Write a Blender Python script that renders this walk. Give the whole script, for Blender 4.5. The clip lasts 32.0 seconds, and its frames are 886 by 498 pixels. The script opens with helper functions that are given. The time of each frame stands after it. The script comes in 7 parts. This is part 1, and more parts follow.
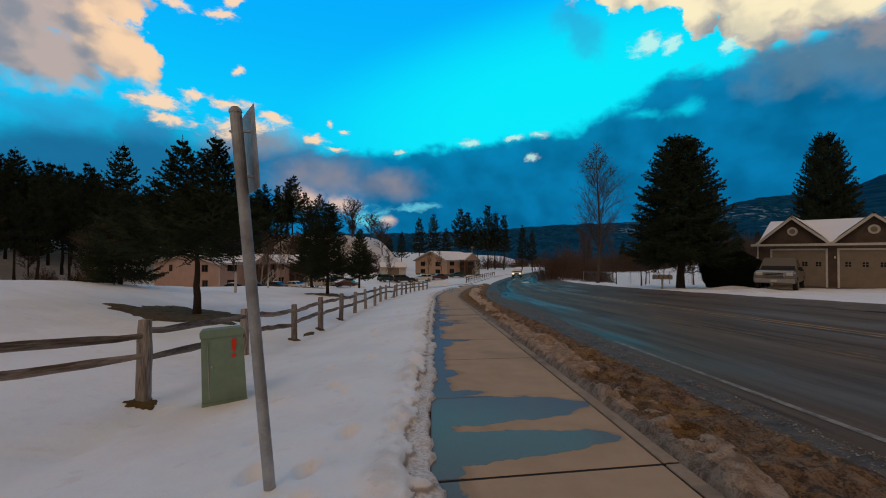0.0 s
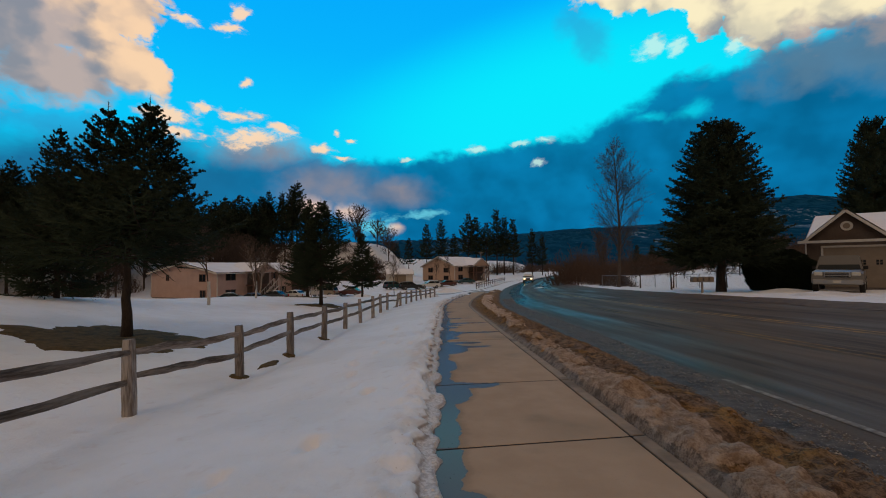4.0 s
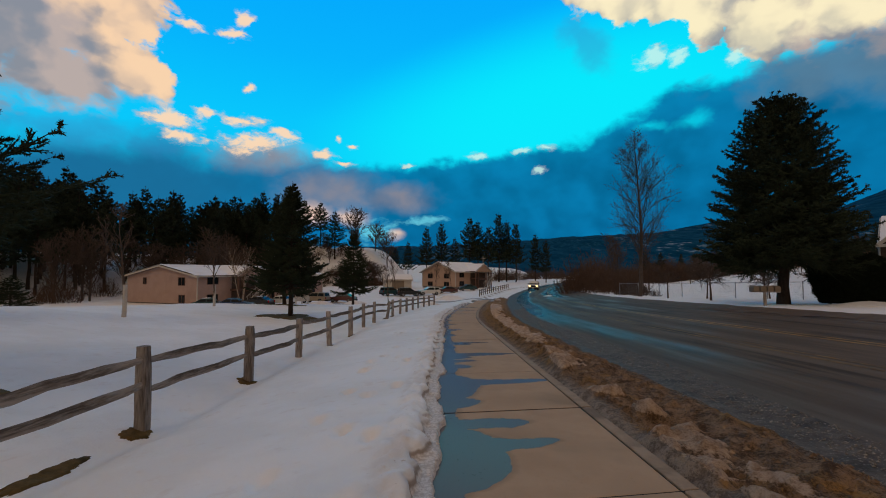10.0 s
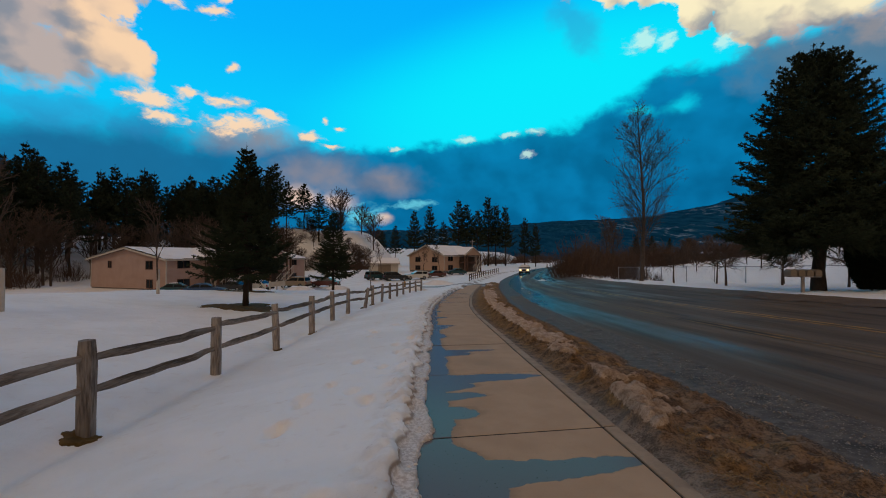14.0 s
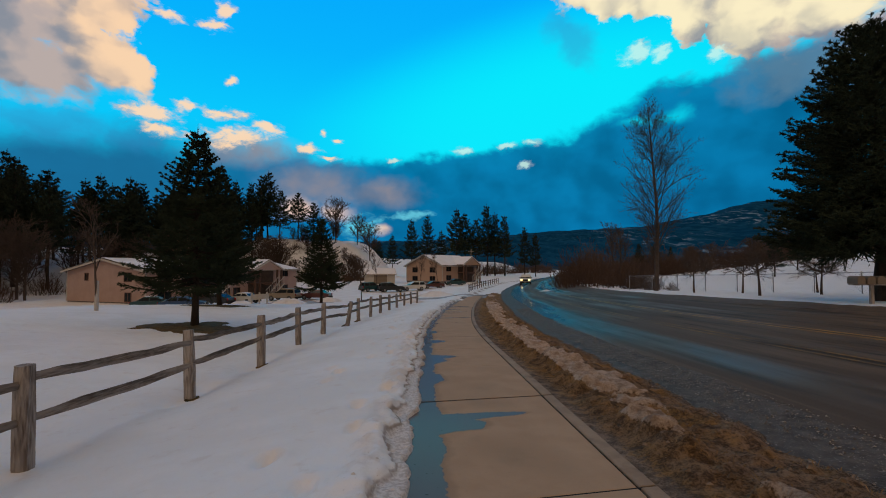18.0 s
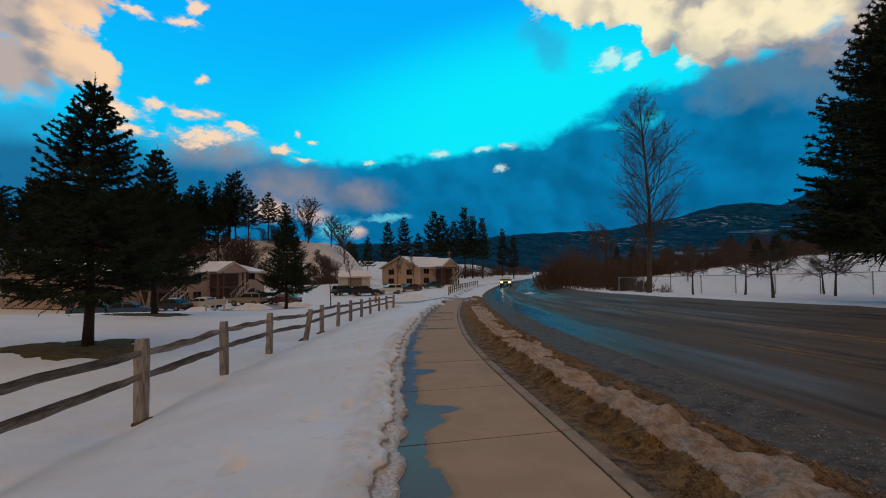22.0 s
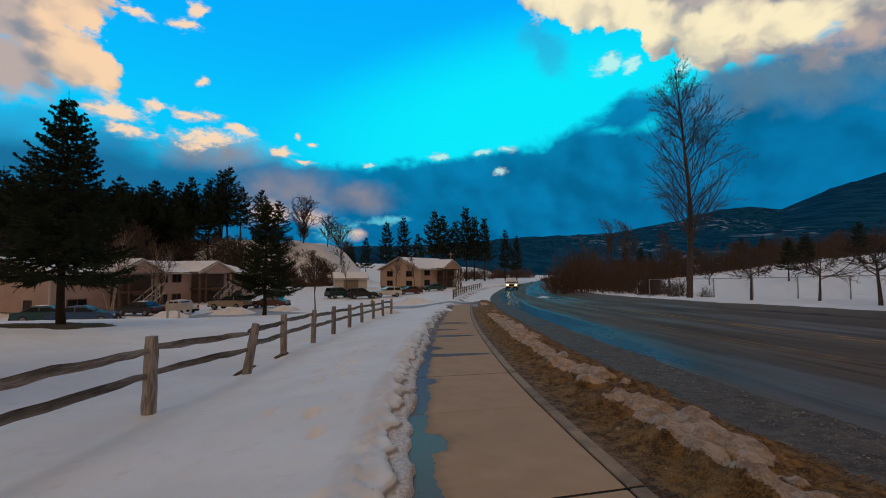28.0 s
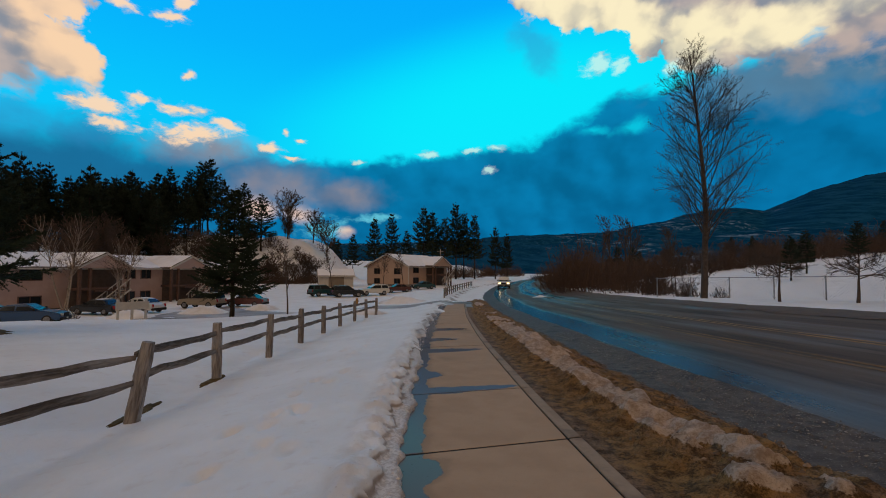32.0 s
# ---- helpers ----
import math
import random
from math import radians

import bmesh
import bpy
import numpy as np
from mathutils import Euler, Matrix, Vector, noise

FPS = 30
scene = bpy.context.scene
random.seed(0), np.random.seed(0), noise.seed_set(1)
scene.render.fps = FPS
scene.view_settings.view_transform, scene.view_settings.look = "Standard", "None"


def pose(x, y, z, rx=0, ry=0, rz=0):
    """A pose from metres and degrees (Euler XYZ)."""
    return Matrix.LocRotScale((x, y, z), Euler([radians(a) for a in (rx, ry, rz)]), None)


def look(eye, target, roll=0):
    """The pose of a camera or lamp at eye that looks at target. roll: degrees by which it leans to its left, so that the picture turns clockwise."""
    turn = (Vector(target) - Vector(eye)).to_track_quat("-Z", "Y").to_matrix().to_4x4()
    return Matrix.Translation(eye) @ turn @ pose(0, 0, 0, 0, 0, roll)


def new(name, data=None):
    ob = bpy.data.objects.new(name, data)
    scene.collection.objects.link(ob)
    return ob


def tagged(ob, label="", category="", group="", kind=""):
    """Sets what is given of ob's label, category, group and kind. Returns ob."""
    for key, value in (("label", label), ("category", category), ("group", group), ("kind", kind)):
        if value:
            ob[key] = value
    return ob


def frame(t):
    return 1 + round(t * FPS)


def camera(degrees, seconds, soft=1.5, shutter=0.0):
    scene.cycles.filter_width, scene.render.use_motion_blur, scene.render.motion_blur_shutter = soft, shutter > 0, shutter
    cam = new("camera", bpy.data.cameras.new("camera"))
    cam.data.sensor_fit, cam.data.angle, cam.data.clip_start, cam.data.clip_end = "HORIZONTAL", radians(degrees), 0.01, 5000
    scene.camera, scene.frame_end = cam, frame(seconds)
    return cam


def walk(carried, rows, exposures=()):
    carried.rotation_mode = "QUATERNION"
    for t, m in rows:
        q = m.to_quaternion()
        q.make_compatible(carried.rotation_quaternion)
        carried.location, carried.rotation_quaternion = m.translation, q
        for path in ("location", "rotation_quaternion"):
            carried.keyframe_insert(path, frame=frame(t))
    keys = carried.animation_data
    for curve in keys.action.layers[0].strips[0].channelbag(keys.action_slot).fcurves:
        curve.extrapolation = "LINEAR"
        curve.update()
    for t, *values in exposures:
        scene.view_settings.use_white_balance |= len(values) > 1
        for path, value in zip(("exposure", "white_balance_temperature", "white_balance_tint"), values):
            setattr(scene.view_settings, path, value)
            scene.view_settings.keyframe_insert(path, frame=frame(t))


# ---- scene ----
# ---- camera and walk ----
cam = camera(89.4, 32.0, soft=1.0)
PATH = [
    (0.0, -0.000, 0.000, 1.201, -0.87, 1.26, 0.42),
    (0.5, -0.001, 0.371, 1.190, 0.24, 1.86, 0.90),
    (1.0, -0.020, 0.752, 1.158, 0.96, 2.41, 0.84),
    (1.5, 0.002, 1.133, 1.132, -0.01, 2.25, 0.56),
    (2.0, 0.029, 1.524, 1.126, 0.51, 1.90, 0.58),
    (2.5, 0.039, 1.940, 1.109, -2.12, 2.51, 0.31),
    (3.0, 0.045, 2.360, 1.100, -2.26, 2.24, 0.26),
    (3.5, 0.039, 2.771, 1.076, -0.83, 2.11, 0.10),
    (5.5, -0.010, 4.489, 1.014, 1.03, 2.06, -0.88),
    (6.0, -0.014, 4.875, 0.988, 1.56, 1.61, -0.67),
    (6.5, -0.011, 5.258, 0.999, -0.31, 1.39, -0.47),
    (7.0, 0.008, 5.636, 1.001, 0.50, 1.56, -0.25),
    (7.5, -0.016, 6.018, 0.974, 1.03, 1.80, -0.08),
    (8.0, -0.024, 6.395, 0.963, 0.71, 2.21, -0.31),
    (8.5, -0.035, 6.775, 0.956, 2.18, 2.65, -0.55),
    (9.0, -0.052, 7.173, 0.943, 0.91, 3.16, -0.41),
    (9.5, -0.035, 7.554, 0.927, 0.19, 3.14, 0.11),
    (10.0, -0.034, 7.929, 0.895, 0.18, 2.91, 0.13),
    (10.5, -0.037, 8.340, 0.888, -1.15, 3.03, -0.40),
    (11.0, -0.044, 8.750, 0.876, 0.28, 2.38, -0.48),
    (11.5, -0.051, 9.154, 0.874, 0.20, 2.15, -0.44),
    (12.0, -0.023, 9.533, 0.859, 0.55, 2.59, -0.01),
    (12.5, -0.026, 9.917, 0.823, 0.73, 2.33, 0.44),
    (13.0, -0.024, 10.305, 0.803, -2.49, 2.32, 0.51),
    (13.5, -0.032, 10.692, 0.801, -1.23, 0.88, 0.41),
    (15.5, 0.081, 12.085, 0.719, -2.16, 1.21, -0.81),
    (16.0, 0.094, 12.464, 0.707, -0.90, 1.63, -0.68),
    (16.5, 0.098, 12.861, 0.692, -0.73, 1.84, -0.63),
    (17.0, 0.104, 13.242, 0.679, -1.06, 2.49, -0.62),
    (17.5, 0.107, 13.601, 0.665, 0.94, 2.49, -0.40),
    (18.0, 0.092, 13.954, 0.658, -1.57, 2.25, -0.19),
    (18.5, 0.082, 14.315, 0.645, -1.42, 2.01, 0.32),
    (19.0, 0.064, 14.681, 0.619, 0.37, 2.53, 0.29),
    (19.5, 0.058, 15.040, 0.607, -1.79, 3.09, 0.04),
    (20.0, 0.066, 15.405, 0.604, -1.20, 2.72, -0.06),
    (20.5, 0.050, 15.783, 0.593, -4.46, 2.91, 0.07),
    (21.0, 0.031, 16.165, 0.571, -4.84, 2.99, 0.04),
    (21.5, 0.006, 16.530, 0.555, -2.94, 2.17, -0.20),
    (22.0, 0.001, 16.895, 0.554, -4.59, 2.57, -0.38),
    (22.5, 0.031, 17.259, 0.555, -3.68, 2.71, -0.57),
    (23.0, 0.025, 17.652, 0.538, -3.98, 2.67, -0.35),
    (23.5, 0.034, 18.018, 0.518, -4.51, 3.05, -0.44),
    (24.0, 0.031, 18.399, 0.513, -3.16, 2.39, -0.60),
    (24.5, 0.028, 18.800, 0.517, -4.01, 2.76, -0.75),
    (26.5, -0.022, 20.431, 0.394, -3.64, 2.09, 0.23),
    (27.0, -0.026, 20.818, 0.401, -6.14, 2.57, -0.19),
    (27.5, -0.037, 21.191, 0.388, -5.62, 2.93, -0.62),
    (28.0, -0.069, 21.570, 0.352, -4.68, 2.94, -0.11),
    (28.5, -0.062, 21.950, 0.347, -5.57, 2.83, -0.14),
    (29.0, -0.056, 22.318, 0.341, -4.90, 2.93, 0.04),
    (29.5, -0.054, 22.689, 0.337, -6.14, 3.28, 0.19),
    (30.0, -0.021, 23.020, 0.331, -6.03, 3.76, 0.31),
    (30.5, 0.004, 23.329, 0.285, -5.45, 3.78, 0.67),
    (31.0, 0.023, 23.661, 0.263, -6.54, 3.51, 0.85),
    (31.5, 0.019, 24.011, 0.261, -5.16, 2.68, 0.57),
    (32.0, 0.000, 24.375, 0.262, -6.13, 2.70, 0.26),
]


def stand(x, y, z, yaw, pitch, roll):
    return pose(x, y, z, 90 + pitch, 0, yaw) @ pose(0, 0, 0, 0, 0, roll)


walk(cam, [(t, stand(*row)) for t, *row in PATH])

# ---- sky and sun ----
SUN_AZ, SUN_EL = -150.0, 42.0


class Nodes:
    """Short hand for building a node tree."""

    def __init__(self, tree):
        self.tree = tree

    def put(self, kind):
        return self.tree.nodes.new(kind)

    def plug(self, socket, value):
        if isinstance(value, bpy.types.NodeSocket):
            self.tree.links.new(value, socket)
        elif value is not None:
            socket.default_value = value

    def math(self, op, a, b=None, c=None, clamp=False):
        node = self.put("ShaderNodeMath")
        node.operation, node.use_clamp = op, clamp
        for socket, value in zip(node.inputs, (a, b, c)):
            self.plug(socket, value)
        return node.outputs[0]

    def vmath(self, op, a, b=None):
        node = self.put("ShaderNodeVectorMath")
        node.operation = op
        self.plug(node.inputs[0], a)
        if b is not None:
            self.plug(node.inputs[1], b)
        return node.outputs["Value"] if op in ("LENGTH", "DISTANCE", "DOT_PRODUCT") else node.outputs[0]

    def step(self, value, low, high, to_low=0.0, to_high=1.0):
        node = self.put("ShaderNodeMapRange")
        node.interpolation_type = "SMOOTHSTEP"
        for socket, v in zip(node.inputs, (value, low, high, to_low, to_high)):
            self.plug(socket, v)
        return node.outputs[0]

    def mix(self, factor, a, b, blend="MIX"):
        node = self.put("ShaderNodeMix")
        node.data_type, node.blend_type = "RGBA", blend
        for socket, v in ((node.inputs[0], factor), (node.inputs[6], a), (node.inputs[7], b)):
            self.plug(socket, (*v, 1) if isinstance(v, tuple) and len(v) == 3 else v)
        return node.outputs[2]

    def noise(self, vector, scale, detail=4.0, rough=0.55, distort=0.0):
        node = self.put("ShaderNodeTexNoise")
        for key, v in (("Vector", vector), ("Scale", scale), ("Detail", detail), ("Roughness", rough), ("Distortion", distort)):
            self.plug(node.inputs[key], v)
        return node.outputs["Fac"], node.outputs["Color"]

    def ramp(self, value, stops, mode="LINEAR"):
        node = self.put("ShaderNodeValToRGB")
        node.color_ramp.interpolation = mode
        while len(node.color_ramp.elements) < len(stops):
            node.color_ramp.elements.new(0.5)
        for e, (at, c) in zip(node.color_ramp.elements, stops):
            e.position, e.color = at, (*c, 1)
        self.plug(node.inputs[0], value)
        return node.outputs[0]


def make_world():
    """A dusk sky: deep cyan air, a dark cloud bank over the valley, sunlit warm clouds, and grey warm overcast behind and overhead."""
    world = bpy.data.worlds.new("dusk_sky")
    scene.world = world
    world.use_nodes = True
    world.node_tree.nodes.clear()
    n = Nodes(world.node_tree)
    way = n.put("ShaderNodeTexCoord").outputs["Generated"]
    sep = n.put("ShaderNodeSeparateXYZ")
    n.plug(sep.inputs[0], way)
    az = n.math("MULTIPLY", n.math("ARCTAN2", sep.outputs[0], sep.outputs[1]), 180 / math.pi)
    el = n.math("MULTIPLY", n.math("ARCSINE", sep.outputs[2]), 180 / math.pi)
    flat = n.put("ShaderNodeCombineXYZ")
    n.plug(flat.inputs[0], az), n.plug(flat.inputs[1], n.math("MULTIPLY", el, 1.25))
    plain = flat.outputs[0]

    def scaled(vector, k):
        out = n.vmath("SCALE", vector)
        out.node.inputs["Scale"].default_value = k
        return out

    def centred(value, k):
        return n.math("MULTIPLY", n.math("SUBTRACT", value, 0.5), k)

    big, big_c = n.noise(plain, 0.16, 3, 0.5)
    _, roll_c = n.noise(plain, 0.5, 4, 0.55)
    bent = n.vmath("ADD", plain, n.vmath("ADD", scaled(n.vmath("SUBTRACT", big_c, (0.5, 0.5, 0.5)), 2.0), scaled(n.vmath("SUBTRACT", roll_c, (0.5, 0.5, 0.5)), 1.3)))
    billow, _ = n.noise(bent, 0.26, 6, 0.5)
    body, _ = n.noise(bent, 0.20, 3, 0.42)
    lit_side, _ = n.noise(n.vmath("ADD", bent, (1.3, 1.0, 0.0)), 0.20, 3, 0.42)
    fine, _ = n.noise(n.vmath("MULTIPLY", bent, (0.75, 1.25, 1.0)), 0.9, 5, 0.6)
    slow, _ = n.noise(plain, 0.07, 4, 0.55)
    relief = n.math("ADD", 0.5, n.math("MULTIPLY", n.math("SUBTRACT", body, lit_side), 2.0), clamp=True)
    bs = n.put("ShaderNodeSeparateXYZ")
    n.plug(bs.inputs[0], bent)
    baz, bel = bs.outputs[0], n.math("DIVIDE", bs.outputs[1], 1.25)

    def field(blobs):
        """How far inside the nearest of some oval cloud patches (azimuth, elevation, half lengths, tilt) a direction lies: 1 at the heart, 0 at the rim."""
        out = None
        for a, e, ra, re, *tilt in blobs:
            x, y = n.math("SUBTRACT", baz, a), n.math("SUBTRACT", bel, e)
            if tilt:
                y = n.math("SUBTRACT", y, n.math("MULTIPLY", x, tilt[0]))
            x, y = n.math("DIVIDE", x, ra), n.math("DIVIDE", y, re)
            r = n.math("SUBTRACT", 1.0, n.math("SQRT", n.math("ADD", n.math("MULTIPLY", x, x), n.math("MULTIPLY", y, y))))
            out = r if out is None else n.math("MAXIMUM", out, r)
        return out

    # clear air
    air = n.ramp(n.math("DIVIDE", el, 60.0), [(0.0, (0.0, 0.32, 0.58)), (0.2, (0.0, 0.60, 0.96)), (0.30, (0.0, 0.58, 1.0)), (0.42, (0.0, 0.47, 1.0)), (0.55, (0.0, 0.40, 1.0)), (0.7, (0.0, 0.32, 0.92))])
    glow = n.step(n.math("ADD", n.math("POWER", n.math("DIVIDE", n.math("SUBTRACT", az, 15.0), 32.0), 2.0), n.math("POWER", n.math("DIVIDE", n.math("SUBTRACT", n.math("SUBTRACT", el, n.math("MULTIPLY", az, 0.12)), 16.0), 12.5), 2.0)), 1.3, 0.0)
    air = n.mix(glow, air, (0.0, 0.84, 1.0))
    nishita = n.put("ShaderNodeTexSky")
    nishita.sky_type, nishita.sun_disc, nishita.sun_elevation, nishita.sun_rotation = "NISHITA", False, radians(SUN_EL), radians(SUN_AZ)
    air = n.mix(0.03, air, n.mix(1.0, nishita.outputs[0], (0.05, 0.05, 0.05), "MULTIPLY"))
    # dark cloud bank with a billowing upper edge
    tops = [(-60, 10.5), (-43, 12.5), (-34, 14.0), (-26, 13.2), (-17, 13.6), (-8, 13.0), (0, 13.9), (8, 14.5), (17, 15.4), (20.5, 16.4), (23.5, 18.4), (27, 19.8), (34, 20.6), (42, 21.5), (60, 26)]
    top = n.ramp(n.math("DIVIDE", n.math("ADD", az, 60.0), 120.0), [((a + 60) / 120, (e / 40,) * 3) for a, e in tops])
    depth = n.math("SUBTRACT", n.math("ADD", n.math("MULTIPLY", top, 40.0), n.math("ADD", centred(billow, 4.0), centred(fine, 0.8))), el)
    soft = n.step(az, -12.0, -30.0, 0.9, 2.8)
    bank = n.step(depth, n.math("MULTIPLY", soft, -1.0), soft)
    bank = n.math("MULTIPLY", bank, n.step(n.math("ADD", field([(29.2, 16.6, 3.0, 1.5, 0.15), (25.0, 16.9, 2.5, 0.9)]), centred(billow, 2.2)), 0.0, 0.9, 1.0, 0.42))
    bank_col = n.mix(n.step(n.math("ADD", n.math("MULTIPLY", slow, 0.75), n.math("MULTIPLY", relief, 0.25)), 0.3, 0.7), (0.001, 0.105, 0.255), (0.002, 0.185, 0.42))
    bank_col = n.mix(n.step(depth, 3.0, 0.0, 0.0, 0.45), bank_col, (0.002, 0.26, 0.52))
    bank_col = n.mix(n.step(az, -12.0, -34.0, 0.0, 0.8), bank_col, (0.012, 0.145, 0.31))
    sky = n.mix(n.math("MULTIPLY", bank, 0.97), air, bank_col)
    # dim veils
    veil = n.step(n.math("ADD", field([(-14.5, 9.8, 8.5, 4.0), (-7.0, 9.2, 7.0, 2.4), (-22.5, 13.4, 7.5, 2.3, 0.05)]), centred(billow, 1.1)), -0.1, 0.9)
    sky = n.mix(n.math("MULTIPLY", veil, n.step(relief, 0.2, 0.8, 0.5, 0.85)), sky, (0.27, 0.245, 0.275))
    smudge = n.step(n.math("ADD", field([(17.9, 26.3, 4.0, 3.0, -0.5), (44, 18.6, 13, 3.4, -0.1), (-40, 13.8, 9.0, 2.2)]), centred(billow, 1.5)), -0.1, 0.7)
    sky = n.mix(n.math("MULTIPLY", smudge, n.step(az, 22.0, 34.0, 0.5, 0.62)), sky, n.mix(n.step(az, 22.0, 34.0), (0.03, 0.29, 0.58), (0.13, 0.235, 0.32)))
    # sunlit clouds: grey-mauve bodies with bright warm parts
    heap = field([
        (-44, 24.5, 10.0, 8.5), (-37.3, 26.8, 5.2, 4.6), (-36.3, 20.4, 4.4, 3.1, -0.15), (-42, 18.8, 8.0, 4.2), (-49, 20, 10, 6.5),
        (20.5, 32.6, 6.5, 4.8, -0.3), (28.5, 30.2, 6.5, 4.6, -0.4), (31.0, 25.8, 2.2, 2.7), (36.5, 26, 5.0, 4.5), (42, 25.8, 7.5, 5.6), (50, 25, 9, 7.0), (30, 36, 18, 6.5),
    ])
    heap_edge = n.math("ADD", heap, n.math("ADD", centred(billow, 1.5), centred(fine, 0.35)))
    whole = n.step(heap_edge, 0.0, n.step(n.math("ADD", el, n.math("MULTIPLY", n.math("ABSOLUTE", az), -0.35)), 4.0, 9.5, 0.55, 0.16))
    shreds = field([
        (25.3, 24.0, 2.0, 1.2, 0.25), (27.7, 23.5, 1.1, 1.0), (33.6, 22.3, 1.6, 0.9, 0.3),
        (-30.3, 26.1, 1.9, 0.8, -0.2), (-25.8, 26.0, 2.0, 0.8, 0.1), (-25.0, 27.8, 1.0, 1.1), (-24.3, 20.9, 0.75, 0.5, 0.3),
        (-32.1, 16.5, 4.0, 1.0), (-28.3, 17.8, 1.6, 0.8), (-24.5, 17.4, 3.2, 0.85, -0.1), (-20.2, 16.2, 2.5, 0.75, -0.2), (-23.4, 15.0, 4.6, 1.4, 0.10), (-30.4, 14.9, 2.8, 0.8),
        (-13.5, 16.5, 0.5, 0.4), (-11.6, 15.7, 0.9, 0.5), (-15.3, 14.4, 1.7, 0.65), (-13.0, 13.5, 1.6, 0.5), (-4.5, 13.4, 1.2, 0.4), (4.2, 14.8, 1.5, 0.55), (10.0, 15.1, 1.2, 0.45), (13.2, 15.3, 1.2, 0.45), (12.0, 12.7, 1.0, 0.55),
    ])
    shred_edge = n.math("ADD", shreds, n.math("ADD", centred(fine, 2.2), centred(billow, 0.8)))
    torn = n.math("MULTIPLY", n.step(shred_edge, -0.1, 0.75), n.step(az, -11.0, -4.0, 1.0, 0.8))
    lit = field([
        (-35.8, 24.8, 5.0, 5.0), (-35.2, 20.6, 4.0, 3.2, -0.1), (-39.5, 27.0, 4.5, 3.6),
        (21, 31.0, 8, 4.5, -0.4), (29.0, 27.5, 6.5, 4.0, -0.3), (36.0, 24.8, 5.0, 3.6), (43.5, 24.2, 6.0, 2.8), (50, 26, 5, 2.6),
    ])
    sunny = n.step(n.math("ADD", n.math("ADD", lit, centred(billow, 1.2)), n.math("MULTIPLY", n.math("SUBTRACT", relief, 0.5), 0.55)), -0.05, 0.6)
    shade = n.mix(n.step(relief, 0.25, 0.75), (0.26, 0.265, 0.30), (0.50, 0.40, 0.36))
    tone = n.mix(n.step(az, -20.0, 15.0), (0.98, 0.66, 0.40), (1.0, 0.86, 0.55))
    warm = n.mix(n.math("MULTIPLY", sunny, n.step(relief, 0.15, 0.7, 0.62, 1.0)), shade, tone)
    sky = n.mix(n.math("MULTIPLY", whole, 0.96), sky, warm)
    shred_col = n.mix(n.step(n.math("ADD", n.math("MULTIPLY", shred_edge, 0.6), n.math("MULTIPLY", relief, 0.5)), 0.25, 0.65), (0.38, 0.43, 0.50), n.mix(n.step(az, -12.0, 0.0), (1.0, 0.70, 0.45), (0.62, 0.90, 0.80)))
    sky = n.mix(n.math("MULTIPLY", torn, 0.92), sky, shred_col)
    low_glow = n.step(n.math("ADD", field([(-8.8, 5.0, 3.6, 1.8), (-2.6, 6.5, 4.0, 0.8, 0.05)]), centred(fine, 1.8)), 0.0, 0.9)
    sky = n.mix(n.math("MULTIPLY", low_glow, 0.7), sky, (0.16, 0.68, 0.82))
    low_warm = n.step(n.math("ADD", field([(-16.5, 7.0, 3.8, 1.9), (-12.0, 6.6, 2.8, 1.3), (-6.0, 4.6, 1.6, 0.9)]), centred(billow, 1.0)), 0.0, 0.9)
    sky = n.mix(n.math("MULTIPLY", low_warm, 0.7), sky, (0.92, 0.62, 0.44))
    # the rest of the dome: grey overcast warmed by the low sun
    behind = n.math("MAXIMUM", n.step(sep.outputs[1], 0.50, 0.05), n.step(el, 38.0, 60.0))
    over = n.mix(n.step(big, 0.35, 0.65), OVER_A, OVER_B)
    sky = n.mix(behind, sky, over)
    back = n.put("ShaderNodeBackground")
    n.plug(back.inputs[0], sky)
    back.inputs[1].default_value = 1.0
    n.plug(n.put("ShaderNodeOutputWorld").inputs[0], back.outputs[0])


OVER_A, OVER_B = (0.245, 0.172, 0.120), (0.395, 0.282, 0.196)
make_world()
sun = new("sun", bpy.data.lights.new("sun", "SUN"))
sun.data.energy, sun.data.angle, sun.data.color = 0.3, radians(25), (1.0, 0.86, 0.72)
sun.matrix_world = look((0, 0, 0), (-math.sin(radians(SUN_AZ)), -math.cos(radians(SUN_AZ)), -math.tan(radians(SUN_EL))))


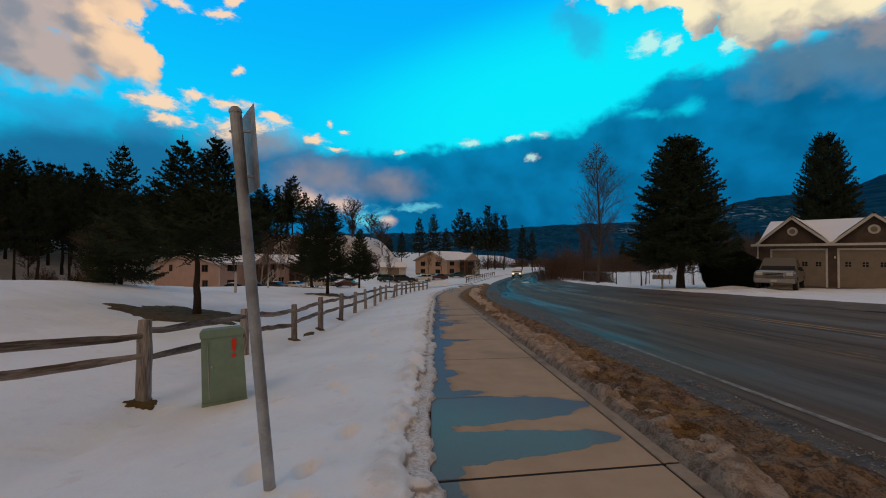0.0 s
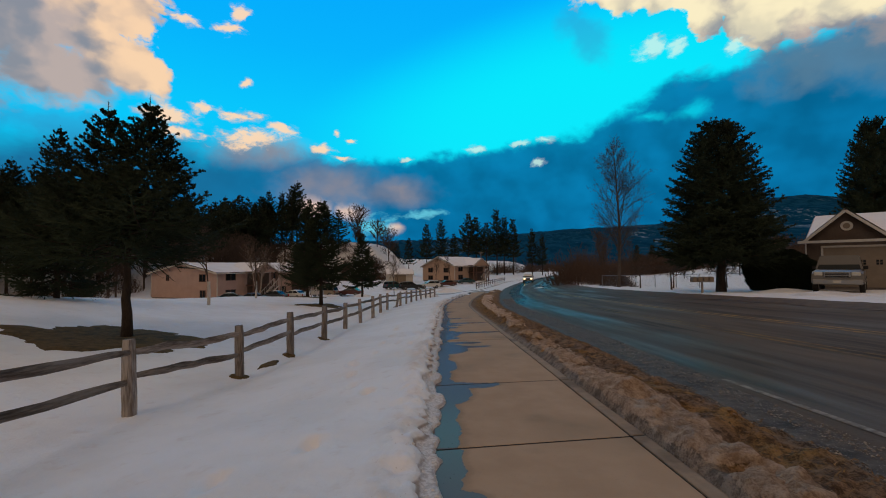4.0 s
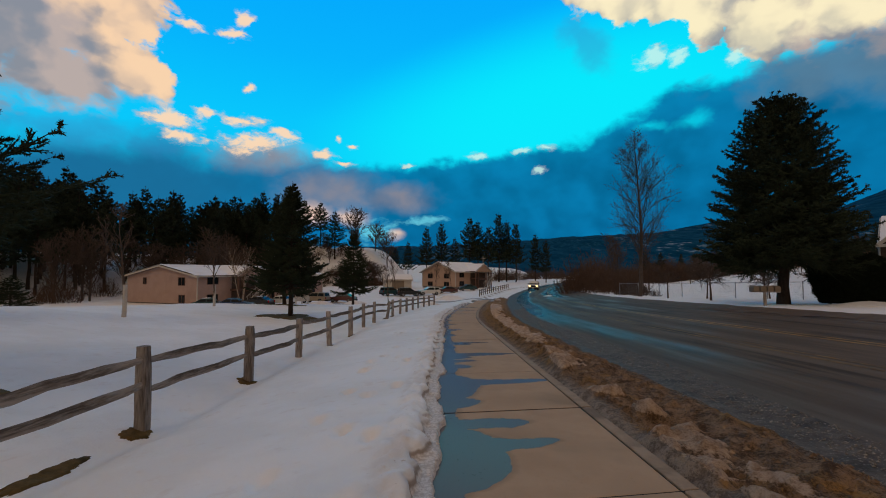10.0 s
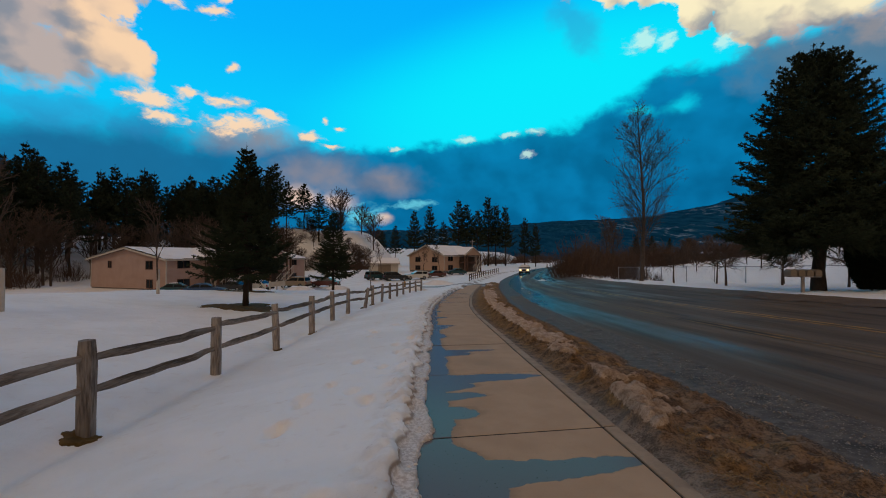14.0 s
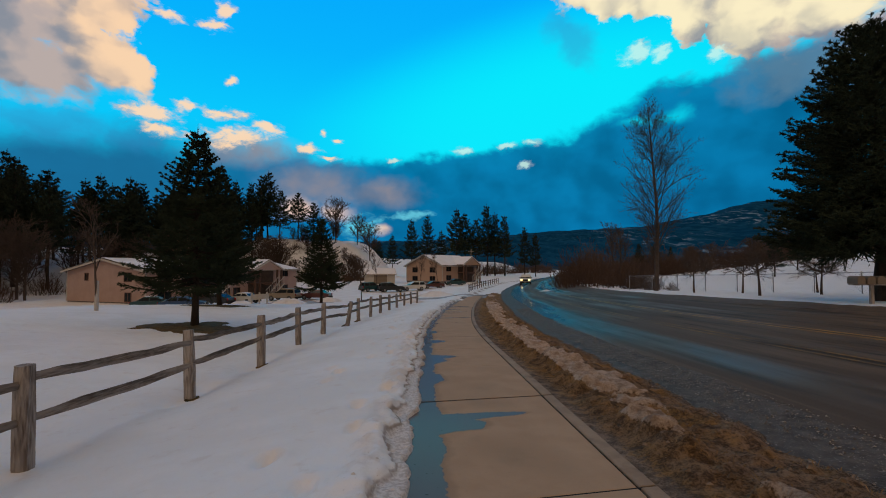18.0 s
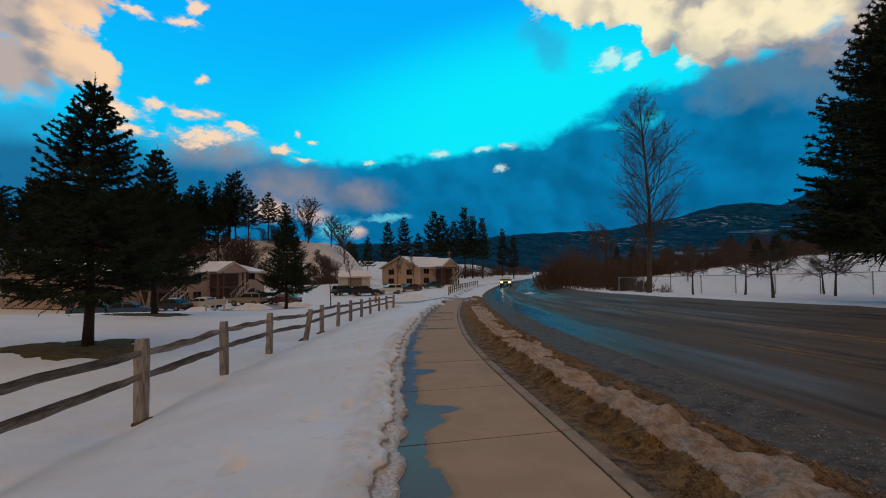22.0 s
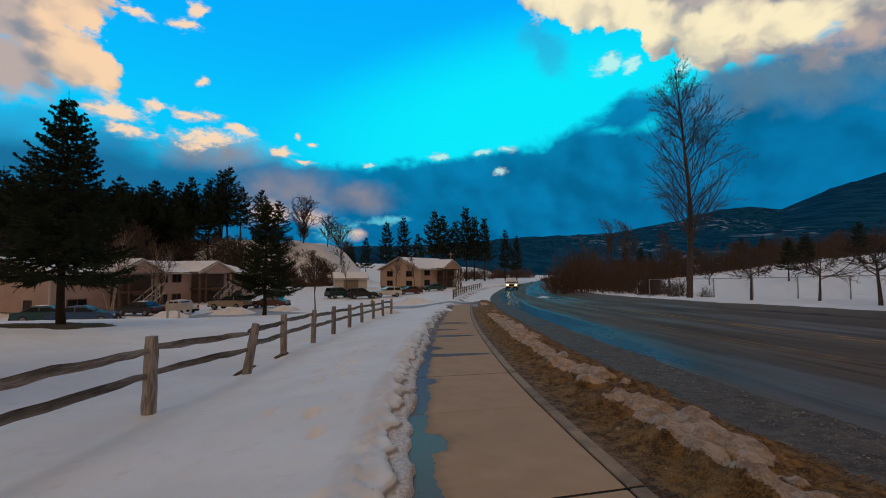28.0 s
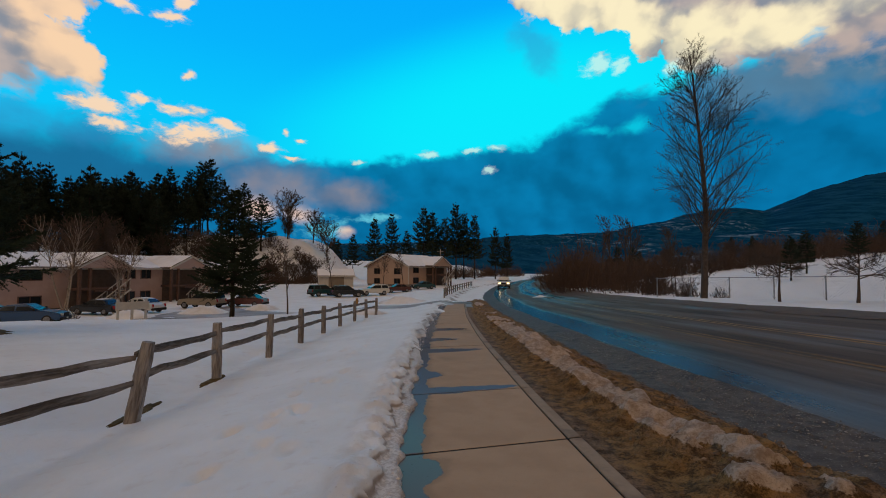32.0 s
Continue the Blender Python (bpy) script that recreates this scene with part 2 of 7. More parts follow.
# ---- materials ----
def surface(name, colours, scale=4.0, rough=0.8, bump=0.3, bump_scale=None, detail=6.0, metallic=0.0, stretch=None, speck=None, random_shade=0.0, spec=0.2):
    """A surface of two or three colours mixed by noise at two scales, with relief."""
    m = bpy.data.materials.new(name)
    m.use_nodes = True
    n = Nodes(m.node_tree)
    bsdf = m.node_tree.nodes["Principled BSDF"]
    where = n.put("ShaderNodeTexCoord").outputs["Object"]
    if stretch:
        where = n.vmath("MULTIPLY", where, stretch)
    coarse, _ = n.noise(where, scale, detail)
    fine, _ = n.noise(where, bump_scale or scale * 6, 5)
    mixed = n.math("ADD", n.math("MULTIPLY", coarse, 0.65), n.math("MULTIPLY", fine, 0.35))
    col = n.mix(n.step(mixed, 0.38, 0.62), colours[0], colours[1])
    if len(colours) > 2:
        other, _ = n.noise(where, scale * 0.37, 4)
        col = n.mix(n.step(other, 0.5, 0.68), col, colours[2])
    if speck:
        dots, _ = n.noise(where, speck[1], 2)
        col = n.mix(n.step(dots, 0.62, 0.70), col, speck[0])
    if random_shade:
        info = n.put("ShaderNodeObjectInfo").outputs["Random"]
        col = n.mix(1.0, col, n.ramp(info, [(0, (1 - random_shade,) * 3), (1, (1 + random_shade,) * 3)]), "MULTIPLY")
    n.plug(bsdf.inputs["Base Color"], col)
    n.plug(bsdf.inputs["Roughness"], n.step(fine, 0.2, 0.8, max(rough - 0.12, 0.02), min(rough + 0.1, 1.0)))
    bsdf.inputs["Metallic"].default_value = metallic
    bsdf.inputs["Specular IOR Level"].default_value = spec
    if bump:
        b = n.put("ShaderNodeBump")
        b.inputs["Strength"].default_value, b.inputs["Distance"].default_value = bump, 0.02
        n.plug(b.inputs["Height"], mixed)
        n.plug(bsdf.inputs["Normal"], b.outputs[0])
    return m


def glossy(name, colour, rough=0.05, metallic=0.0, coat=0.0):
    m = bpy.data.materials.new(name)
    m.use_nodes = True
    bsdf = m.node_tree.nodes["Principled BSDF"]
    bsdf.inputs["Base Color"].default_value = (*colour, 1)
    bsdf.inputs["Roughness"].default_value, bsdf.inputs["Metallic"].default_value, bsdf.inputs["Coat Weight"].default_value = rough, metallic, coat
    return m


def lamp_glow(name, colour, strength):
    m = bpy.data.materials.new(name)
    m.use_nodes = True
    bsdf = m.node_tree.nodes["Principled BSDF"]
    bsdf.inputs["Emission Color"].default_value, bsdf.inputs["Emission Strength"].default_value = (*colour, 1), strength
    return m


# tongues of meltwater on the sidewalk: place along it, half length, and how far they reach towards the kerb
PUDDLES = ((3.15, 0.30, -0.08), (4.0, 0.43, -0.03), (4.55, 0.14, -0.98), (5.55, 0.24, -1.16), (8.33, 0.17, -0.74), (7.95, 0.4, -1.1), (9.62, 0.42, -1.2), (11.38, 0.16, -0.5), (11.93, 0.17, -0.62), (11.2, 0.6, -0.92), (12.7, 0.2, -1.0), (13.68, 0.19, 0.05), (13.5, 0.7, -0.92), (14.87, 0.22, -0.92), (15.4, 0.16, -0.78), (15.8, 0.2, -0.84), (16.1, 0.20, 0.0), (17.93, 0.13, -0.3), (17.7, 0.24, -0.72), (19.5, 0.5, -1.02), (21.22, 0.22, -0.74), (20.95, 0.4, -0.92), (23.2, 0.28, -0.84), (25.0, 0.3, -0.99), (27.3, 0.3, -1.0), (29.5, 0.17, 0.0), (30.45, 0.3, -0.92), (32.75, 0.25, -0.1), (34.5, 0.3, -0.5), (36.9, 0.4, -0.15))


def wet_surface(name, dry, wet_rough, kind):
    """Pavement or asphalt whose wet and dry parts follow world-space noise; puddles lie along the sidewalk's snowy edge."""
    m = bpy.data.materials.new(name)
    m.use_nodes = True
    n = Nodes(m.node_tree)
    bsdf = m.node_tree.nodes["Principled BSDF"]
    where = n.put("ShaderNodeNewGeometry").outputs["Position"]
    fine, _ = n.noise(where, 42.0, 5)
    mid, _ = n.noise(where, 3.2, 6)
    if kind == "slab":
        lane = n.put("ShaderNodeSeparateXYZ")
        n.plug(lane.inputs[0], n.put("ShaderNodeUVMap").outputs[0])
        lobe, _ = n.noise(where, 2.6, 3, 0.5)
        jag, _ = n.noise(where, 11.0, 4, 0.55)
        across = n.math("ADD", lane.outputs[0], n.math("ADD", n.math("MULTIPLY", n.math("SUBTRACT", lobe, 0.5), 0.20), n.math("MULTIPLY", n.math("SUBTRACT", jag, 0.5), 0.10)))
        along = n.math("ADD", lane.outputs[1], n.math("ADD", n.math("MULTIPLY", n.math("SUBTRACT", mid, 0.5), 0.22), n.math("MULTIPLY", n.math("SUBTRACT", jag, 0.5), 0.05)))
        edge = n.step(lane.outputs[1], 11.0, 17.0, -1.30, -1.12)
        reach = edge
        for middle, half, limit in PUDDLES:
            s = n.math("ABSOLUTE", n.math("DIVIDE", n.math("SUBTRACT", along, middle), half))
            bulge = n.math("POWER", n.math("MAXIMUM", n.math("SUBTRACT", 1.0, n.math("MULTIPLY", s, s)), 0.0), 0.6)
            reach = n.math("MAXIMUM", reach, n.math("ADD", -1.30, n.math("MULTIPLY", bulge, limit + 1.30)))
        film = n.math("SUBTRACT", reach, across)
        wet = n.step(film, -0.006, 0.006)
        damp = n.step(film, -0.09, -0.01)
        stain, _ = n.noise(where, 0.8, 5)
        col = n.mix(n.step(mid, 0.3, 0.7), dry[0], dry[1])
        col = n.mix(n.step(stain, 0.55, 0.75), col, dry[2])
        col = n.mix(n.math("MULTIPLY", n.step(fine, 0.6, 0.75), 0.35), col, dry[2])
        col = n.mix(n.math("MULTIPLY", damp, 0.4), col, (0.22, 0.155, 0.105))
        col = n.mix(wet, col, n.mix(n.step(fine, 0.66, 0.71), (0.150, 0.135, 0.146), (0.05, 0.045, 0.043)))
        rough = n.mix(wet, (0.85,) * 3, (wet_rough,) * 3)
        relief = n.math("MULTIPLY", fine, n.math("SUBTRACT", 1.0, wet))
    else:
        tracks = n.put("ShaderNodeCombineXYZ")
        lane = n.put("ShaderNodeSeparateXYZ")
        n.plug(lane.inputs[0], n.put("ShaderNodeUVMap").outputs[0])
        n.plug(tracks.inputs[0], n.math("MULTIPLY", lane.outputs[0], 0.85)), n.plug(tracks.inputs[1], n.math("MULTIPLY", lane.outputs[1], 0.06))
        streak, _ = n.noise(tracks.outputs[0], 1.3, 5)
        patch, _ = n.noise(where, 0.35, 4)
        far = n.step(lane.outputs[1], 18.0, 46.0, 0.13, 0.44)
        left_lane = n.math("MAXIMUM", n.math("MULTIPLY", n.step(n.math("ABSOLUTE", n.math("SUBTRACT", lane.outputs[0], 1.35)), 1.5, 0.5), far), n.math("MULTIPLY", n.step(n.math("ABSOLUTE", n.math("SUBTRACT", lane.outputs[0], 5.3)), 1.7, 0.7), n.step(lane.outputs[1], 32.0, 70.0, 0.04, 0.32)))
        wet = n.step(n.math("ADD", left_lane, n.math("ADD", n.math("MULTIPLY", streak, 0.8), n.math("MULTIPLY", patch, 0.25))), 0.46, 1.0)
        ruts = n.put("ShaderNodeCombineXYZ")
        n.plug(ruts.inputs[0], n.math("MULTIPLY", lane.outputs[0], 2.6)), n.plug(ruts.inputs[1], n.math("MULTIPLY", lane.outputs[1], 0.16))
        rut, _ = n.noise(ruts.outputs[0], 1.0, 6, 0.65)
        col = n.mix(n.step(streak, 0.35, 0.65), dry[0], dry[1])
        col = n.mix(n.step(rut, 0.50, 0.66), col, dry[2])
        col = n.mix(n.math("MULTIPLY", n.step(rut, 0.46, 0.34), 0.6), col, (0.175, 0.125, 0.088))
        col = n.mix(n.math("MULTIPLY", n.step(fine, 0.55, 0.72), 0.5), col, dry[2])
        col = n.mix(n.math("MULTIPLY", wet, 0.9), col, (0.036, 0.032, 0.029))
        rough = n.mix(wet, (0.62,) * 3, (wet_rough,) * 3)
        relief = n.math("MULTIPLY", fine, n.step(wet, 0.0, 1.0, 1.0, 0.35))
    n.plug(bsdf.inputs["Base Color"], col)
    n.plug(bsdf.inputs["Roughness"], rough)
    n.plug(bsdf.inputs["Specular IOR Level"], n.step(wet, 0.0, 1.0, 0.05 if kind == "road" else 0.08, 0.30 if kind == "road" else 0.045))
    b = n.put("ShaderNodeBump")
    b.inputs["Strength"].default_value, b.inputs["Distance"].default_value = (0.35, 0.004) if kind == "slab" else (0.5, 0.006)
    n.plug(b.inputs["Height"], relief)
    n.plug(bsdf.inputs["Normal"], b.outputs[0])
    return m


def snow_surface():
    """Old snow: faint stains, grain, and slush browned by grit close to the sidewalk's edge."""
    m = bpy.data.materials.new("old_snow")
    m.use_nodes = True
    n = Nodes(m.node_tree)
    bsdf = m.node_tree.nodes["Principled BSDF"]
    where = n.put("ShaderNodeNewGeometry").outputs["Position"]
    lane = n.put("ShaderNodeSeparateXYZ")
    n.plug(lane.inputs[0], n.put("ShaderNodeUVMap").outputs[0])
    a, _ = n.noise(where, 0.7, 6, 0.6)
    b, _ = n.noise(where, 5.0, 6, 0.62)
    c, _ = n.noise(where, 38.0, 4, 0.6)
    col = n.mix(n.step(a, 0.4, 0.62), (0.86, 0.85, 0.85), (0.80, 0.785, 0.775))
    col = n.mix(n.math("MULTIPLY", n.step(b, 0.56, 0.72), 0.35), col, (0.68, 0.60, 0.55))
    slush = n.step(n.math("ADD", lane.outputs[0], n.math("MULTIPLY", n.math("SUBTRACT", b, 0.5), 0.5)), 0.62, 0.95)
    col = n.mix(n.math("MULTIPLY", slush, 0.8), col, n.mix(n.step(c, 0.38, 0.62), (0.40, 0.34, 0.30), (0.68, 0.63, 0.60)))
    groove = n.math("MULTIPLY", n.step(n.math("ABSOLUTE", n.math("SUBTRACT", lane.outputs[0], 0.85)), 0.28, 0.05), n.step(a, 0.36, 0.56, 0.15, 0.8))
    col = n.mix(groove, col, (0.22, 0.155, 0.11))
    rim = n.math("MULTIPLY", n.step(lane.outputs[0], 0.2, 0.5), n.step(n.math("ADD", n.math("MULTIPLY", a, 0.5), n.math("MULTIPLY", b, 0.5)), 0.42, 0.58, 0.0, 0.3))
    col = n.mix(n.math("MULTIPLY", rim, n.math("SUBTRACT", 1.0, slush)), col, (0.46, 0.37, 0.30))
    print_dirt = n.math("MULTIPLY", n.step(lane.outputs[1], 0.35, 0.95), n.step(b, 0.35, 0.6, 0.06, 0.28))
    col = n.mix(print_dirt, col, (0.42, 0.36, 0.32))
    grit = n.math("MULTIPLY", n.step(c, 0.64, 0.72), n.step(lane.outputs[0], 0.1, 0.9, 0.06, 0.6))
    col = n.mix(grit, col, (0.16, 0.12, 0.09))
    n.plug(bsdf.inputs["Base Color"], col)
    bsdf.inputs["Roughness"].default_value, bsdf.inputs["Specular IOR Level"].default_value = 0.7, 0.3
    bump = n.put("ShaderNodeBump")
    bump.inputs["Strength"].default_value, bump.inputs["Distance"].default_value = 0.6, 0.03
    n.plug(bump.inputs["Height"], n.math("ADD", n.math("MULTIPLY", b, 0.9), n.math("MULTIPLY", c, 0.25)))
    n.plug(bsdf.inputs["Normal"], bump.outputs[0])
    return m


SNOW = snow_surface()
HEAP = surface("ploughed_snow", [(0.82, 0.81, 0.81), (0.74, 0.72, 0.71), (0.62, 0.58, 0.55)], 1.2, 0.75, 0.6, 9.0)
SLAB = wet_surface("sidewalk_concrete", [(0.415, 0.285, 0.185), (0.465, 0.325, 0.215), (0.31, 0.225, 0.15)], 0.15, "slab")
KERB = surface("kerb_concrete", [(0.29, 0.21, 0.145), (0.36, 0.265, 0.185), (0.19, 0.14, 0.10)], 5, 0.85, 0.3)
ASPHALT = wet_surface("wet_asphalt", [(0.098, 0.072, 0.053), (0.150, 0.110, 0.080), (0.053, 0.040, 0.030)], 0.17, "road")
PAINT_Y = surface("worn_yellow_paint", [(0.40, 0.215, 0.05), (0.16, 0.10, 0.045)], 2, 0.6, 0.2)
PAINT_FAINT = surface("faded_yellow_paint", [(0.24, 0.14, 0.045), (0.12, 0.08, 0.042), (0.075, 0.053, 0.036)], 1.5, 0.7, 0.2)
PAINT_W = surface("worn_white_paint", [(0.30, 0.265, 0.22), (0.13, 0.108, 0.087)], 3, 0.6, 0.2)
GRAVEL = surface("shoulder_gravel", [(0.068, 0.055, 0.046), (0.125, 0.103, 0.086), (0.045, 0.036, 0.03)], 8, 0.7, 0.9, 60.0, speck=((0.27, 0.235, 0.205), 45.0))
GRAVEL_STONE = surface("road_stones", [(0.26, 0.225, 0.195), (0.11, 0.09, 0.075), (0.40, 0.35, 0.30)], 25, 0.6, 0.0, 90.0)
CLOD = surface("mud_clods", [(0.20, 0.13, 0.078), (0.11, 0.07, 0.042), (0.36, 0.26, 0.18)], 9, 0.85, 0.5, 60.0)
CRUMB = surface("snow_crumb", [(0.74, 0.71, 0.69), (0.62, 0.57, 0.54), (0.50, 0.44, 0.40)], 14, 0.75, 0.4, 60.0)
MUD = surface("brown_mud", [(0.09, 0.06, 0.04), (0.14, 0.095, 0.06)], 3, 0.7, 0.8, 30.0)
DRYGRASS = surface("flattened_dry_grass", [(0.29, 0.165, 0.064), (0.14, 0.076, 0.027), (0.37, 0.23, 0.11)], 14, 0.95, 0.9, 50.0)
TURF = surface("bare_turf", [(0.085, 0.054, 0.016), (0.14, 0.088, 0.030), (0.05, 0.036, 0.012)], 9, 0.95, 0.9, 40.0)
OLD_WOOD = surface("weathered_grey_wood", [(0.34, 0.295, 0.26), (0.10, 0.075, 0.06), (0.40, 0.355, 0.32)], 8, 0.85, 0.9, 60, stretch=(1, 1, 0.12), random_shade=0.25)
RAIL_WOOD = surface("weathered_rail_wood", [(0.26, 0.215, 0.18), (0.07, 0.052, 0.04), (0.34, 0.295, 0.255)], 8, 0.85, 0.9, 60, stretch=(1, 0.12, 1), random_shade=0.25)
BARK = surface("spruce_bark", [(0.055, 0.040, 0.030), (0.03, 0.022, 0.017)], 9, 0.95, 0.8, stretch=(1, 1, 0.3))
TWIG = surface("bare_twig_bark", [(0.11, 0.078, 0.060), (0.068, 0.048, 0.038)], 6, 0.9, 0.4)
BRUSH = surface("reddish_brush", [(0.135, 0.084, 0.058), (0.090, 0.056, 0.040)], 2, 0.9, 0.2)
COTTON = surface("grey_brown_bark", [(0.105, 0.082, 0.070), (0.062, 0.048, 0.040)], 6, 0.9, 0.4)
PALE_BARK = surface("pale_bark", [(0.36, 0.29, 0.23), (0.22, 0.17, 0.13)], 6, 0.9, 0.4)
NEEDLE = surface("spruce_needles", [(0.025, 0.036, 0.021), (0.044, 0.057, 0.032), (0.018, 0.025, 0.015)], 1.6, 0.9, 0.0, 6.0, spec=0.12)
NEEDLE_FAR = surface("dark_pine_needles", [(0.024, 0.034, 0.022), (0.042, 0.056, 0.034)], 0.6, 0.95, 0.0, 3.0, spec=0.1)
HEDGE = surface("arborvitae_foliage", [(0.009, 0.014, 0.008), (0.017, 0.024, 0.013)], 5, 0.95, 0.6, 25, spec=0.1)
STEEL = surface("galvanised_steel", [(0.30, 0.31, 0.32), (0.40, 0.41, 0.42), (0.22, 0.22, 0.23)], 9, 0.5, 0.15, metallic=0.6)
GREEN = surface("faded_green_enamel", [(0.16, 0.23, 0.165), (0.19, 0.26, 0.19), (0.13, 0.19, 0.14)], 5, 0.5, 0.08)
RED = surface("red_spray_paint", [(0.75, 0.05, 0.02), (0.6, 0.04, 0.02)], 9, 0.6, 0.0)


# ---- building blocks ----
def rand(seed):
    return np.random.default_rng(seed)


def lattice(x, y, seed=0):
    """Smooth value noise between 0 and 1, for arrays."""
    x, y = np.asarray(x, float), np.asarray(y, float)
    i, j = np.floor(x), np.floor(y)
    u, v = x - i, y - j
    u, v = u * u * (3 - 2 * u), v * v * (3 - 2 * v)

    def h(a, b):
        s = np.sin(a * 127.1 + b * 311.7 + seed * 74.7) * 43758.5453
        return s - np.floor(s)

    return (h(i, j) * (1 - u) + h(i + 1, j) * u) * (1 - v) + (h(i, j + 1) * (1 - u) + h(i + 1, j + 1) * u) * v


def fractal(x, y, octaves=4, seed=0):
    total, size = 0.0, 0.5
    for k in range(octaves):
        total = total + size * (lattice(x * 2**k, y * 2**k, seed + k) - 0.5)
        size /= 2
    return total


def ease(v, a, b):
    t = np.clip((np.asarray(v, float) - a) / (b - a), 0, 1)
    return t * t * (3 - 2 * t)


class Geo:
    """Points and faces of one mesh in the making."""

    def __init__(self):
        self.v, self.f, self.uv = [], [], None

    def add(self, verts, faces, m=None):
        k = len(self.v)
        if m is not None:
            verts = [tuple(m @ Vector(p)) for p in verts]
        self.v.extend(tuple(map(float, p)) for p in verts)
        self.f.extend(tuple(k + i for i in face) for face in faces)
        return self

    def box(self, a, b, bevel=0.0, m=None):
        """A box from corner a to corner b with chamfered edges."""
        bevel = max(min(bevel, *(abs(q - p) * 0.45 for p, q in zip(a, b))), 1e-5)
        verts, at = [], {}
        for sx in (0, 1):
            for sy in (0, 1):
                for sz in (0, 1):
                    s = (sx, sy, sz)
                    for k in range(3):
                        at[s, k] = len(verts)
                        verts.append([(b[i] if s[i] else a[i]) + (0 if i == k else (-bevel if s[i] else bevel)) for i in range(3)])
        faces = []
        for k in range(3):
            i, j = (k + 1) % 3, (k + 2) % 3
            for side in (0, 1):
                ring = []
                for p, q in ((0, 0), (1, 0), (1, 1), (0, 1)):
                    s = [0, 0, 0]
                    s[k], s[i], s[j] = side, p, q
                    ring.append(at[tuple(s), k])
                faces.append(ring if side else ring[::-1])
            for p in (0, 1):
                for q in (0, 1):
                    s0, s1 = [0, 0, 0], [0, 0, 0]
                    s0[i], s0[j], s1[i], s1[j], s1[k] = p, q, p, q, 1
                    s0, s1 = tuple(s0), tuple(s1)
                    ring = [at[s0, i], at[s1, i], at[s1, j], at[s0, j]]
                    faces.append(ring if p == q else ring[::-1])
        for sx in (0, 1):
            for sy in (0, 1):
                for sz in (0, 1):
                    s = (sx, sy, sz)
                    ring = [at[s, 0], at[s, 1], at[s, 2]]
                    faces.append(ring if (sx + sy + sz) % 2 else ring[::-1])
        return self.add(verts, faces, m)

    def tube(self, points, radii, sides=6, m=None, caps=True):
        """A tapered tube along points."""
        pts = [Vector(p) for p in points]
        verts, faces = [], []
        for i, p in enumerate(pts):
            along = (pts[min(i + 1, len(pts) - 1)] - pts[max(i - 1, 0)])
            along = along.normalized() if along.length > 1e-9 else Vector((0, 0, 1))
            side = along.cross(Vector((0.31, 0.17, 0.93)) if abs(along.z) < 0.9 else Vector((1, 0.1, 0))).normalized()
            up = side.cross(along)
            for k in range(sides):
                a = 2 * math.pi * k / sides
                verts.append(p + float(radii[i]) * (math.cos(a) * side + math.sin(a) * up))
        for i in range(len(pts) - 1):
            for k in range(sides):
                a, b = i * sides + k, i * sides + (k + 1) % sides
                faces.append((a, b, b + sides, a + sides))
        if caps:
            faces.append(tuple(range(sides))[::-1])
            faces.append(tuple(range((len(pts) - 1) * sides, len(pts) * sides)))
        return self.add(verts, faces, m)

    def prism(self, outline, y0, y1, m=None):
        """An outline in x and z, drawn out along y."""
        k = len(outline)
        verts = [(x, y0, z) for x, z in outline] + [(x, y1, z) for x, z in outline]
        faces = [tuple(range(k))[::-1], tuple(range(k, 2 * k))] + [(i, (i + 1) % k, k + (i + 1) % k, k + i) for i in range(k)]
        return self.add(verts, faces, m)

    def sheet(self, xs, ys, zs):
        """A grid: 2D arrays of x, y and z."""
        k, rows, cols = len(self.v), xs.shape[0], xs.shape[1]
        self.v.extend(zip(xs.ravel().tolist(), ys.ravel().tolist(), zs.ravel().tolist()))
        a = np.arange(rows * cols).reshape(rows, cols) + k
        self.f.extend(map(tuple, np.stack([a[:-1, :-1], a[:-1, 1:], a[1:, 1:], a[1:, :-1]], -1).reshape(-1, 4).tolist()))
        return self

    def mesh(self, name, material, smooth=False):
        me = bpy.data.meshes.new(name)
        me.from_pydata(self.v, [], self.f)
        if self.uv is not None:
            layer, corner = me.uv_layers.new(name="lane"), np.zeros(len(me.loops), np.int32)
            me.loops.foreach_get("vertex_index", corner)
            layer.data.foreach_set("uv", self.uv[corner].astype(np.float32).ravel())
        me.materials.append(material)
        if smooth:
            me.polygons.foreach_set("use_smooth", [True] * len(me.polygons))
        me.update()
        return me


def thing(name, label, category, group="", m=None):
    ob = new(name)
    ob.empty_display_size = 0.2
    tagged(ob, label, category, group)
    if m is not None:
        ob.matrix_basis = m
    return ob


def part(name, geo, material, parent, label="", smooth=False, m=None):
    data = geo.mesh(name, material, smooth) if isinstance(geo, Geo) else geo
    ob = new(name, data)
    ob.parent = parent
    if m is not None:
        ob.matrix_basis = m
    if label:
        ob["label"] = label
    return ob


def structure(name, geo, material, label, smooth=False, parent=None):
    ob = new(name, geo.mesh(name, material, smooth))
    tagged(ob, label, kind="structure")
    if parent:
        ob.parent = parent
    return ob


# ---- the lie of the land ----
def smooth_line(ys, xs, span=9):
    fine = np.arange(-60.0, 420.0, 1.0)
    line = np.interp(fine, ys, xs)
    for _ in range(3):
        line = np.convolve(np.pad(line, span // 2, mode="edge"), np.ones(span) / span, "valid")
    return lambda y: np.interp(y, fine, line)


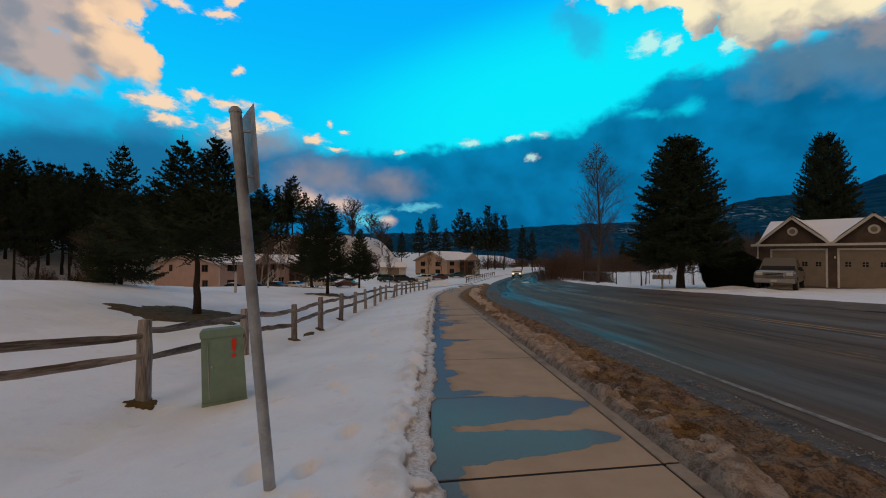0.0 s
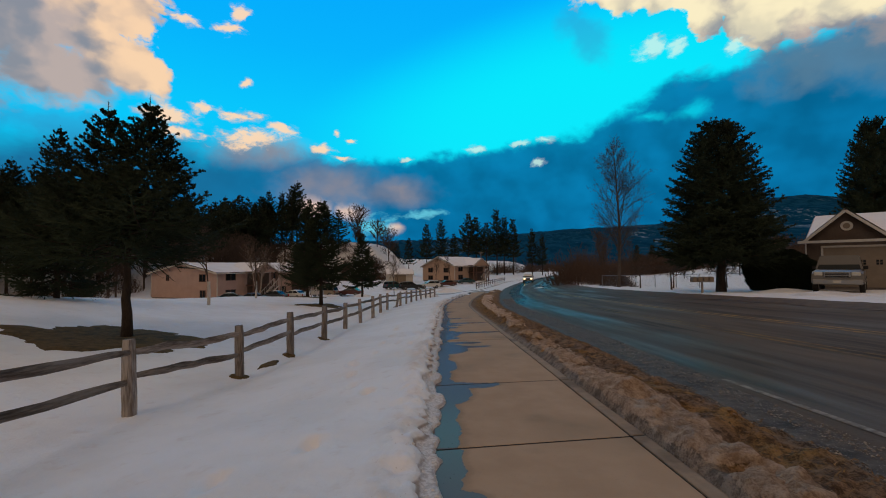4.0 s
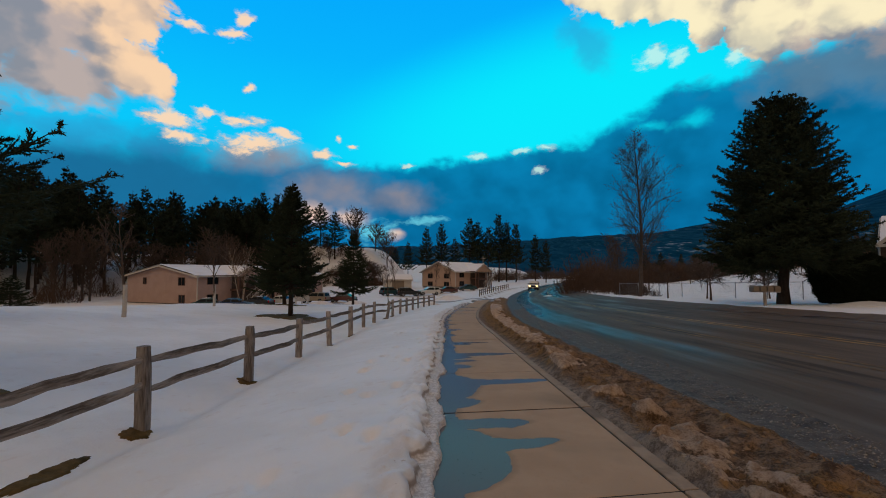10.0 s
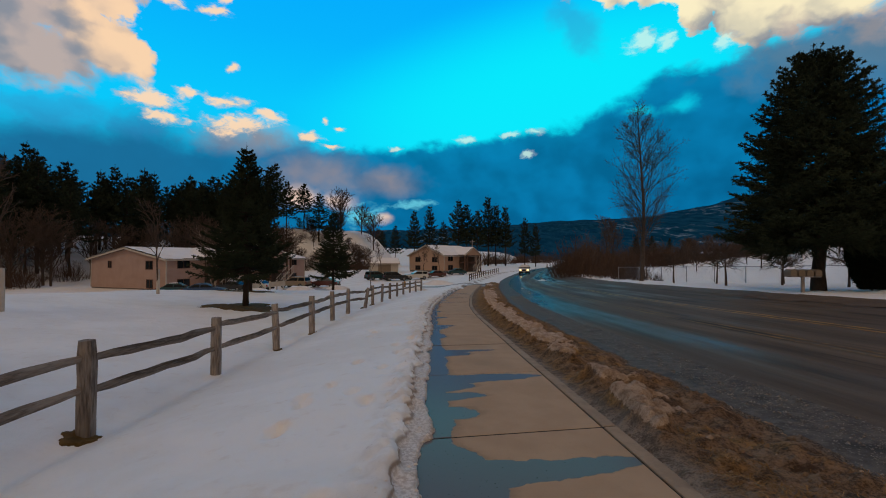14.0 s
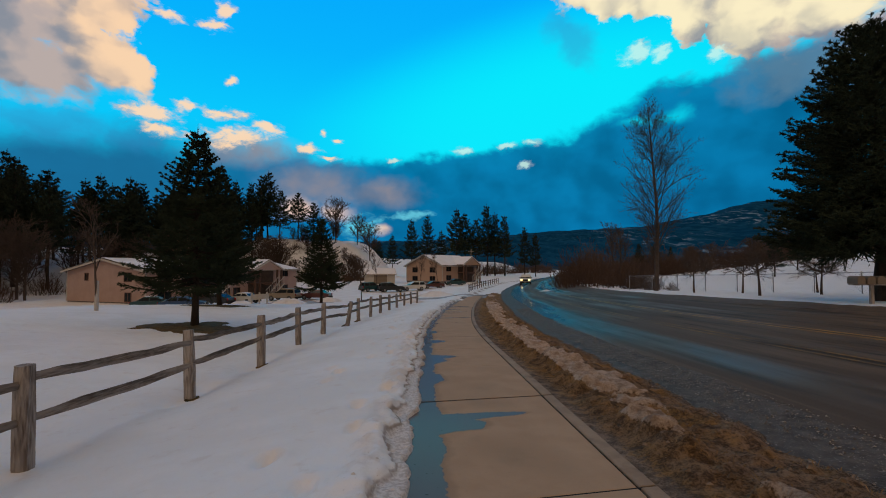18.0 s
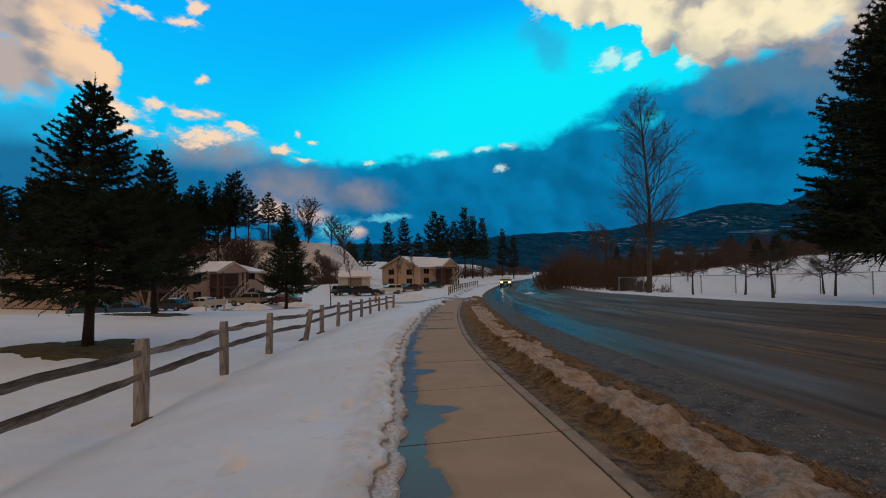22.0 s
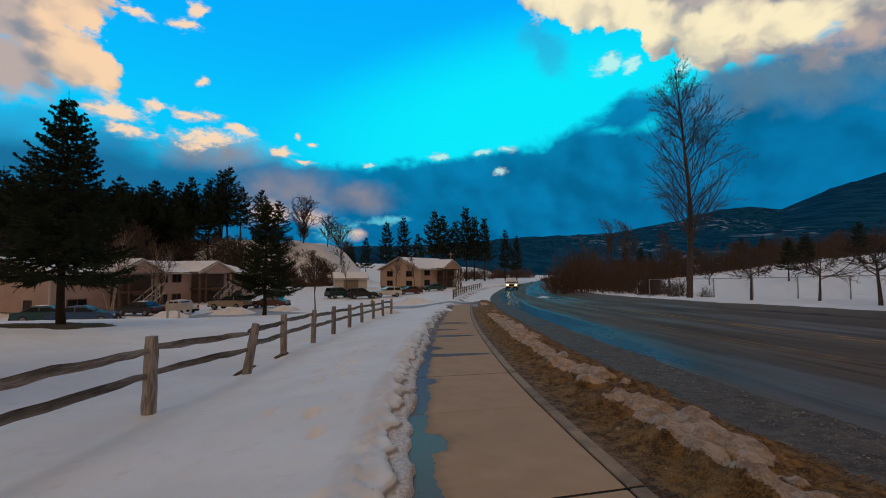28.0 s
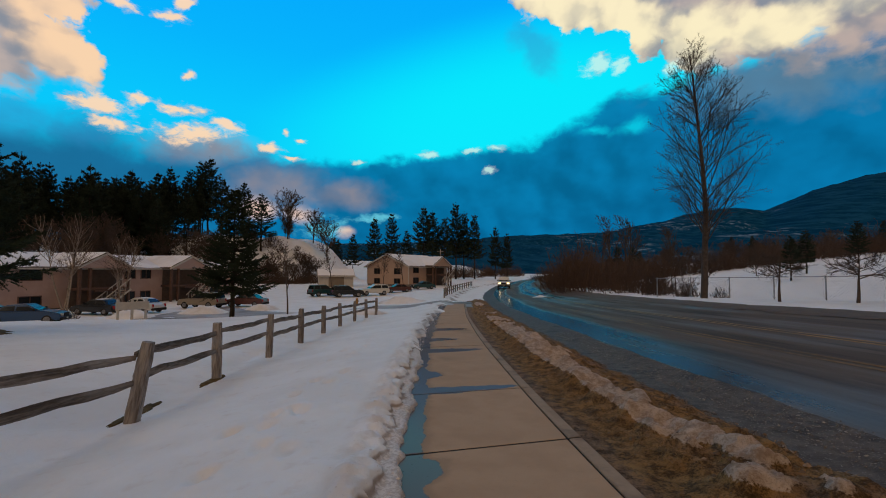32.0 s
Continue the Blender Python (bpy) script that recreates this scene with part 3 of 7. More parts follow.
road_left = smooth_line([-60, 0, 24, 31, 38, 52, 69, 81, 102, 135, 201, 300, 420], [2.9, 2.9, 2.95, 3.3, 4.4, 6.0, 9.0, 11.7, 17.6, 29, 55, 100, 160])
slab_right = smooth_line([-60, 0, 5, 10, 15, 20, 24, 26, 28, 30, 34.6, 42.5, 52, 69, 81, 102, 420], [1.5, 1.49, 1.46, 1.39, 1.31, 1.25, 1.21, 1.24, 1.36, 1.52, 1.95, 2.9, 4.3, 7.2, 9.8, 15.6, 158], 3)
fall = smooth_line([-60, 0, 46, 60, 80, 100, 160, 420], [2.28, 0.0, -1.75, -2.15, -2.45, -2.5, -2.6, -2.6], 7)
ROAD_WIDE = 9.0


def bank(d):
    """Height of the tilted road, d metres from its near edge."""
    return -0.13 + 0.55 * np.clip(d / ROAD_WIDE, 0, 1)


def edge_wander(x, y):
    """How far the melting snow edge strays from its line."""
    return 0.16 * fractal(y * 0.9, 0 * y, 4, 41) + 0.16 * fractal(y * 5.0, x * 3.0, 3, 43)


def snow_lip(d, x, y):
    """1 where the snow has broken away along the sidewalk and only slush lies, 0 on the bank."""
    return ease(d + 0.8 * edge_wander(x, y) + 0.22 * fractal(y * 6.0, x * 6.0, 3, 47), -0.21, -0.135)


def ground(x, y, rough=False):
    """Height of the snow-covered ground."""
    x, y = np.asarray(x, float), np.asarray(y, float)
    b = fall(y)
    sl, rl = slab_right(y), road_left(y)
    edge = sl - np.interp(y, [0, 10, 18, 30], [1.44, 1.43, 1.28, 1.25])
    d = x - edge
    crest = np.interp(y, [-40, 5, 15, 20, 25, 32, 42, 55], [1.0, 1.0, 0.95, 0.68, 0.50, 0.38, 0.0, -0.25])
    # left of the sidewalk: verge, fence line, mound, apartment ground, hillside
    left = 0.09 - 0.34 * ease(-d, 0.3, 3.2) + 0.32 * ease(-d, 3.6, 6.8)
    left = left + (crest - 0.07) * ease(-d, 6.2, 12.5)
    lot = -0.95 - 1.15 * ease(y, 34, 53) + 0.25 * ease(y, 54, 66)
    away = ease(-x, 13.5, 24.0) * ease(y, -20, 25)
    left = left * (1 - away) + away * lot
    lot_near = ease(y, 38, 56) * ease(-d, 2.5, 11.0)
    left = left * (1 - lot_near) + lot_near * np.interp(y, [38, 56, 72, 88, 100, 130], [-0.25, -1.05, -0.8, -0.3, 0.1, 0.1])
    # wooded slope behind the apartments, ending in a bare knoll
    run = (x + 47.0) * -0.92 + (y - 62.0) * 0.36
    hill = 7.0 * ease(run, 3.0, 34.0) * ease(y, -80, 10)
    knoll = 9.8 * ease(np.hypot((x + 38.0) / 30.0, (y - 145.0) / 36.0), 1.0, 0.60)
    knoll = knoll * (1 + 0.22 * fractal(x / 8.0, y / 8.0, 4, 33))
    left = left + np.maximum(hill, knoll)
    # right of the road: raised snowy verge and a field that rises slowly
    r = x - rl - ROAD_WIDE
    right = 0.36 + 0.16 * ease(r, 0.6, 2.4) + 0.7 * ease(r, 10, 40) + 6.0 * ease(r, 12, 80)
    z = np.where(d < 0.7, left, right)
    wander = 0.0
    if rough:
        wander = edge_wander(x, y)
    slush = snow_lip(d, x, y) * (d < 0.7) if rough else ease(d, -0.21, -0.135) * (d < 0.7)
    crust = 0.030 + (0.045 * lattice(x * 17, y * 17, 29) * lattice(x * 6, y * 6, 31) if rough else 0.0)
    z = z * (1 - slush) + slush * crust
    under = ease(d + wander, -0.05, 0.01) * ease(r, 0.9, 0.2)
    z = z * (1 - under) + under * np.where(d < 3.0, -0.16, bank(x - rl) - 0.2)
    z = b + z
    if rough:
        near = np.exp(-(np.hypot(x, y - 15) / 40.0) ** 2)
        bumps = 0.12 * fractal(x / 2.2, y / 2.2, 4, 3) + 0.05 * fractal(x / 0.4, y / 0.4, 3, 9) * near
        lip = (1 - slush) * np.exp(-((d + 0.30) / 0.15) ** 2) * (0.035 + 0.06 * (lattice(y * 2.3, x * 4, 5) - 0.4) + 0.05 * (lattice(y * 7, x * 7, 7) - 0.5) + 0.05 * (lattice(y * 19, x * 19, 8) - 0.5))
        trench = -0.10 * np.exp(-((x + 3.1) / 0.22) ** 2) * ease(lattice(y * 0.9, 0 * y, 21), 0.35, 0.8)
        z = z + (bumps * (1 - 0.7 * under) * (1 - 0.7 * slush) + lip + trench) * np.where(r > -0.5, 0.8, 1)
        for px, py in STEPS:
            near_by = (np.abs(x - px) < 0.4) & (np.abs(y - py) < 0.5)
            q = np.hypot((x - px) / 0.065, (y - py) / 0.13)
            z = z + np.where(near_by, 0.012 * np.exp(-((q - 1.7) ** 2) * 3) - 0.06 * ease(q, 1.3, 0.6) * (0.5 + 0.5 * math.sin(py * 37.0) ** 2), 0)
    return z


R = rand(4)
STEPS = [(-0.75 - 0.25 * (k % 2) + 0.2 * R.normal(), 1.5 + 0.62 * k + 0.1 * R.normal()) for k in range(52) if R.random() < 0.72]
STEPS += [(-0.5 - 0.9 * R.random(), 2 + 34 * R.random()) for k in range(34)]


def level(x, y):
    return float(ground(x, y))


def spread(stops, steps):
    """Grid lines between stops with a given spacing in each stretch."""
    out = []
    for a, b, s in zip(stops, stops[1:], steps):
        out.extend(np.linspace(a, b, max(int(round((b - a) / s)), 1), endpoint=False))
    return np.array(out + [stops[-1]])


def make_ground():
    xs = spread([-900, -300, -120, -50, -14, -4.2, -1.7, -0.55, 0.4, 2, 12, 16, 30, 80, 300, 1200], [150, 30, 5, 1.2, 0.3, 0.09, 0.035, 0.02, 0.3, 1.0, 0.16, 0.5, 2.5, 20, 150])
    ys = spread([-260, -40, -6, 1.0, 30, 36, 60, 160, 420, 1500], [40, 4, 0.4, 0.05, 0.08, 0.4, 2.0, 12, 150])
    gx, gy = np.meshgrid(xs, ys)
    g = Geo().sheet(gx, gy, ground(gx, gy, True))
    inner = slab_right(gy) - np.interp(gy, [0, 10, 18, 30], [1.44, 1.43, 1.28, 1.25])
    stray = np.where(gx - inner < 0.3, snow_lip(gx - inner, gx, gy), 0.0) + 0.5 * np.exp(-((gx - inner + 0.32) / 0.2) ** 2)
    feet = np.zeros_like(gx)
    for px, py in STEPS:
        feet = np.maximum(feet, np.exp(-(np.hypot((gx - px) / 0.055, (gy - py) / 0.11) ** 2)) * (0.4 + 0.6 * math.sin(py * 91.0) ** 2))
    g.uv = np.stack([np.where(gx < 1.0 + inner, stray, 0.0).ravel(), feet.ravel()], 1)
    structure("ground", g, SNOW, "old trampled snow over sloping ground", True)


make_ground()


# ---- road, sidewalk, kerb ----
def ribbon(name, material, label, left, right, y0, y1, dy, lift, columns=2, wave=0.0, fn=None):
    ys = np.arange(y0, y1 + dy / 2, dy)
    t = np.linspace(0, 1, columns)
    gy, gt = np.meshgrid(ys, t, indexing="ij")
    l, r = left(gy), right(gy)
    if wave:
        l = l + wave * fractal(gy * 0.8, gy * 0 + 3, 4, 31)
        r = r + wave * fractal(gy * 0.7, gy * 0 + 8, 4, 37)
    gx = l + (r - l) * gt
    z = fall(gy) + bank(gx - road_left(gy)) + lift
    if fn:
        z = z + fn(gx, gy, gt)
    g = Geo().sheet(gx, gy, z)
    g.uv = np.stack([(gx - road_left(gy)).ravel(), gy.ravel()], 1)
    return structure(name, g, material, label, True)


def at_road(off):
    return lambda y: road_left(y) + off


ribbon("road", ASPHALT, "wet dark asphalt road with reflecting puddled wheel tracks", at_road(-0.1), at_road(ROAD_WIDE), -40, 330, 0.5, 0.0, 19)
ribbon("road_shoulder_near", GRAVEL, "wet gravel shoulder along the asphalt", at_road(-0.2), lambda y: road_left(y) + np.interp(y, [6, 14, 40], [0.36, 0.8, 0.95]), -40, 200, 0.1, 0.008, 9, 0.3, lambda x, y, t: 0.012 * fractal(x * 8, y * 8, 3, 2))
ribbon("road_shoulder_far", MUD, "muddy brown shoulder at the far road edge", at_road(ROAD_WIDE - 0.9), at_road(ROAD_WIDE + 0.9), -40, 260, 0.25, 0.012, 8, 0.9, lambda x, y, t: 0.05 * fractal(x * 2, y * 2, 3, 12) + 0.05 * t)
for off, wide, mtl, name in ((0.64, 0.075, PAINT_W, "edge_line"), (3.15, 0.08, PAINT_FAINT, "centre_line"), (3.36, 0.08, PAINT_FAINT, "centre_line"), (4.93, 0.09, PAINT_Y, "centre_line"), (5.14, 0.09, PAINT_Y, "centre_line")):
    ribbon(name, mtl, "worn painted line on wet asphalt", at_road(off), at_road(off + wide), -40, 9 if mtl == PAINT_W else 200, 0.5, 0.005, 2)


def verge_at(t, y):
    """Place on the strip between kerb and road: x, z and how much dirty snow lies there. t runs from kerb to asphalt."""
    l, r = slab_right(y) + 0.11, road_left(y) + 0.22
    x = l + (r - l) * t
    lumps = fractal(x * 3.2, y * 3.2, 5, 61)
    cap_lo = np.interp(y, [0, 11, 15, 18, 21, 30], [0.05, 0.07, 0.14, 0.23, 0.30, 0.31]) + 0.12 * fractal(y * 0.7, 0 * y, 4, 51)
    cap_hi = np.interp(y, [0, 6, 11, 16, 20, 30], [0.27, 0.30, 0.36, 0.44, 0.56, 0.58]) + 0.22 * fractal(y * 0.55, 0 * y + 7, 4, 53) + 0.26 * fractal(x * 2.5, y * 2.5, 3, 55)
    there = ease(fractal(y * 0.33, 0 * y + 2, 3, 57) + np.interp(y, [-6, 4, 9, 16, 30, 38, 60], [0.02, 0.02, 0.05, 0.08, 0.13, 0.04, -0.05]) + 0.6 * lumps, -0.05, 0.06)
    snow = ease(t + 0.10 * lumps, cap_lo - 0.03, cap_lo + 0.03) * ease(t + 0.1 * lumps, cap_hi + 0.05, cap_hi - 0.05) * there
    bank_up = ease(t, cap_lo - 0.14, cap_lo + 0.02) * ease(t, 0.93, 0.58)
    clods = np.maximum(fractal(x * 7.5, y * 7.5, 3, 71), 0)
    h = 0.10 * bank_up * (1 + 1.1 * lumps) + snow * (0.05 + 0.07 * lumps + 0.10 * fractal(x * 9, y * 9, 4, 63)) + 0.14 * lumps * ease(t, 0.06, 0.22) * ease(t, 1.0, 0.8) + 0.13 * clods * ease(t, 0.15, 0.3) * ease(t, 0.95, 0.75) * (1 - 0.6 * snow) + 0.03 * fractal(x * 20, y * 20, 2, 81)
    return x, fall(y) - 0.045 - 0.095 * t + h * ease(t, 0.0, 0.05) * ease(t, 1.02, 0.92), snow


def make_verge():
    """Ploughed ridge of dirty snow, mud and flattened grass between kerb and road."""
    ys = np.concatenate([np.arange(-6, 2.5, 0.08), np.arange(2.5, 34, 0.033), np.arange(34, 60, 0.12)])
    gy, gt = np.meshgrid(ys, np.linspace(0, 1, 56), indexing="ij")
    gx, z, snow = verge_at(gt, gy)
    m = bpy.data.materials.new("ploughed_snow_and_dirt")
    m.use_nodes = True
    n = Nodes(m.node_tree)
    bsdf = m.node_tree.nodes["Principled BSDF"]
    where = n.put("ShaderNodeNewGeometry").outputs["Position"]
    a, _ = n.noise(where, 1.6, 6, 0.6)
    b, _ = n.noise(where, 8.0, 6, 0.68)
    c, _ = n.noise(where, 60.0, 4, 0.65)
    lane = n.put("ShaderNodeSeparateXYZ")
    n.plug(lane.inputs[0], n.put("ShaderNodeUVMap").outputs[0])
    t = n.math("ADD", lane.outputs[0], n.math("MULTIPLY", n.math("SUBTRACT", b, 0.5), 0.22))
    run = n.put("ShaderNodeSeparateXYZ")
    n.plug(run.inputs[0], where)
    clean = n.step(n.math("ADD", run.outputs[1], n.math("MULTIPLY", n.math("SUBTRACT", a, 0.5), 14.0)), 13.0, 24.0)
    mottle = n.math("ADD", n.math("MULTIPLY", b, 0.6), n.math("MULTIPLY", c, 0.4))
    snow_col = n.mix(n.step(mottle, 0.40, 0.60), n.mix(clean, (0.27, 0.175, 0.112), (0.36, 0.25, 0.175)), n.mix(clean, (0.58, 0.43, 0.315), (0.68, 0.54, 0.43)))
    dirt = n.mix(n.step(mottle, 0.40, 0.60), (0.075, 0.044, 0.024), (0.34, 0.22, 0.135))
    grass = n.mix(n.step(mottle, 0.40, 0.60), (0.085, 0.046, 0.016), (0.40, 0.225, 0.08))
    grit = n.mix(n.step(c, 0.42, 0.6), (0.045, 0.038, 0.033), (0.22, 0.185, 0.155))
    ice = n.mix(n.step(mottle, 0.40, 0.60), (0.16, 0.12, 0.092), (0.42, 0.34, 0.275))
    col = n.mix(n.step(n.math("ADD", a, n.math("MULTIPLY", clean, -0.1)), 0.36, 0.50), grass, dirt)
    col = n.mix(n.math("MULTIPLY", n.math("MULTIPLY", n.step(n.math("ABSOLUTE", n.math("SUBTRACT", t, 0.21)), 0.15, 0.05), clean), 0.85), col, grass)
    col = n.mix(n.math("MULTIPLY", n.step(t, 0.13, 0.06), 0.85), col, n.mix(clean, ice, dirt))
    cover = n.math("ADD", lane.outputs[1], n.math("MULTIPLY", n.math("SUBTRACT", mottle, 0.5), 1.3))
    col = n.mix(n.step(cover, 0.40, 0.60), col, snow_col)
    col = n.mix(n.step(n.math("ADD", t, n.math("MULTIPLY", clean, -0.08)), 0.68, 0.84), col, grit)
    col = n.mix(n.math("MULTIPLY", n.step(c, 0.56, 0.70), 0.4), col, (0.05, 0.033, 0.02))
    n.plug(bsdf.inputs["Base Color"], col)
    bsdf.inputs["Roughness"].default_value, bsdf.inputs["Specular IOR Level"].default_value = 0.85, 0.2
    bump = n.put("ShaderNodeBump")
    bump.inputs["Strength"].default_value, bump.inputs["Distance"].default_value = 1.0, 0.035
    n.plug(bump.inputs["Height"], n.math("ADD", b, c))
    n.plug(bsdf.inputs["Normal"], bump.outputs[0])
    g = Geo().sheet(gx, gy, z)
    g.uv = np.stack([gt.ravel(), snow.ravel()], 1)
    structure("verge", g, m, "ploughed ridge of dirty snow, mud and flattened dry grass", True)


def lumps_mesh(name, at, size, material, seed, flat=0.7):
    """Small rough lumps, each an uneven eight-cornered stone."""
    rng = rand(seed)
    k = len(at)
    ring = np.array([(1, 0, 0), (0.5, 0.87, 0), (-0.5, 0.87, 0), (-1, 0, 0), (-0.5, -0.87, 0), (0.5, -0.87, 0), (0, 0, 1), (0, 0, -0.6)])
    turn = rng.random(k) * 6.28
    shape = ring[None] * (0.65 + 0.7 * rng.random((k, 8, 1))) * np.array([1, 1, flat])
    c, s = np.cos(turn)[:, None], np.sin(turn)[:, None]
    x, y = shape[..., 0] * c - shape[..., 1] * s, (shape[..., 0] * s + shape[..., 1] * c) * 0.8
    v = at[:, None] + np.stack([x, y, shape[..., 2]], -1) * size[:, None, None]
    one = np.array([(i, (i + 1) % 6, 6) for i in range(6)] + [((i + 1) % 6, i, 7) for i in range(6)])
    tris = (one[None] + 8 * np.arange(k)[:, None, None]).reshape(-1, 3)
    me = bpy.data.meshes.new(name)
    me.from_pydata(v.reshape(-1, 3).tolist(), [], tris.tolist())
    me.materials.append(material)
    return me


def verge_litter():
    """Flattened grass blades, road stones and snow crumbs along the strip and the sidewalk's snowy edge."""
    rng = rand(91)
    k = 80000
    y = -1 + 37 * rng.random(k)
    t = np.clip(np.where(rng.random(k) < 0.45, 0.27 + 0.07 * rng.normal(size=k), 0.14 + 0.70 * rng.random(k)), 0.1, 0.9)
    x, z, snow = verge_at(t, y)
    keep = (snow < 0.35) & ((t < 0.34) | (rng.random(k) < 0.3)) & (fractal(x * 1.7, y * 1.7, 3, 97) > -0.04)
    x, y, z = x[keep], y[keep], z[keep]
    k = len(x)
    turn = rng.normal(size=k) * 0.9 + np.where(rng.random(k) < 0.7, 2.6, 0.6)
    long, wide, up = 0.02 + 0.055 * rng.random(k) ** 1.4, 0.0015 + 0.002 * rng.random(k), 0.12 + 0.45 * rng.random(k)
    root = np.stack([x, y, z - 0.004], 1)
    way = np.stack([np.cos(turn), np.sin(turn), up], 1)
    side = np.stack([-np.sin(turn), np.cos(turn), 0 * turn], 1) * wide[:, None]
    mid, tip = root + way * long[:, None] * 0.6, root + way * np.array([1, 1, 0.55]) * long[:, None]
    v = np.stack([root - side, root + side, mid + side, mid - side, tip], 1).reshape(-1, 3)
    base = 5 * np.arange(k)[:, None]
    me = bpy.data.meshes.new("verge_grass")
    me.from_pydata(v.tolist(), [], (base + [0, 1, 2, 3]).tolist() + (base + [3, 2, 4]).tolist())
    me.materials.append(DRYGRASS)
    tagged(new("verge_grass", me), "flattened dry brown grass on the road verge", "grass", kind="stuff")
    k = 20000
    y = 0.5 + 36 * rng.random(k) ** 1.1
    off = -0.12 + np.interp(y, [6, 14, 40], [0.5, 0.95, 1.1]) * rng.random(k) ** 1.3
    x = road_left(y) + off
    z = np.where(off > 0.2, fall(y) + bank(off) + 0.012, verge_at(np.clip((x - slab_right(y) - 0.11) / (road_left(y) + 0.11 - slab_right(y)), 0.1, 1.0), y)[1])
    size = 0.004 + 0.011 * rng.random(k) ** 2.2
    tagged(new("shoulder_stones", lumps_mesh("shoulder_stones", np.stack([x, y, z], 1), size, GRAVEL_STONE, 92)), "grey and brown road gravel along the asphalt", "gravel", kind="stuff")
    k = 5200
    y, t = 1 + 34 * rng.random(k), 0.15 + 0.75 * rng.random(k)
    x, z, snow = verge_at(t, y)
    bare = snow < 0.25
    x, y, z, k = x[bare], y[bare], z[bare], int(bare.sum())
    tagged(new("dirt_clods", lumps_mesh("dirt_clods", np.stack([x, y, z + 0.002], 1), 0.005 + 0.026 * rng.random(k) ** 4, CLOD, 93)), "brown clods of mud and dirty ice on the verge", "clods", kind="stuff")
    k = 1500
    y = 1 + 36 * rng.random(k)
    inner = slab_right(y) - np.interp(y, [0, 10, 18, 30], [1.44, 1.43, 1.28, 1.25])
    d = 0.0 - 0.13 * np.abs(rng.normal(size=k))
    x = inner + d - edge_wander(inner + d, y)
    z = ground(x, y, True)
    tagged(new("snow_crumbs", lumps_mesh("snow_crumbs", np.stack([x, y, z], 1), 0.004 + 0.012 * rng.random(k) ** 2, CRUMB, 94)), "crumbs of old snow along the sidewalk edge", "snow", kind="stuff")


make_verge()
verge_litter()

# cross joints of the sidewalk, metres along its snowy edge; each runs a little askew
JOINTS = [2.65 - 1.9 * k for k in range(6, 0, -1)] + [2.65, 4.4, 6.42, 8.4, 10.42, 12.32, 14.32, 16.33, 18.5, 20.3, 22.05, 23.93, 25.8, 27.6, 29.38, 31.35, 33.3] + [33.3 + 1.9 * k for k in range(1, 12)]


def make_sidewalk():
    base = tagged(new("sidewalk"), "tan concrete sidewalk of cast slabs, partly wet", kind="structure")
    kerb = tagged(new("kerb"), "worn concrete kerb strip beside the sidewalk", kind="structure")
    dirt = surface("joint_dirt", [(0.012, 0.010, 0.008), (0.024, 0.019, 0.015)], 9, 0.9, 0.3)
    for k, (y0, y1) in enumerate(zip(JOINTS, JOINTS[1:])):
        for holder, name, mtl, lo, hi, top in ((base, "slab", SLAB, -1.50, 0.0, 0.0), (kerb, "kerb_stone", KERB, 0.016, 0.125, 0.004)):
            g = Geo()
            rows = np.array([y0 + 0.0095, y0 + 0.017, *np.linspace(y0 + 0.4, y1 - 0.4, 4), y1 - 0.017, y1 - 0.0095])
            drop = np.array([0.003, 0.0, 0, 0, 0, 0, 0.0, 0.003])
            cols, cdrop = np.array([lo, lo + 0.010, hi - 0.010, hi]), np.array([0.005, 0, 0, 0.005])
            gy, gc = np.meshgrid(rows, cols, indexing="ij")
            tilt = 0.004 * math.sin(k * 2.3)
            gy = gy + 0.17 * (gc + 1.45)
            zz = fall(gy) + top - drop[:, None] - cdrop[None, :] + tilt * (rows[:, None] - y0) / (y1 - y0)
            gx = slab_right(gy) + gc
            g.sheet(gx, gy, zz)
            n = len(g.v)
            g.sheet(gx, gy, zz - 0.12)
            flat = np.stack([gc.ravel(), (gy - 0.17 * (gc + 1.45)).ravel()], 1)
            g.uv = np.concatenate([flat, flat])
            rim = [0, 1, 2, 3] + [4 * i + 3 for i in range(1, 8)] + [30, 29, 28] + [4 * i for i in range(6, 0, -1)]
            for p, q in zip(rim, rim[1:] + rim[:1]):
                g.f.append((p, n + p, n + q, q))
            part(name, g, mtl, holder)
        # dirt packed into the joints
        c = np.linspace(-1.48, 0.12, 6)
        gc, gw = np.meshgrid(c, np.array([-0.009, 0.009]), indexing="ij")
        gy = y0 + gw + 0.17 * (gc + 1.45)
        part("joint", Geo().sheet(slab_right(gy) + gc, gy, fall(gy) - 0.0028 + 0 * gc), dirt, base)
        gy, gw = np.meshgrid(np.linspace(y0, y1, 6) + 0.25, np.array([-0.012, 0.028]), indexing="ij")
        part("joint", Geo().sheet(slab_right(gy) + gw, gy, fall(gy) - 0.012 + 0 * gw), dirt, kerb)


make_sidewalk()


# ---- plants ----
def tri_mesh(name, verts, tris, material):
    me = bpy.data.meshes.new(name)
    verts, tris = np.asarray(verts, np.float32), np.asarray(tris, np.int32)
    me.vertices.add(len(verts))
    me.vertices.foreach_set("co", verts.ravel())
    me.loops.add(tris.size)
    me.loops.foreach_set("vertex_index", tris.ravel())
    me.polygons.add(len(tris))
    me.polygons.foreach_set("loop_start", np.arange(0, tris.size, 3, dtype=np.int32))
    me.materials.append(material)
    me.update(calc_edges=True)
    return me


def unit(v):
    return v / np.maximum(np.linalg.norm(v, axis=-1, keepdims=True), 1e-9)


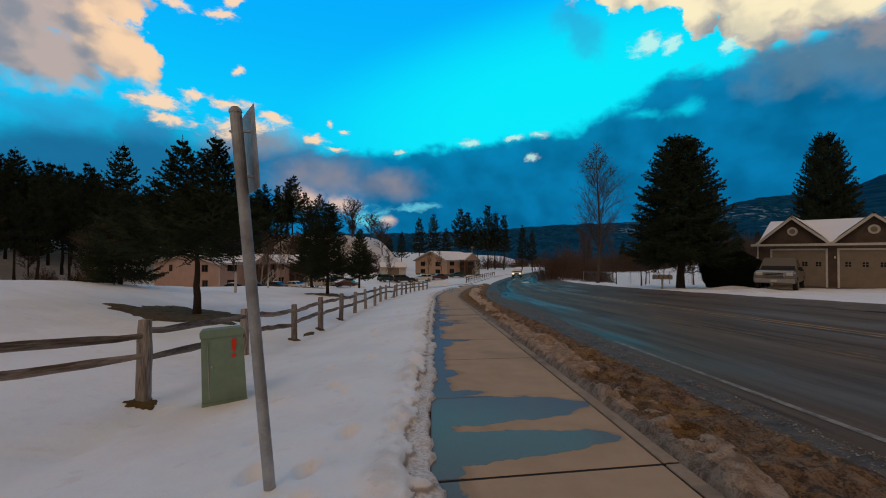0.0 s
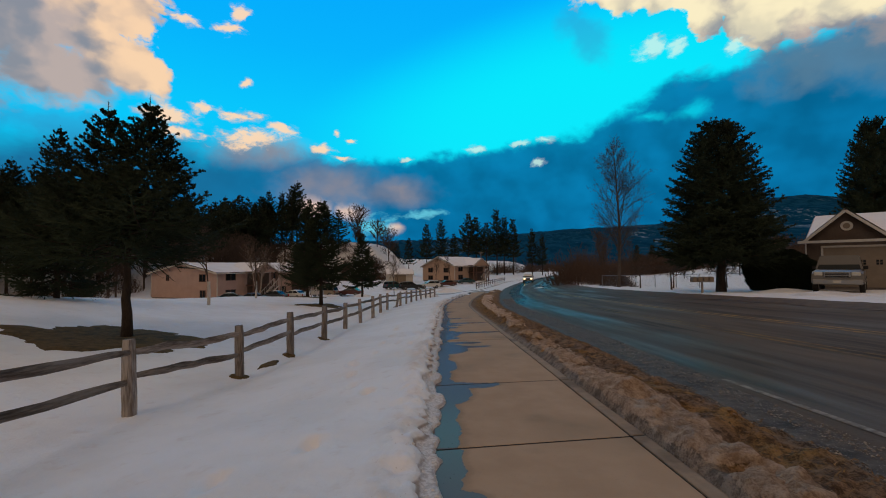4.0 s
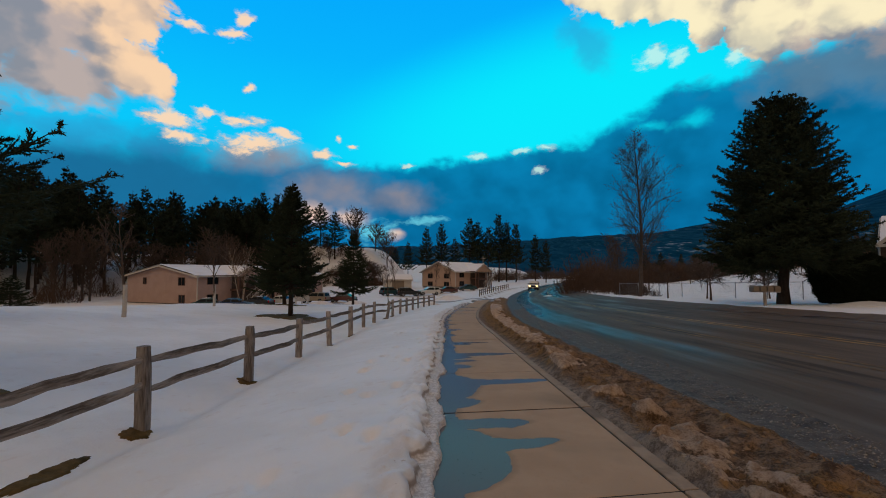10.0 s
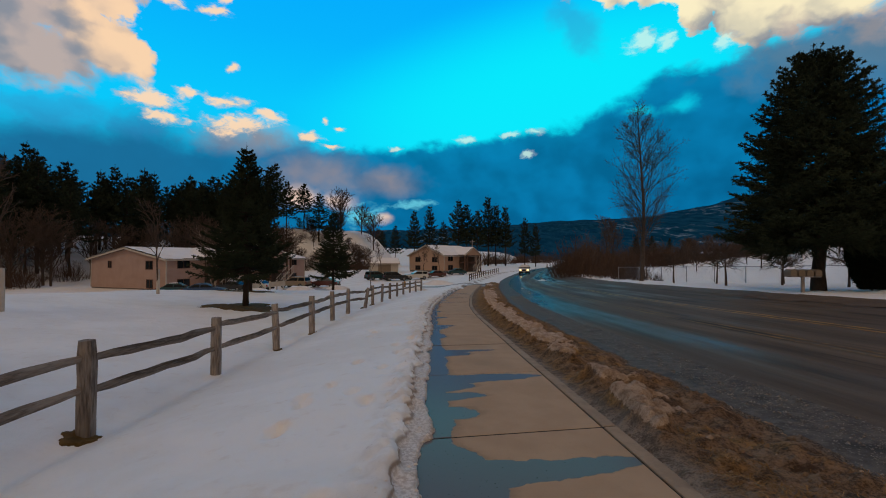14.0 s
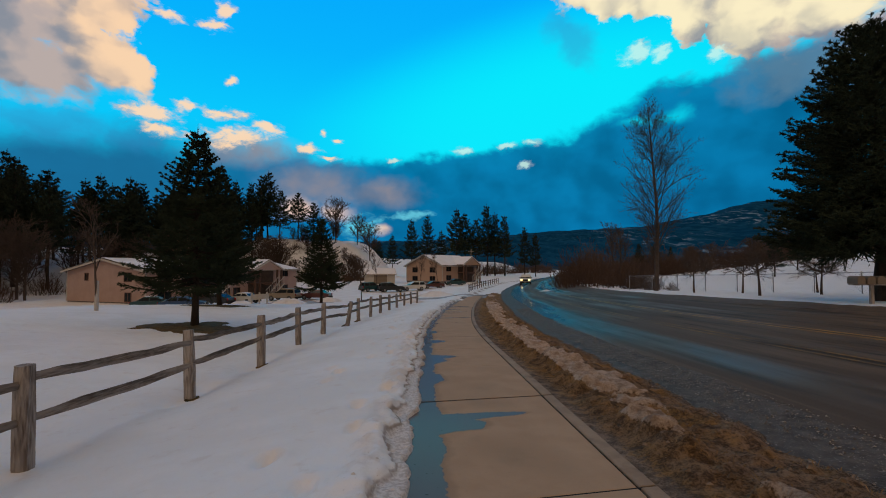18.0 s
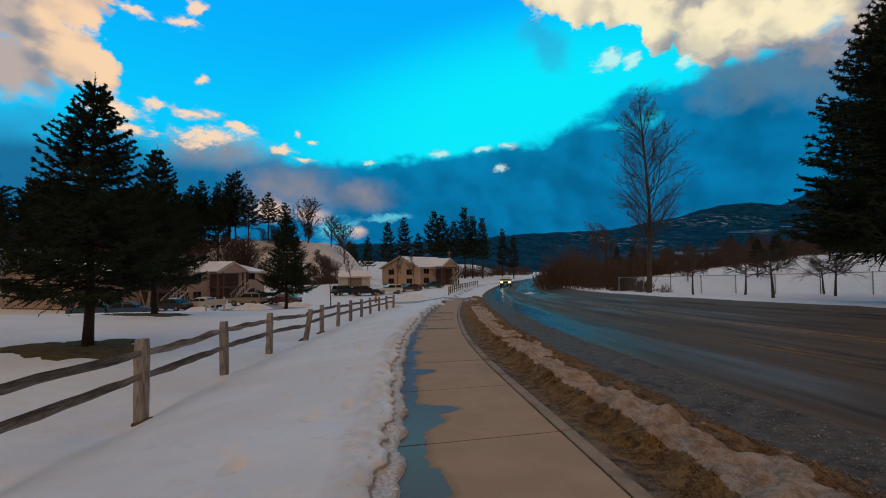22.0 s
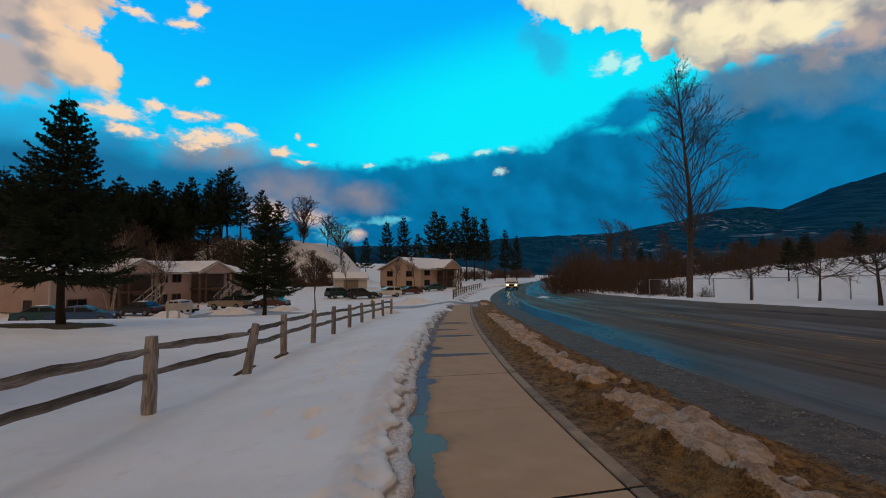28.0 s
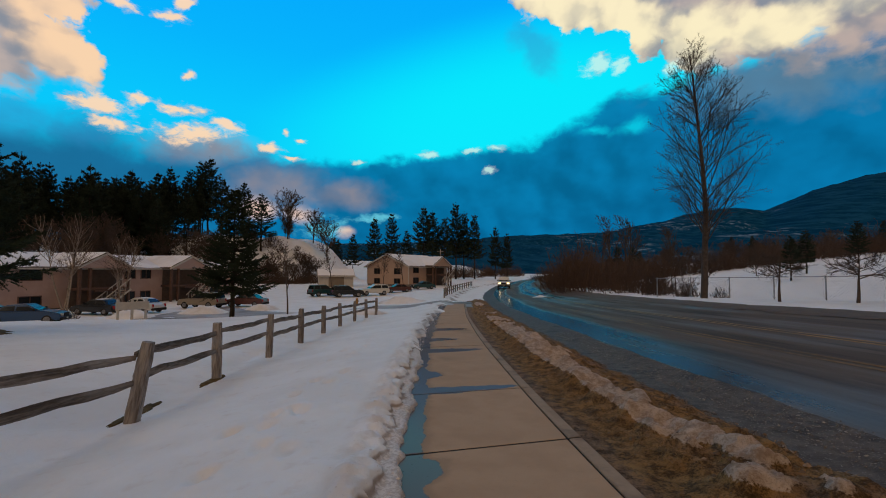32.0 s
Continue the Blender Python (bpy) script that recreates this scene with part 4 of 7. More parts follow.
def frame_of(axis):
    helper = np.where(np.abs(axis[..., 2:3]) < 0.9, np.array([0.0, 0, 1]), np.array([1.0, 0, 0]))
    side = unit(np.cross(axis, helper))
    return side, np.cross(side, axis)


def spindles(a, b, r0, sides=3):
    """Slim tapering shoots from a to b."""
    axis = unit(b - a)
    s, u = frame_of(axis)
    verts, tris, n = [], [], len(a)
    for k in range(sides):
        q = 2 * math.pi * k / sides
        verts.append(a + r0[:, None] * (math.cos(q) * s + math.sin(q) * u))
    verts.append(b)
    base = np.arange(n)
    for k in range(sides):
        tris.append(np.stack([base + k * n, base + ((k + 1) % sides) * n, base + sides * n], 1))
    return np.concatenate(verts), np.concatenate(tris)


def needles(a, b, per, length, width, rng):
    """Needle blades standing off the shoots from a to b."""
    n = len(a)
    t = rng.random((n, per, 1))
    axis = unit(b - a)
    s, u = frame_of(axis)
    q = rng.random((n, per, 1)) * 2 * math.pi
    out = np.cos(q) * s[:, None] + np.sin(q) * u[:, None]
    way = unit(out + axis[:, None] * (0.5 + 0.5 * rng.random((n, per, 1))))
    root = a[:, None] + (b - a)[:, None] * t
    flat = unit(np.cross(way, rng.normal(size=(n, per, 3))))
    size = length * (0.7 + 0.6 * rng.random((n, per, 1))) * (1.1 - 0.5 * t)
    verts = np.stack([root - flat * width, root + flat * width, root + way * size], 2).reshape(-1, 3)
    return verts, np.arange(len(verts)).reshape(-1, 3)


def join(pieces):
    verts, tris, k = [], [], 0
    for v, t in pieces:
        verts.append(v), tris.append(t + k)
        k += len(v)
    return np.concatenate(verts), np.concatenate(tris)


def conifer_data(h, r, seed, whorls, arms, shoots, subs=3, per=10, low=0.16, blade=0.06, droop=0.1, power=0.85, sleeve=0.018, leaders=((0, 0, 1.0),), wild=0.25):
    """Crown and limbs of a conifer: whorls of arms that carry side shoots with needles."""
    rng = rand(seed)
    S, E, limbs = [], [], []
    for lx, ly, share in leaders:
        hh = h * share
        start = low if share == leaders[0][2] and lx == leaders[0][0] else 0.45
        for w in range(whorls):
            f = start + (0.985 - start) * ((w + 0.6 * rng.random()) / whorls)
            reach = r * (max(1 - f, 0.0) / (1 - low)) ** power * (1.0 if len(leaders) == 1 or f < 0.5 else 0.8) + 0.06 * h * 0.2
            for k in range(arms if f < 0.85 else max(4, arms - 2)):
                az = 2 * math.pi * (k + 0.8 * rng.random()) / arms + w * 0.9
                L = reach * (1 - wild + 1.6 * wild * rng.random())
                if L < 0.05:
                    continue
                lift = 0.95 * max(f - 0.3, 0) ** 1.4 - droop + 0.09 * rng.normal()
                s = np.linspace(0, 1, 6)
                cx, cy = math.cos(az), math.sin(az)
                wob = 0.05 * L * rng.normal()
                px = lx * min(1, f * 2) + cx * L * s - cy * wob * s * s
                py = ly * min(1, f * 2) + cy * L * s + cx * wob * s * s
                pz = f * hh + L * (lift * s + 0.12 * s**2.5 - 0.07 * np.sin(s * math.pi))
                arm = np.stack([px, py, pz], 1)
                limbs.append((arm, 0.012 * h * 0.12 + 0.012 * L))
                m = max(3, int(shoots * (0.35 + 0.65 * L / max(r, 0.1))))
                t = 0.18 + 0.82 * (np.arange(m) + rng.random(m)) / m
                at = np.stack([np.interp(t, s, arm[:, i]) for i in range(3)], 1)
                ahead = unit(np.stack([np.interp(np.minimum(t + 0.1, 1), s, arm[:, i]) - np.interp(t - 0.1, s, arm[:, i]) for i in range(3)], 1))
                side = unit(np.cross(ahead, [0, 0, 1.0])) * np.where(np.arange(m) % 2, 1, -1)[:, None]
                way = unit(ahead * (0.75 + 0.5 * rng.random((m, 1))) + side * (0.5 + 0.6 * rng.random((m, 1))) + np.array([0, 0, -0.12]) + 0.12 * rng.normal(size=(m, 3)))
                size = L * (0.34 + 0.16 * rng.random(m)) * (1.12 - 0.95 * t)
                size = np.maximum(size, 0.05 * L + 0.04)
                end = at + way * size[:, None]
                S.append(at), E.append(end)
                S.append(arm[3:5]), E.append(arm[4:6])
                for _ in range(subs):
                    q = 0.25 + 0.6 * rng.random((m, 1))
                    root = at + (end - at) * q
                    w2 = unit(way + 0.55 * unit(np.cross(way, rng.normal(size=(m, 3)))))
                    S.append(root), E.append(root + w2 * (size * (0.35 + 0.25 * rng.random(m)))[:, None])
        tip = np.array([[lx, ly, hh * 0.93], [lx, ly, hh * 0.97]])
        S.append(tip), E.append(np.array([[lx, ly, hh * 0.98], [lx, ly, hh * 1.035]]))
    a, b = np.concatenate(S), np.concatenate(E)
    crown = [spindles(a, b, np.full(len(a), sleeve)), needles(a, b, per, blade, blade * 0.13 + 0.002, rng)]
    return join(crown), limbs


def conifer_meshes(name, h, r, seed, trunk_r, needle, stem=0.96, **more):
    (v, t), limbs = conifer_data(h, r, seed, **more)
    crown = tri_mesh(name + "_crown", v, t, needle)
    g = Geo()
    rng = rand(seed + 1)
    zs = np.linspace(0, 1, 12)
    g.tube([(0.03 * h * 0.1 * rng.normal(), 0.03 * h * 0.1 * rng.normal(), z * h * stem - 0.3 * (i == 0)) for i, z in enumerate(zs)], [trunk_r * (1 - 0.93 * z) * (1.25 if z == 0 else 1) for z in zs], 9)
    for arm, rad in limbs[:: max(1, len(limbs) // 160)]:
        g.tube(arm[:5], [rad, rad * 0.8, rad * 0.6, rad * 0.45, rad * 0.3], 4, caps=False)
    return crown, g.mesh(name + "_trunk", BARK, True)


def plant(name, meshes, x, y, label, category, scale=(1, 1, 1), turn=0.0, group="", sink=0.05, parts=("crown", "trunk"), z=None):
    ob = thing(name, label, category, group, Matrix.LocRotScale((x, y, (level(x, y) if z is None else z) - sink), Euler((0, 0, turn)), scale))
    for n, me in zip(parts, meshes):
        part(n, me, None, ob)
    return ob


def polylines(roots, ways, lengths, rng, points=5, bend=0.18, up=0.25):
    """Wandering curves: an array of curves by points by 3."""
    out = [roots]
    way = ways
    for _ in range(points - 1):
        way = unit(way + bend * rng.normal(size=way.shape) + np.array([0, 0, up / points]))
        out.append(out[-1] + way * (lengths / (points - 1))[:, None])
    return np.stack(out, 1)


def shoots_from(lines, count, low, high, angle, ratio, rng, up=0.2, bend=0.15, points=4, taper=0.7):
    """Side shoots of polylines."""
    n, p, _ = lines.shape
    pick = np.repeat(np.arange(n), count)
    t = low + (high - low) * rng.random(len(pick))
    i = np.minimum((t * (p - 1)).astype(int), p - 2)
    u = (t * (p - 1) - i)[:, None]
    a, b = lines[pick, i], lines[pick, i + 1]
    along = unit(b - a)
    side = unit(np.cross(along, rng.normal(size=along.shape)))
    way = unit(along * math.cos(angle) + side * math.sin(angle))
    total = np.linalg.norm(np.diff(lines, axis=1), axis=2).sum(1)[pick]
    length = total * ratio * (1.15 - taper * t) * (0.6 + 0.8 * rng.random(len(pick)))
    return polylines(a + (b - a) * u, way, length, rng, points, bend, up), pick


def line_tubes(lines, r0, r1, sides=3):
    n, p, _ = lines.shape
    axis = np.zeros_like(lines)
    axis[:, 1:-1] = lines[:, 2:] - lines[:, :-2]
    axis[:, 0], axis[:, -1] = lines[:, 1] - lines[:, 0], lines[:, -1] - lines[:, -2]
    s, u = frame_of(unit(axis))
    rad = r0[:, None] + (r1 - r0)[:, None] * np.linspace(0, 1, p)
    q = np.arange(sides) * 2 * math.pi / sides
    ring = lines[:, :, None] + rad[:, :, None, None] * (np.cos(q)[:, None] * s[:, :, None] + np.sin(q)[:, None] * u[:, :, None])
    idx = np.arange(n * p * sides).reshape(n, p, sides)
    a, b = idx[:, :-1], idx[:, 1:]
    a2, b2 = np.roll(a, -1, 2), np.roll(b, -1, 2)
    tris = np.concatenate([np.stack([a, a2, b2], -1).reshape(-1, 3), np.stack([a, b2, b], -1).reshape(-1, 3)])
    return ring.reshape(-1, 3), tris


def bare_tree_meshes(name, h, seed, trunk_r, material, limbs=26, angle=0.75, ratio=0.42, low=0.25, counts=(9, 6, 3), up=0.35, fork=1, twig=0.006, limb_k=0.016, taper=0.7, twig_look=None, split=False, crown=None):
    rng = rand(seed)
    root = np.zeros((fork, 3))
    root[:, :2] = 0.12 * rng.normal(size=(fork, 2)) * (fork > 1)
    way = unit(np.array([0, 0, 1.0]) + 0.10 * fork * 0.6 * rng.normal(size=(fork, 3)) * (fork > 1))
    trunk = polylines(root, way, np.full(fork, h), rng, 10, 0.05, 0.3)
    one, _ = shoots_from(trunk, limbs, low, 0.97, angle, ratio, rng, up, 0.10, 6, taper)
    if crown:
        # limbs as long as the crown is wide at their height
        share = np.clip(one[:, 0, 2] / h, 0, 1)
        want = h * np.interp(share, *crown) * (0.75 + 0.4 * rng.random(len(one)))
        one = one[:, :1] + (one - one[:, :1]) * (want / np.maximum(np.linalg.norm(np.diff(one, axis=1), axis=2).sum(1), 1e-6))[:, None, None]
    two, _ = shoots_from(one, counts[0], 0.15, 1.0, 0.65, 0.45, rng, up, 0.16, 4)
    three, _ = shoots_from(two, counts[1], 0.15, 1.0, 0.6, 0.45, rng, up * 0.6, 0.2, 3)
    four, _ = shoots_from(three, counts[2], 0.2, 1.0, 0.55, 0.5, rng, 0.05, 0.2, 3)

    def radii(lines, k):
        return np.linalg.norm(np.diff(lines, axis=1), axis=2).sum(1) * k

    r1 = radii(one, limb_k)
    wood = join([line_tubes(trunk, np.full(fork, trunk_r), np.full(fork, trunk_r * 0.12), 8), line_tubes(one, r1, r1 * 0.25 + 0.003, 5)])
    r2, r3 = radii(two, limb_k * 0.6) + twig, radii(three, limb_k * 0.45) + twig * 0.8
    fine = join([line_tubes(two, r2, r2 * 0.4, 3), line_tubes(three, r3, r3 * 0.5, 3), line_tubes(four, np.full(len(four), twig * 0.8), np.full(len(four), twig * 0.4), 3)])
    if split:
        wood = line_tubes(trunk, np.full(fork, trunk_r), np.full(fork, trunk_r * 0.12), 8)
        boughs = [tri_mesh(name + "_limb", *line_tubes(one[k : k + 1], r1[k : k + 1], r1[k : k + 1] * 0.25 + 0.003, 5), material) for k in range(len(one))]
        return (tri_mesh(name + "_twigs", *fine, twig_look or material), tri_mesh(name + "_trunk", *wood, material), *boughs)
    return tri_mesh(name + "_twigs", *fine, twig_look or material), tri_mesh(name + "_trunk", *wood, material)


def brush_mesh(name, wide, deep, h, stems, seed, material, counts=(5, 4), twig=0.008, lean=0.25):
    rng = rand(seed)
    roots = np.stack([(rng.random(stems) - 0.5) * wide, (rng.random(stems) - 0.5) * deep, np.zeros(stems)], 1)
    way = unit(np.array([0, 0, 1.0]) + lean * rng.normal(size=(stems, 3)))
    way = unit(way + 0.35 * roots * np.array([2 / wide, 2 / deep, 0]))
    dome = np.maximum(1.1 - 0.85 * np.hypot(roots[:, 0] * 2 / wide, roots[:, 1] * 2 / deep) ** 2, 0.3)
    lines = polylines(roots, way, h * dome * (0.5 + 0.55 * rng.random(stems)), rng, 6, 0.1, 0.15)
    two, _ = shoots_from(lines, counts[0], 0.15, 1.0, 0.5, 0.4, rng, 0.3, 0.15, 4)
    three, _ = shoots_from(two, counts[1], 0.1, 1.0, 0.5, 0.5, rng, 0.2, 0.2, 3)
    return tri_mesh(name, *join([line_tubes(lines, np.full(stems, twig * 2.2), np.full(stems, twig), 3), line_tubes(two, np.full(len(two), twig), np.full(len(two), twig * 0.6), 3), line_tubes(three, np.full(len(three), twig * 0.75), np.full(len(three), twig * 0.4), 3)]), material)


# spruces on the lawn beside the fence
spruce_twin = conifer_meshes("twin_spruce", 5.05, 2.15, 11, 0.115, NEEDLE, whorls=22, arms=8, shoots=14, per=12, low=0.36, droop=-0.02, blade=0.055, leaders=((-0.55, 0.1, 0.99), (0.50, -0.1, 1.0)), power=1.08, wild=0.28, stem=0.62)
plant("spruce", spruce_twin, -6.73, 12.74, "dark green spruce with two tops over bare turf", "tree")
spruce_a = conifer_meshes("spruce_a", 5.5, 1.62, 12, 0.10, NEEDLE, whorls=29, arms=8, shoots=14, per=12, low=0.22, blade=0.06, power=0.9, wild=0.28, droop=0.06)
plant("spruce", spruce_a, -6.40, 26.5, "dark blue-green spruce with pointed top on the snowy lawn", "tree", group="lawn spruces")
plant("spruce", spruce_a, -9.65, 34.9, "dark blue-green spruce with pointed top on the snowy lawn", "tree", (1.12, 1.12, 1.18), 2.1, "lawn spruces")
plant("spruce", spruce_a, -8.25, 48.5, "dark narrow spruce beside the parking lot", "tree", (1.2, 1.2, 1.24), 4.0, "lawn spruces")
spruce_b = conifer_meshes("spruce_b", 5.2, 1.9, 15, 0.10, NEEDLE, whorls=26, arms=8, shoots=13, per=11, low=0.08, blade=0.06, power=0.8)
plant("spruce", spruce_b, -11.5, 16.5, "bushy dark spruce behind the snow mound", "tree", (0.78, 0.78, 0.98))
plant("spruce", spruce_b, -24.3, 33.0, "low bushy dark spruce behind the snow mound", "tree", (0.85, 0.85, 0.56), 1.0)
# broad fir across the road and another behind the garages
fir = conifer_meshes("broad_fir", 10.1, 3.45, 21, 0.26, NEEDLE, whorls=42, arms=11, shoots=14, per=7, subs=3, low=0.21, blade=0.13, power=0.55, sleeve=0.035, droop=0.10, wild=0.12)
plant("fir_tree", fir, 16.3, 29.6, "broad dark fir on the far road verge", "tree")
plant("fir_tree", fir, 32.7, 37.0, "tall dark fir behind the garages", "tree", (0.82, 0.82, 1.22), 2.5)

# pine woods on the slope and round the second house
pine_low = [conifer_meshes("wood_pine", 12.0, r, 30 + k, 0.17, NEEDLE_FAR, whorls=19, arms=6, shoots=8, subs=1, per=8, low=lo, blade=0.29, sleeve=0.06, power=0.68, droop=0.02, wild=0.55) for k, (r, lo) in enumerate(((2.4, 0.34), (2.1, 0.27), (2.7, 0.40)))]


def woods():
    rng = rand(77)
    u, v = (0.36, 0.93), (-0.93, 0.36)
    for k in range(300):
        a, b = -40 + 106 * rng.random(), 2 + 30 * rng.random() ** 1.2
        x, y = -47 + u[0] * a + v[0] * b, 62 + u[1] * a + v[1] * b
        if (x > -31 and y > 96) or b < 8 or (b < 15 and rng.random() < 0.6):
            continue
        s = 0.92 + 0.45 * rng.random() - 0.1 * (b > 20)
        plant("pine_tree", pine_low[k % 3], x, y, "tall dark pine on the wooded slope", "tree", (s, s, s * (0.92 + 0.2 * rng.random())), 6.28 * rng.random(), "slope pines")
    for x, y, top in ((-6, 157, 15.3), (-1, 160, 17.2), (3.5, 158, 12.0), (8.4, 157, 18.8), (11.5, 162, 18.0), (14.5, 156, 15.5), (18.4, 159, 20.4), (21.5, 163, 18.2), (24, 158, 17.0), (31, 161, 13.6), (34, 158, 11.5), (-12, 155, 10.5), (-17, 150, 9.0), (-15, 146, 8.2)):
        s = (top + 2.6) / 12.0
        plant("pine_tree", pine_low[int(abs(x)) % 3], x, y, "tall dark pine beyond the far house", "tree", (s * 0.85, s * 0.85, s), x, "far pines", z=-2.6)
    plant("pine_tree", pine_low[1], -27.8, 121, "single dark pine on the bare knoll", "tree", (1.3, 1.3, 0.98), 0.3)


woods()

# bare trees
cottonwood = bare_tree_meshes("cottonwood", 14.6, 41, 0.19, COTTON, split=True, limbs=84, angle=0.70, ratio=0.41, low=0.18, counts=(9, 6, 3), up=0.24, limb_k=0.0085, twig=0.0050, taper=0.98, crown=([0.1, 0.2, 0.35, 0.55, 0.8, 1.0], [0.15, 0.26, 0.29, 0.25, 0.16, 0.08]))
plant("cottonwood", cottonwood, 17.5, 48.2, "tall leafless cottonwood beside the road", "tree", parts=("branchwork", "trunk") + ("limb",) * 84)
apple = bare_tree_meshes("apple_tree", 2.1, 42, 0.07, TWIG, limbs=20, angle=1.2, ratio=0.75, low=0.5, counts=(8, 7, 3), up=0.12, twig=0.0045)
for x, y, s, turn in ((17.45, 43.1, 1.0, 0.3), (19.5, 41.4, 1.0, 2.2), (16.7, 36.2, 1.05, 4.0), (20.6, 37.0, 1.0, 1.2), (23.5, 40.5, 0.95, 5.0), (21.0, 33.2, 0.95, 3.0)):
    plant("apple_tree", apple, x, y, "small leafless fruit tree in snow before the wire fence", "tree", (s, s, s), turn, "fruit trees", parts=("branchwork", "trunk"))
round_bare = bare_tree_meshes("bare_tree", 6.5, 43, 0.12, TWIG, limbs=30, angle=0.72, ratio=0.5, low=0.16, counts=(8, 5, 2), up=0.3, twig=0.018)
for x, y, s, z in ((-16, 133, 1.45, None), (-24.0, 128, 1.6, None), (-20, 137, 1.2, None), (-19, 118, 0.9, None), (-23, 112, 0.9, None), (-16, 121, 0.7, None), (-43, 95, 1.5, None), (-47, 80, 1.2, None)):
    plant("bare_tree", round_bare, x, y, "leafless round tree on the slope", "tree", (s, s, s), x, "bare slope trees", parts=("branchwork", "trunk"), z=z)
young = bare_tree_meshes("young_tree", 4.0, 44, 0.05, TWIG, limbs=16, angle=0.5, ratio=0.4, low=0.3, counts=(6, 4, 2), up=0.4, twig=0.007)
birch = bare_tree_meshes("birch", 6.5, 45, 0.07, PALE_BARK, limbs=22, angle=0.6, ratio=0.35, low=0.35, counts=(6, 4, 2), up=0.3, fork=3, twig=0.005, limb_k=0.011, twig_look=BRUSH)
plant("birch_tree", birch, -22.6, 58.0, "pale leafless birch clump before the apartments", "tree", parts=("branchwork", "trunk"))
plant("birch_tree", birch, -21.0, 61.5, "pale leafless birch clump before the apartments", "tree", (0.8, 0.8, 0.85), 2.0, parts=("branchwork", "trunk"))
for x, y, s in ((-9.28, 20.9, 0.8), (-10.73, 28.8, 0.85), (-4.6, 44.5, 0.75), (-1.5, 83, 1.3), (1.2, 86, 1.3), (-9, 90, 1.4)):
    plant("young_tree", young, x, y, "slender leafless young tree in snow", "tree", (s, s, s), x * 3, "young trees", parts=("branchwork", "trunk"))
thicket = [brush_mesh("thicket_twigs", 6, 5, 4.2, 150, 51 + k, BRUSH, twig=0.012) for k in range(2)]
for k, (x, y, s) in enumerate(((19.0, 68, 1.25), (21.8, 76, 1.3), (25.5, 85, 1.35), (23, 68, 1.0), (30.5, 96, 1.4), (20.4, 60, 0.8), (27, 77, 0.9), (37, 110, 1.4), (23.5, 80, 1.2))):
    bush = thing("thicket", "reddish brown leafless roadside thicket", "bush", "roadside thickets", Matrix.LocRotScale((x, y, level(x, y) - 0.1), Euler((0, 0, k * 1.7)), (s, s, s)))
    part("branchwork", thicket[k % 2], None, bush)
shrub = brush_mesh("shrub_twigs", 0.9, 0.9, 1.1, 60, 55, TWIG, counts=(4, 3), twig=0.006, lean=0.4)
for k, (x, y, s) in enumerate(((19.0, 52, 1.2), (19.5, 49.5, 0.8), (18.6, 55, 1.6), (20.5, 54, 1.5), (-21.4, 56.8, 0.9), (21.0, 58.5, 2.2), (22.4, 61, 2.4), (-20, 108, 2.6), (-24, 110, 2.2), (-28, 113, 3.0), (-17, 112, 2.4), (-21.5, 115, 2.0), (-25, 117, 2.6), (-30, 109, 2.4), (-14, 116, 2.2), (-33, 112, 2.8), (-18.5, 119, 2.0), (-27, 106, 2.0))):
    bush = thing("shrub", "low leafless brown shrub in snow", "bush", "shrubs", Matrix.LocRotScale((x, y, level(x, y) - 0.05), Euler((0, 0, k * 2.1)), (s, s, s)))
    part("branchwork", shrub, None, bush)


def hedge_bush(x, y, r, h, seed):
    """A dense clipped evergreen, wider above than at its foot."""
    rng = rand(seed)
    n = 5200
    t = rng.random(n) ** 0.8
    q = rng.random(n) * 2 * math.pi
    prof = r * np.interp(t, [0, 0.15, 0.6, 0.85, 1.0], [0.45, 0.72, 1.0, 0.82, 0.12]) * (0.82 + 0.2 * rng.random(n))
    a = np.stack([np.cos(q) * prof, np.sin(q) * prof, t * h], 1)
    way = unit(np.stack([np.cos(q), np.sin(q), 0.9 + 0 * q], 1) + 0.5 * rng.normal(size=(n, 3)))
    b = a + way * 0.16
    v, tr = join([spindles(a, b, np.full(n, 0.02)), needles(a, b, 5, 0.10, 0.014, rng)])
    ob = thing("evergreen_bush", "dense dark evergreen bush by the driveway", "bush", "driveway bushes", pose(x, y, level(x, y)))
    part("foliage", tri_mesh("bush_foliage", v, tr, HEDGE), None, ob)
    core = Geo()
    zs = np.linspace(0.02, 0.94, 9)
    core.tube([(0, 0, z * h) for z in zs], [r * 0.8 * float(np.interp(z, [0, 0.15, 0.6, 0.85, 1.0], [0.45, 0.72, 1.0, 0.82, 0.12])) for z in zs], 12)
    part("inner_twigs", core, HEDGE, ob, smooth=True)


for x, y, r, h, s in ((18.6, 29.4, 1.0, 2.5, 61), (20.0, 29.2, 0.95, 2.3, 62), (22.3, 31.0, 0.8, 1.9, 63)):
    hedge_bush(x, y, r, h, s)


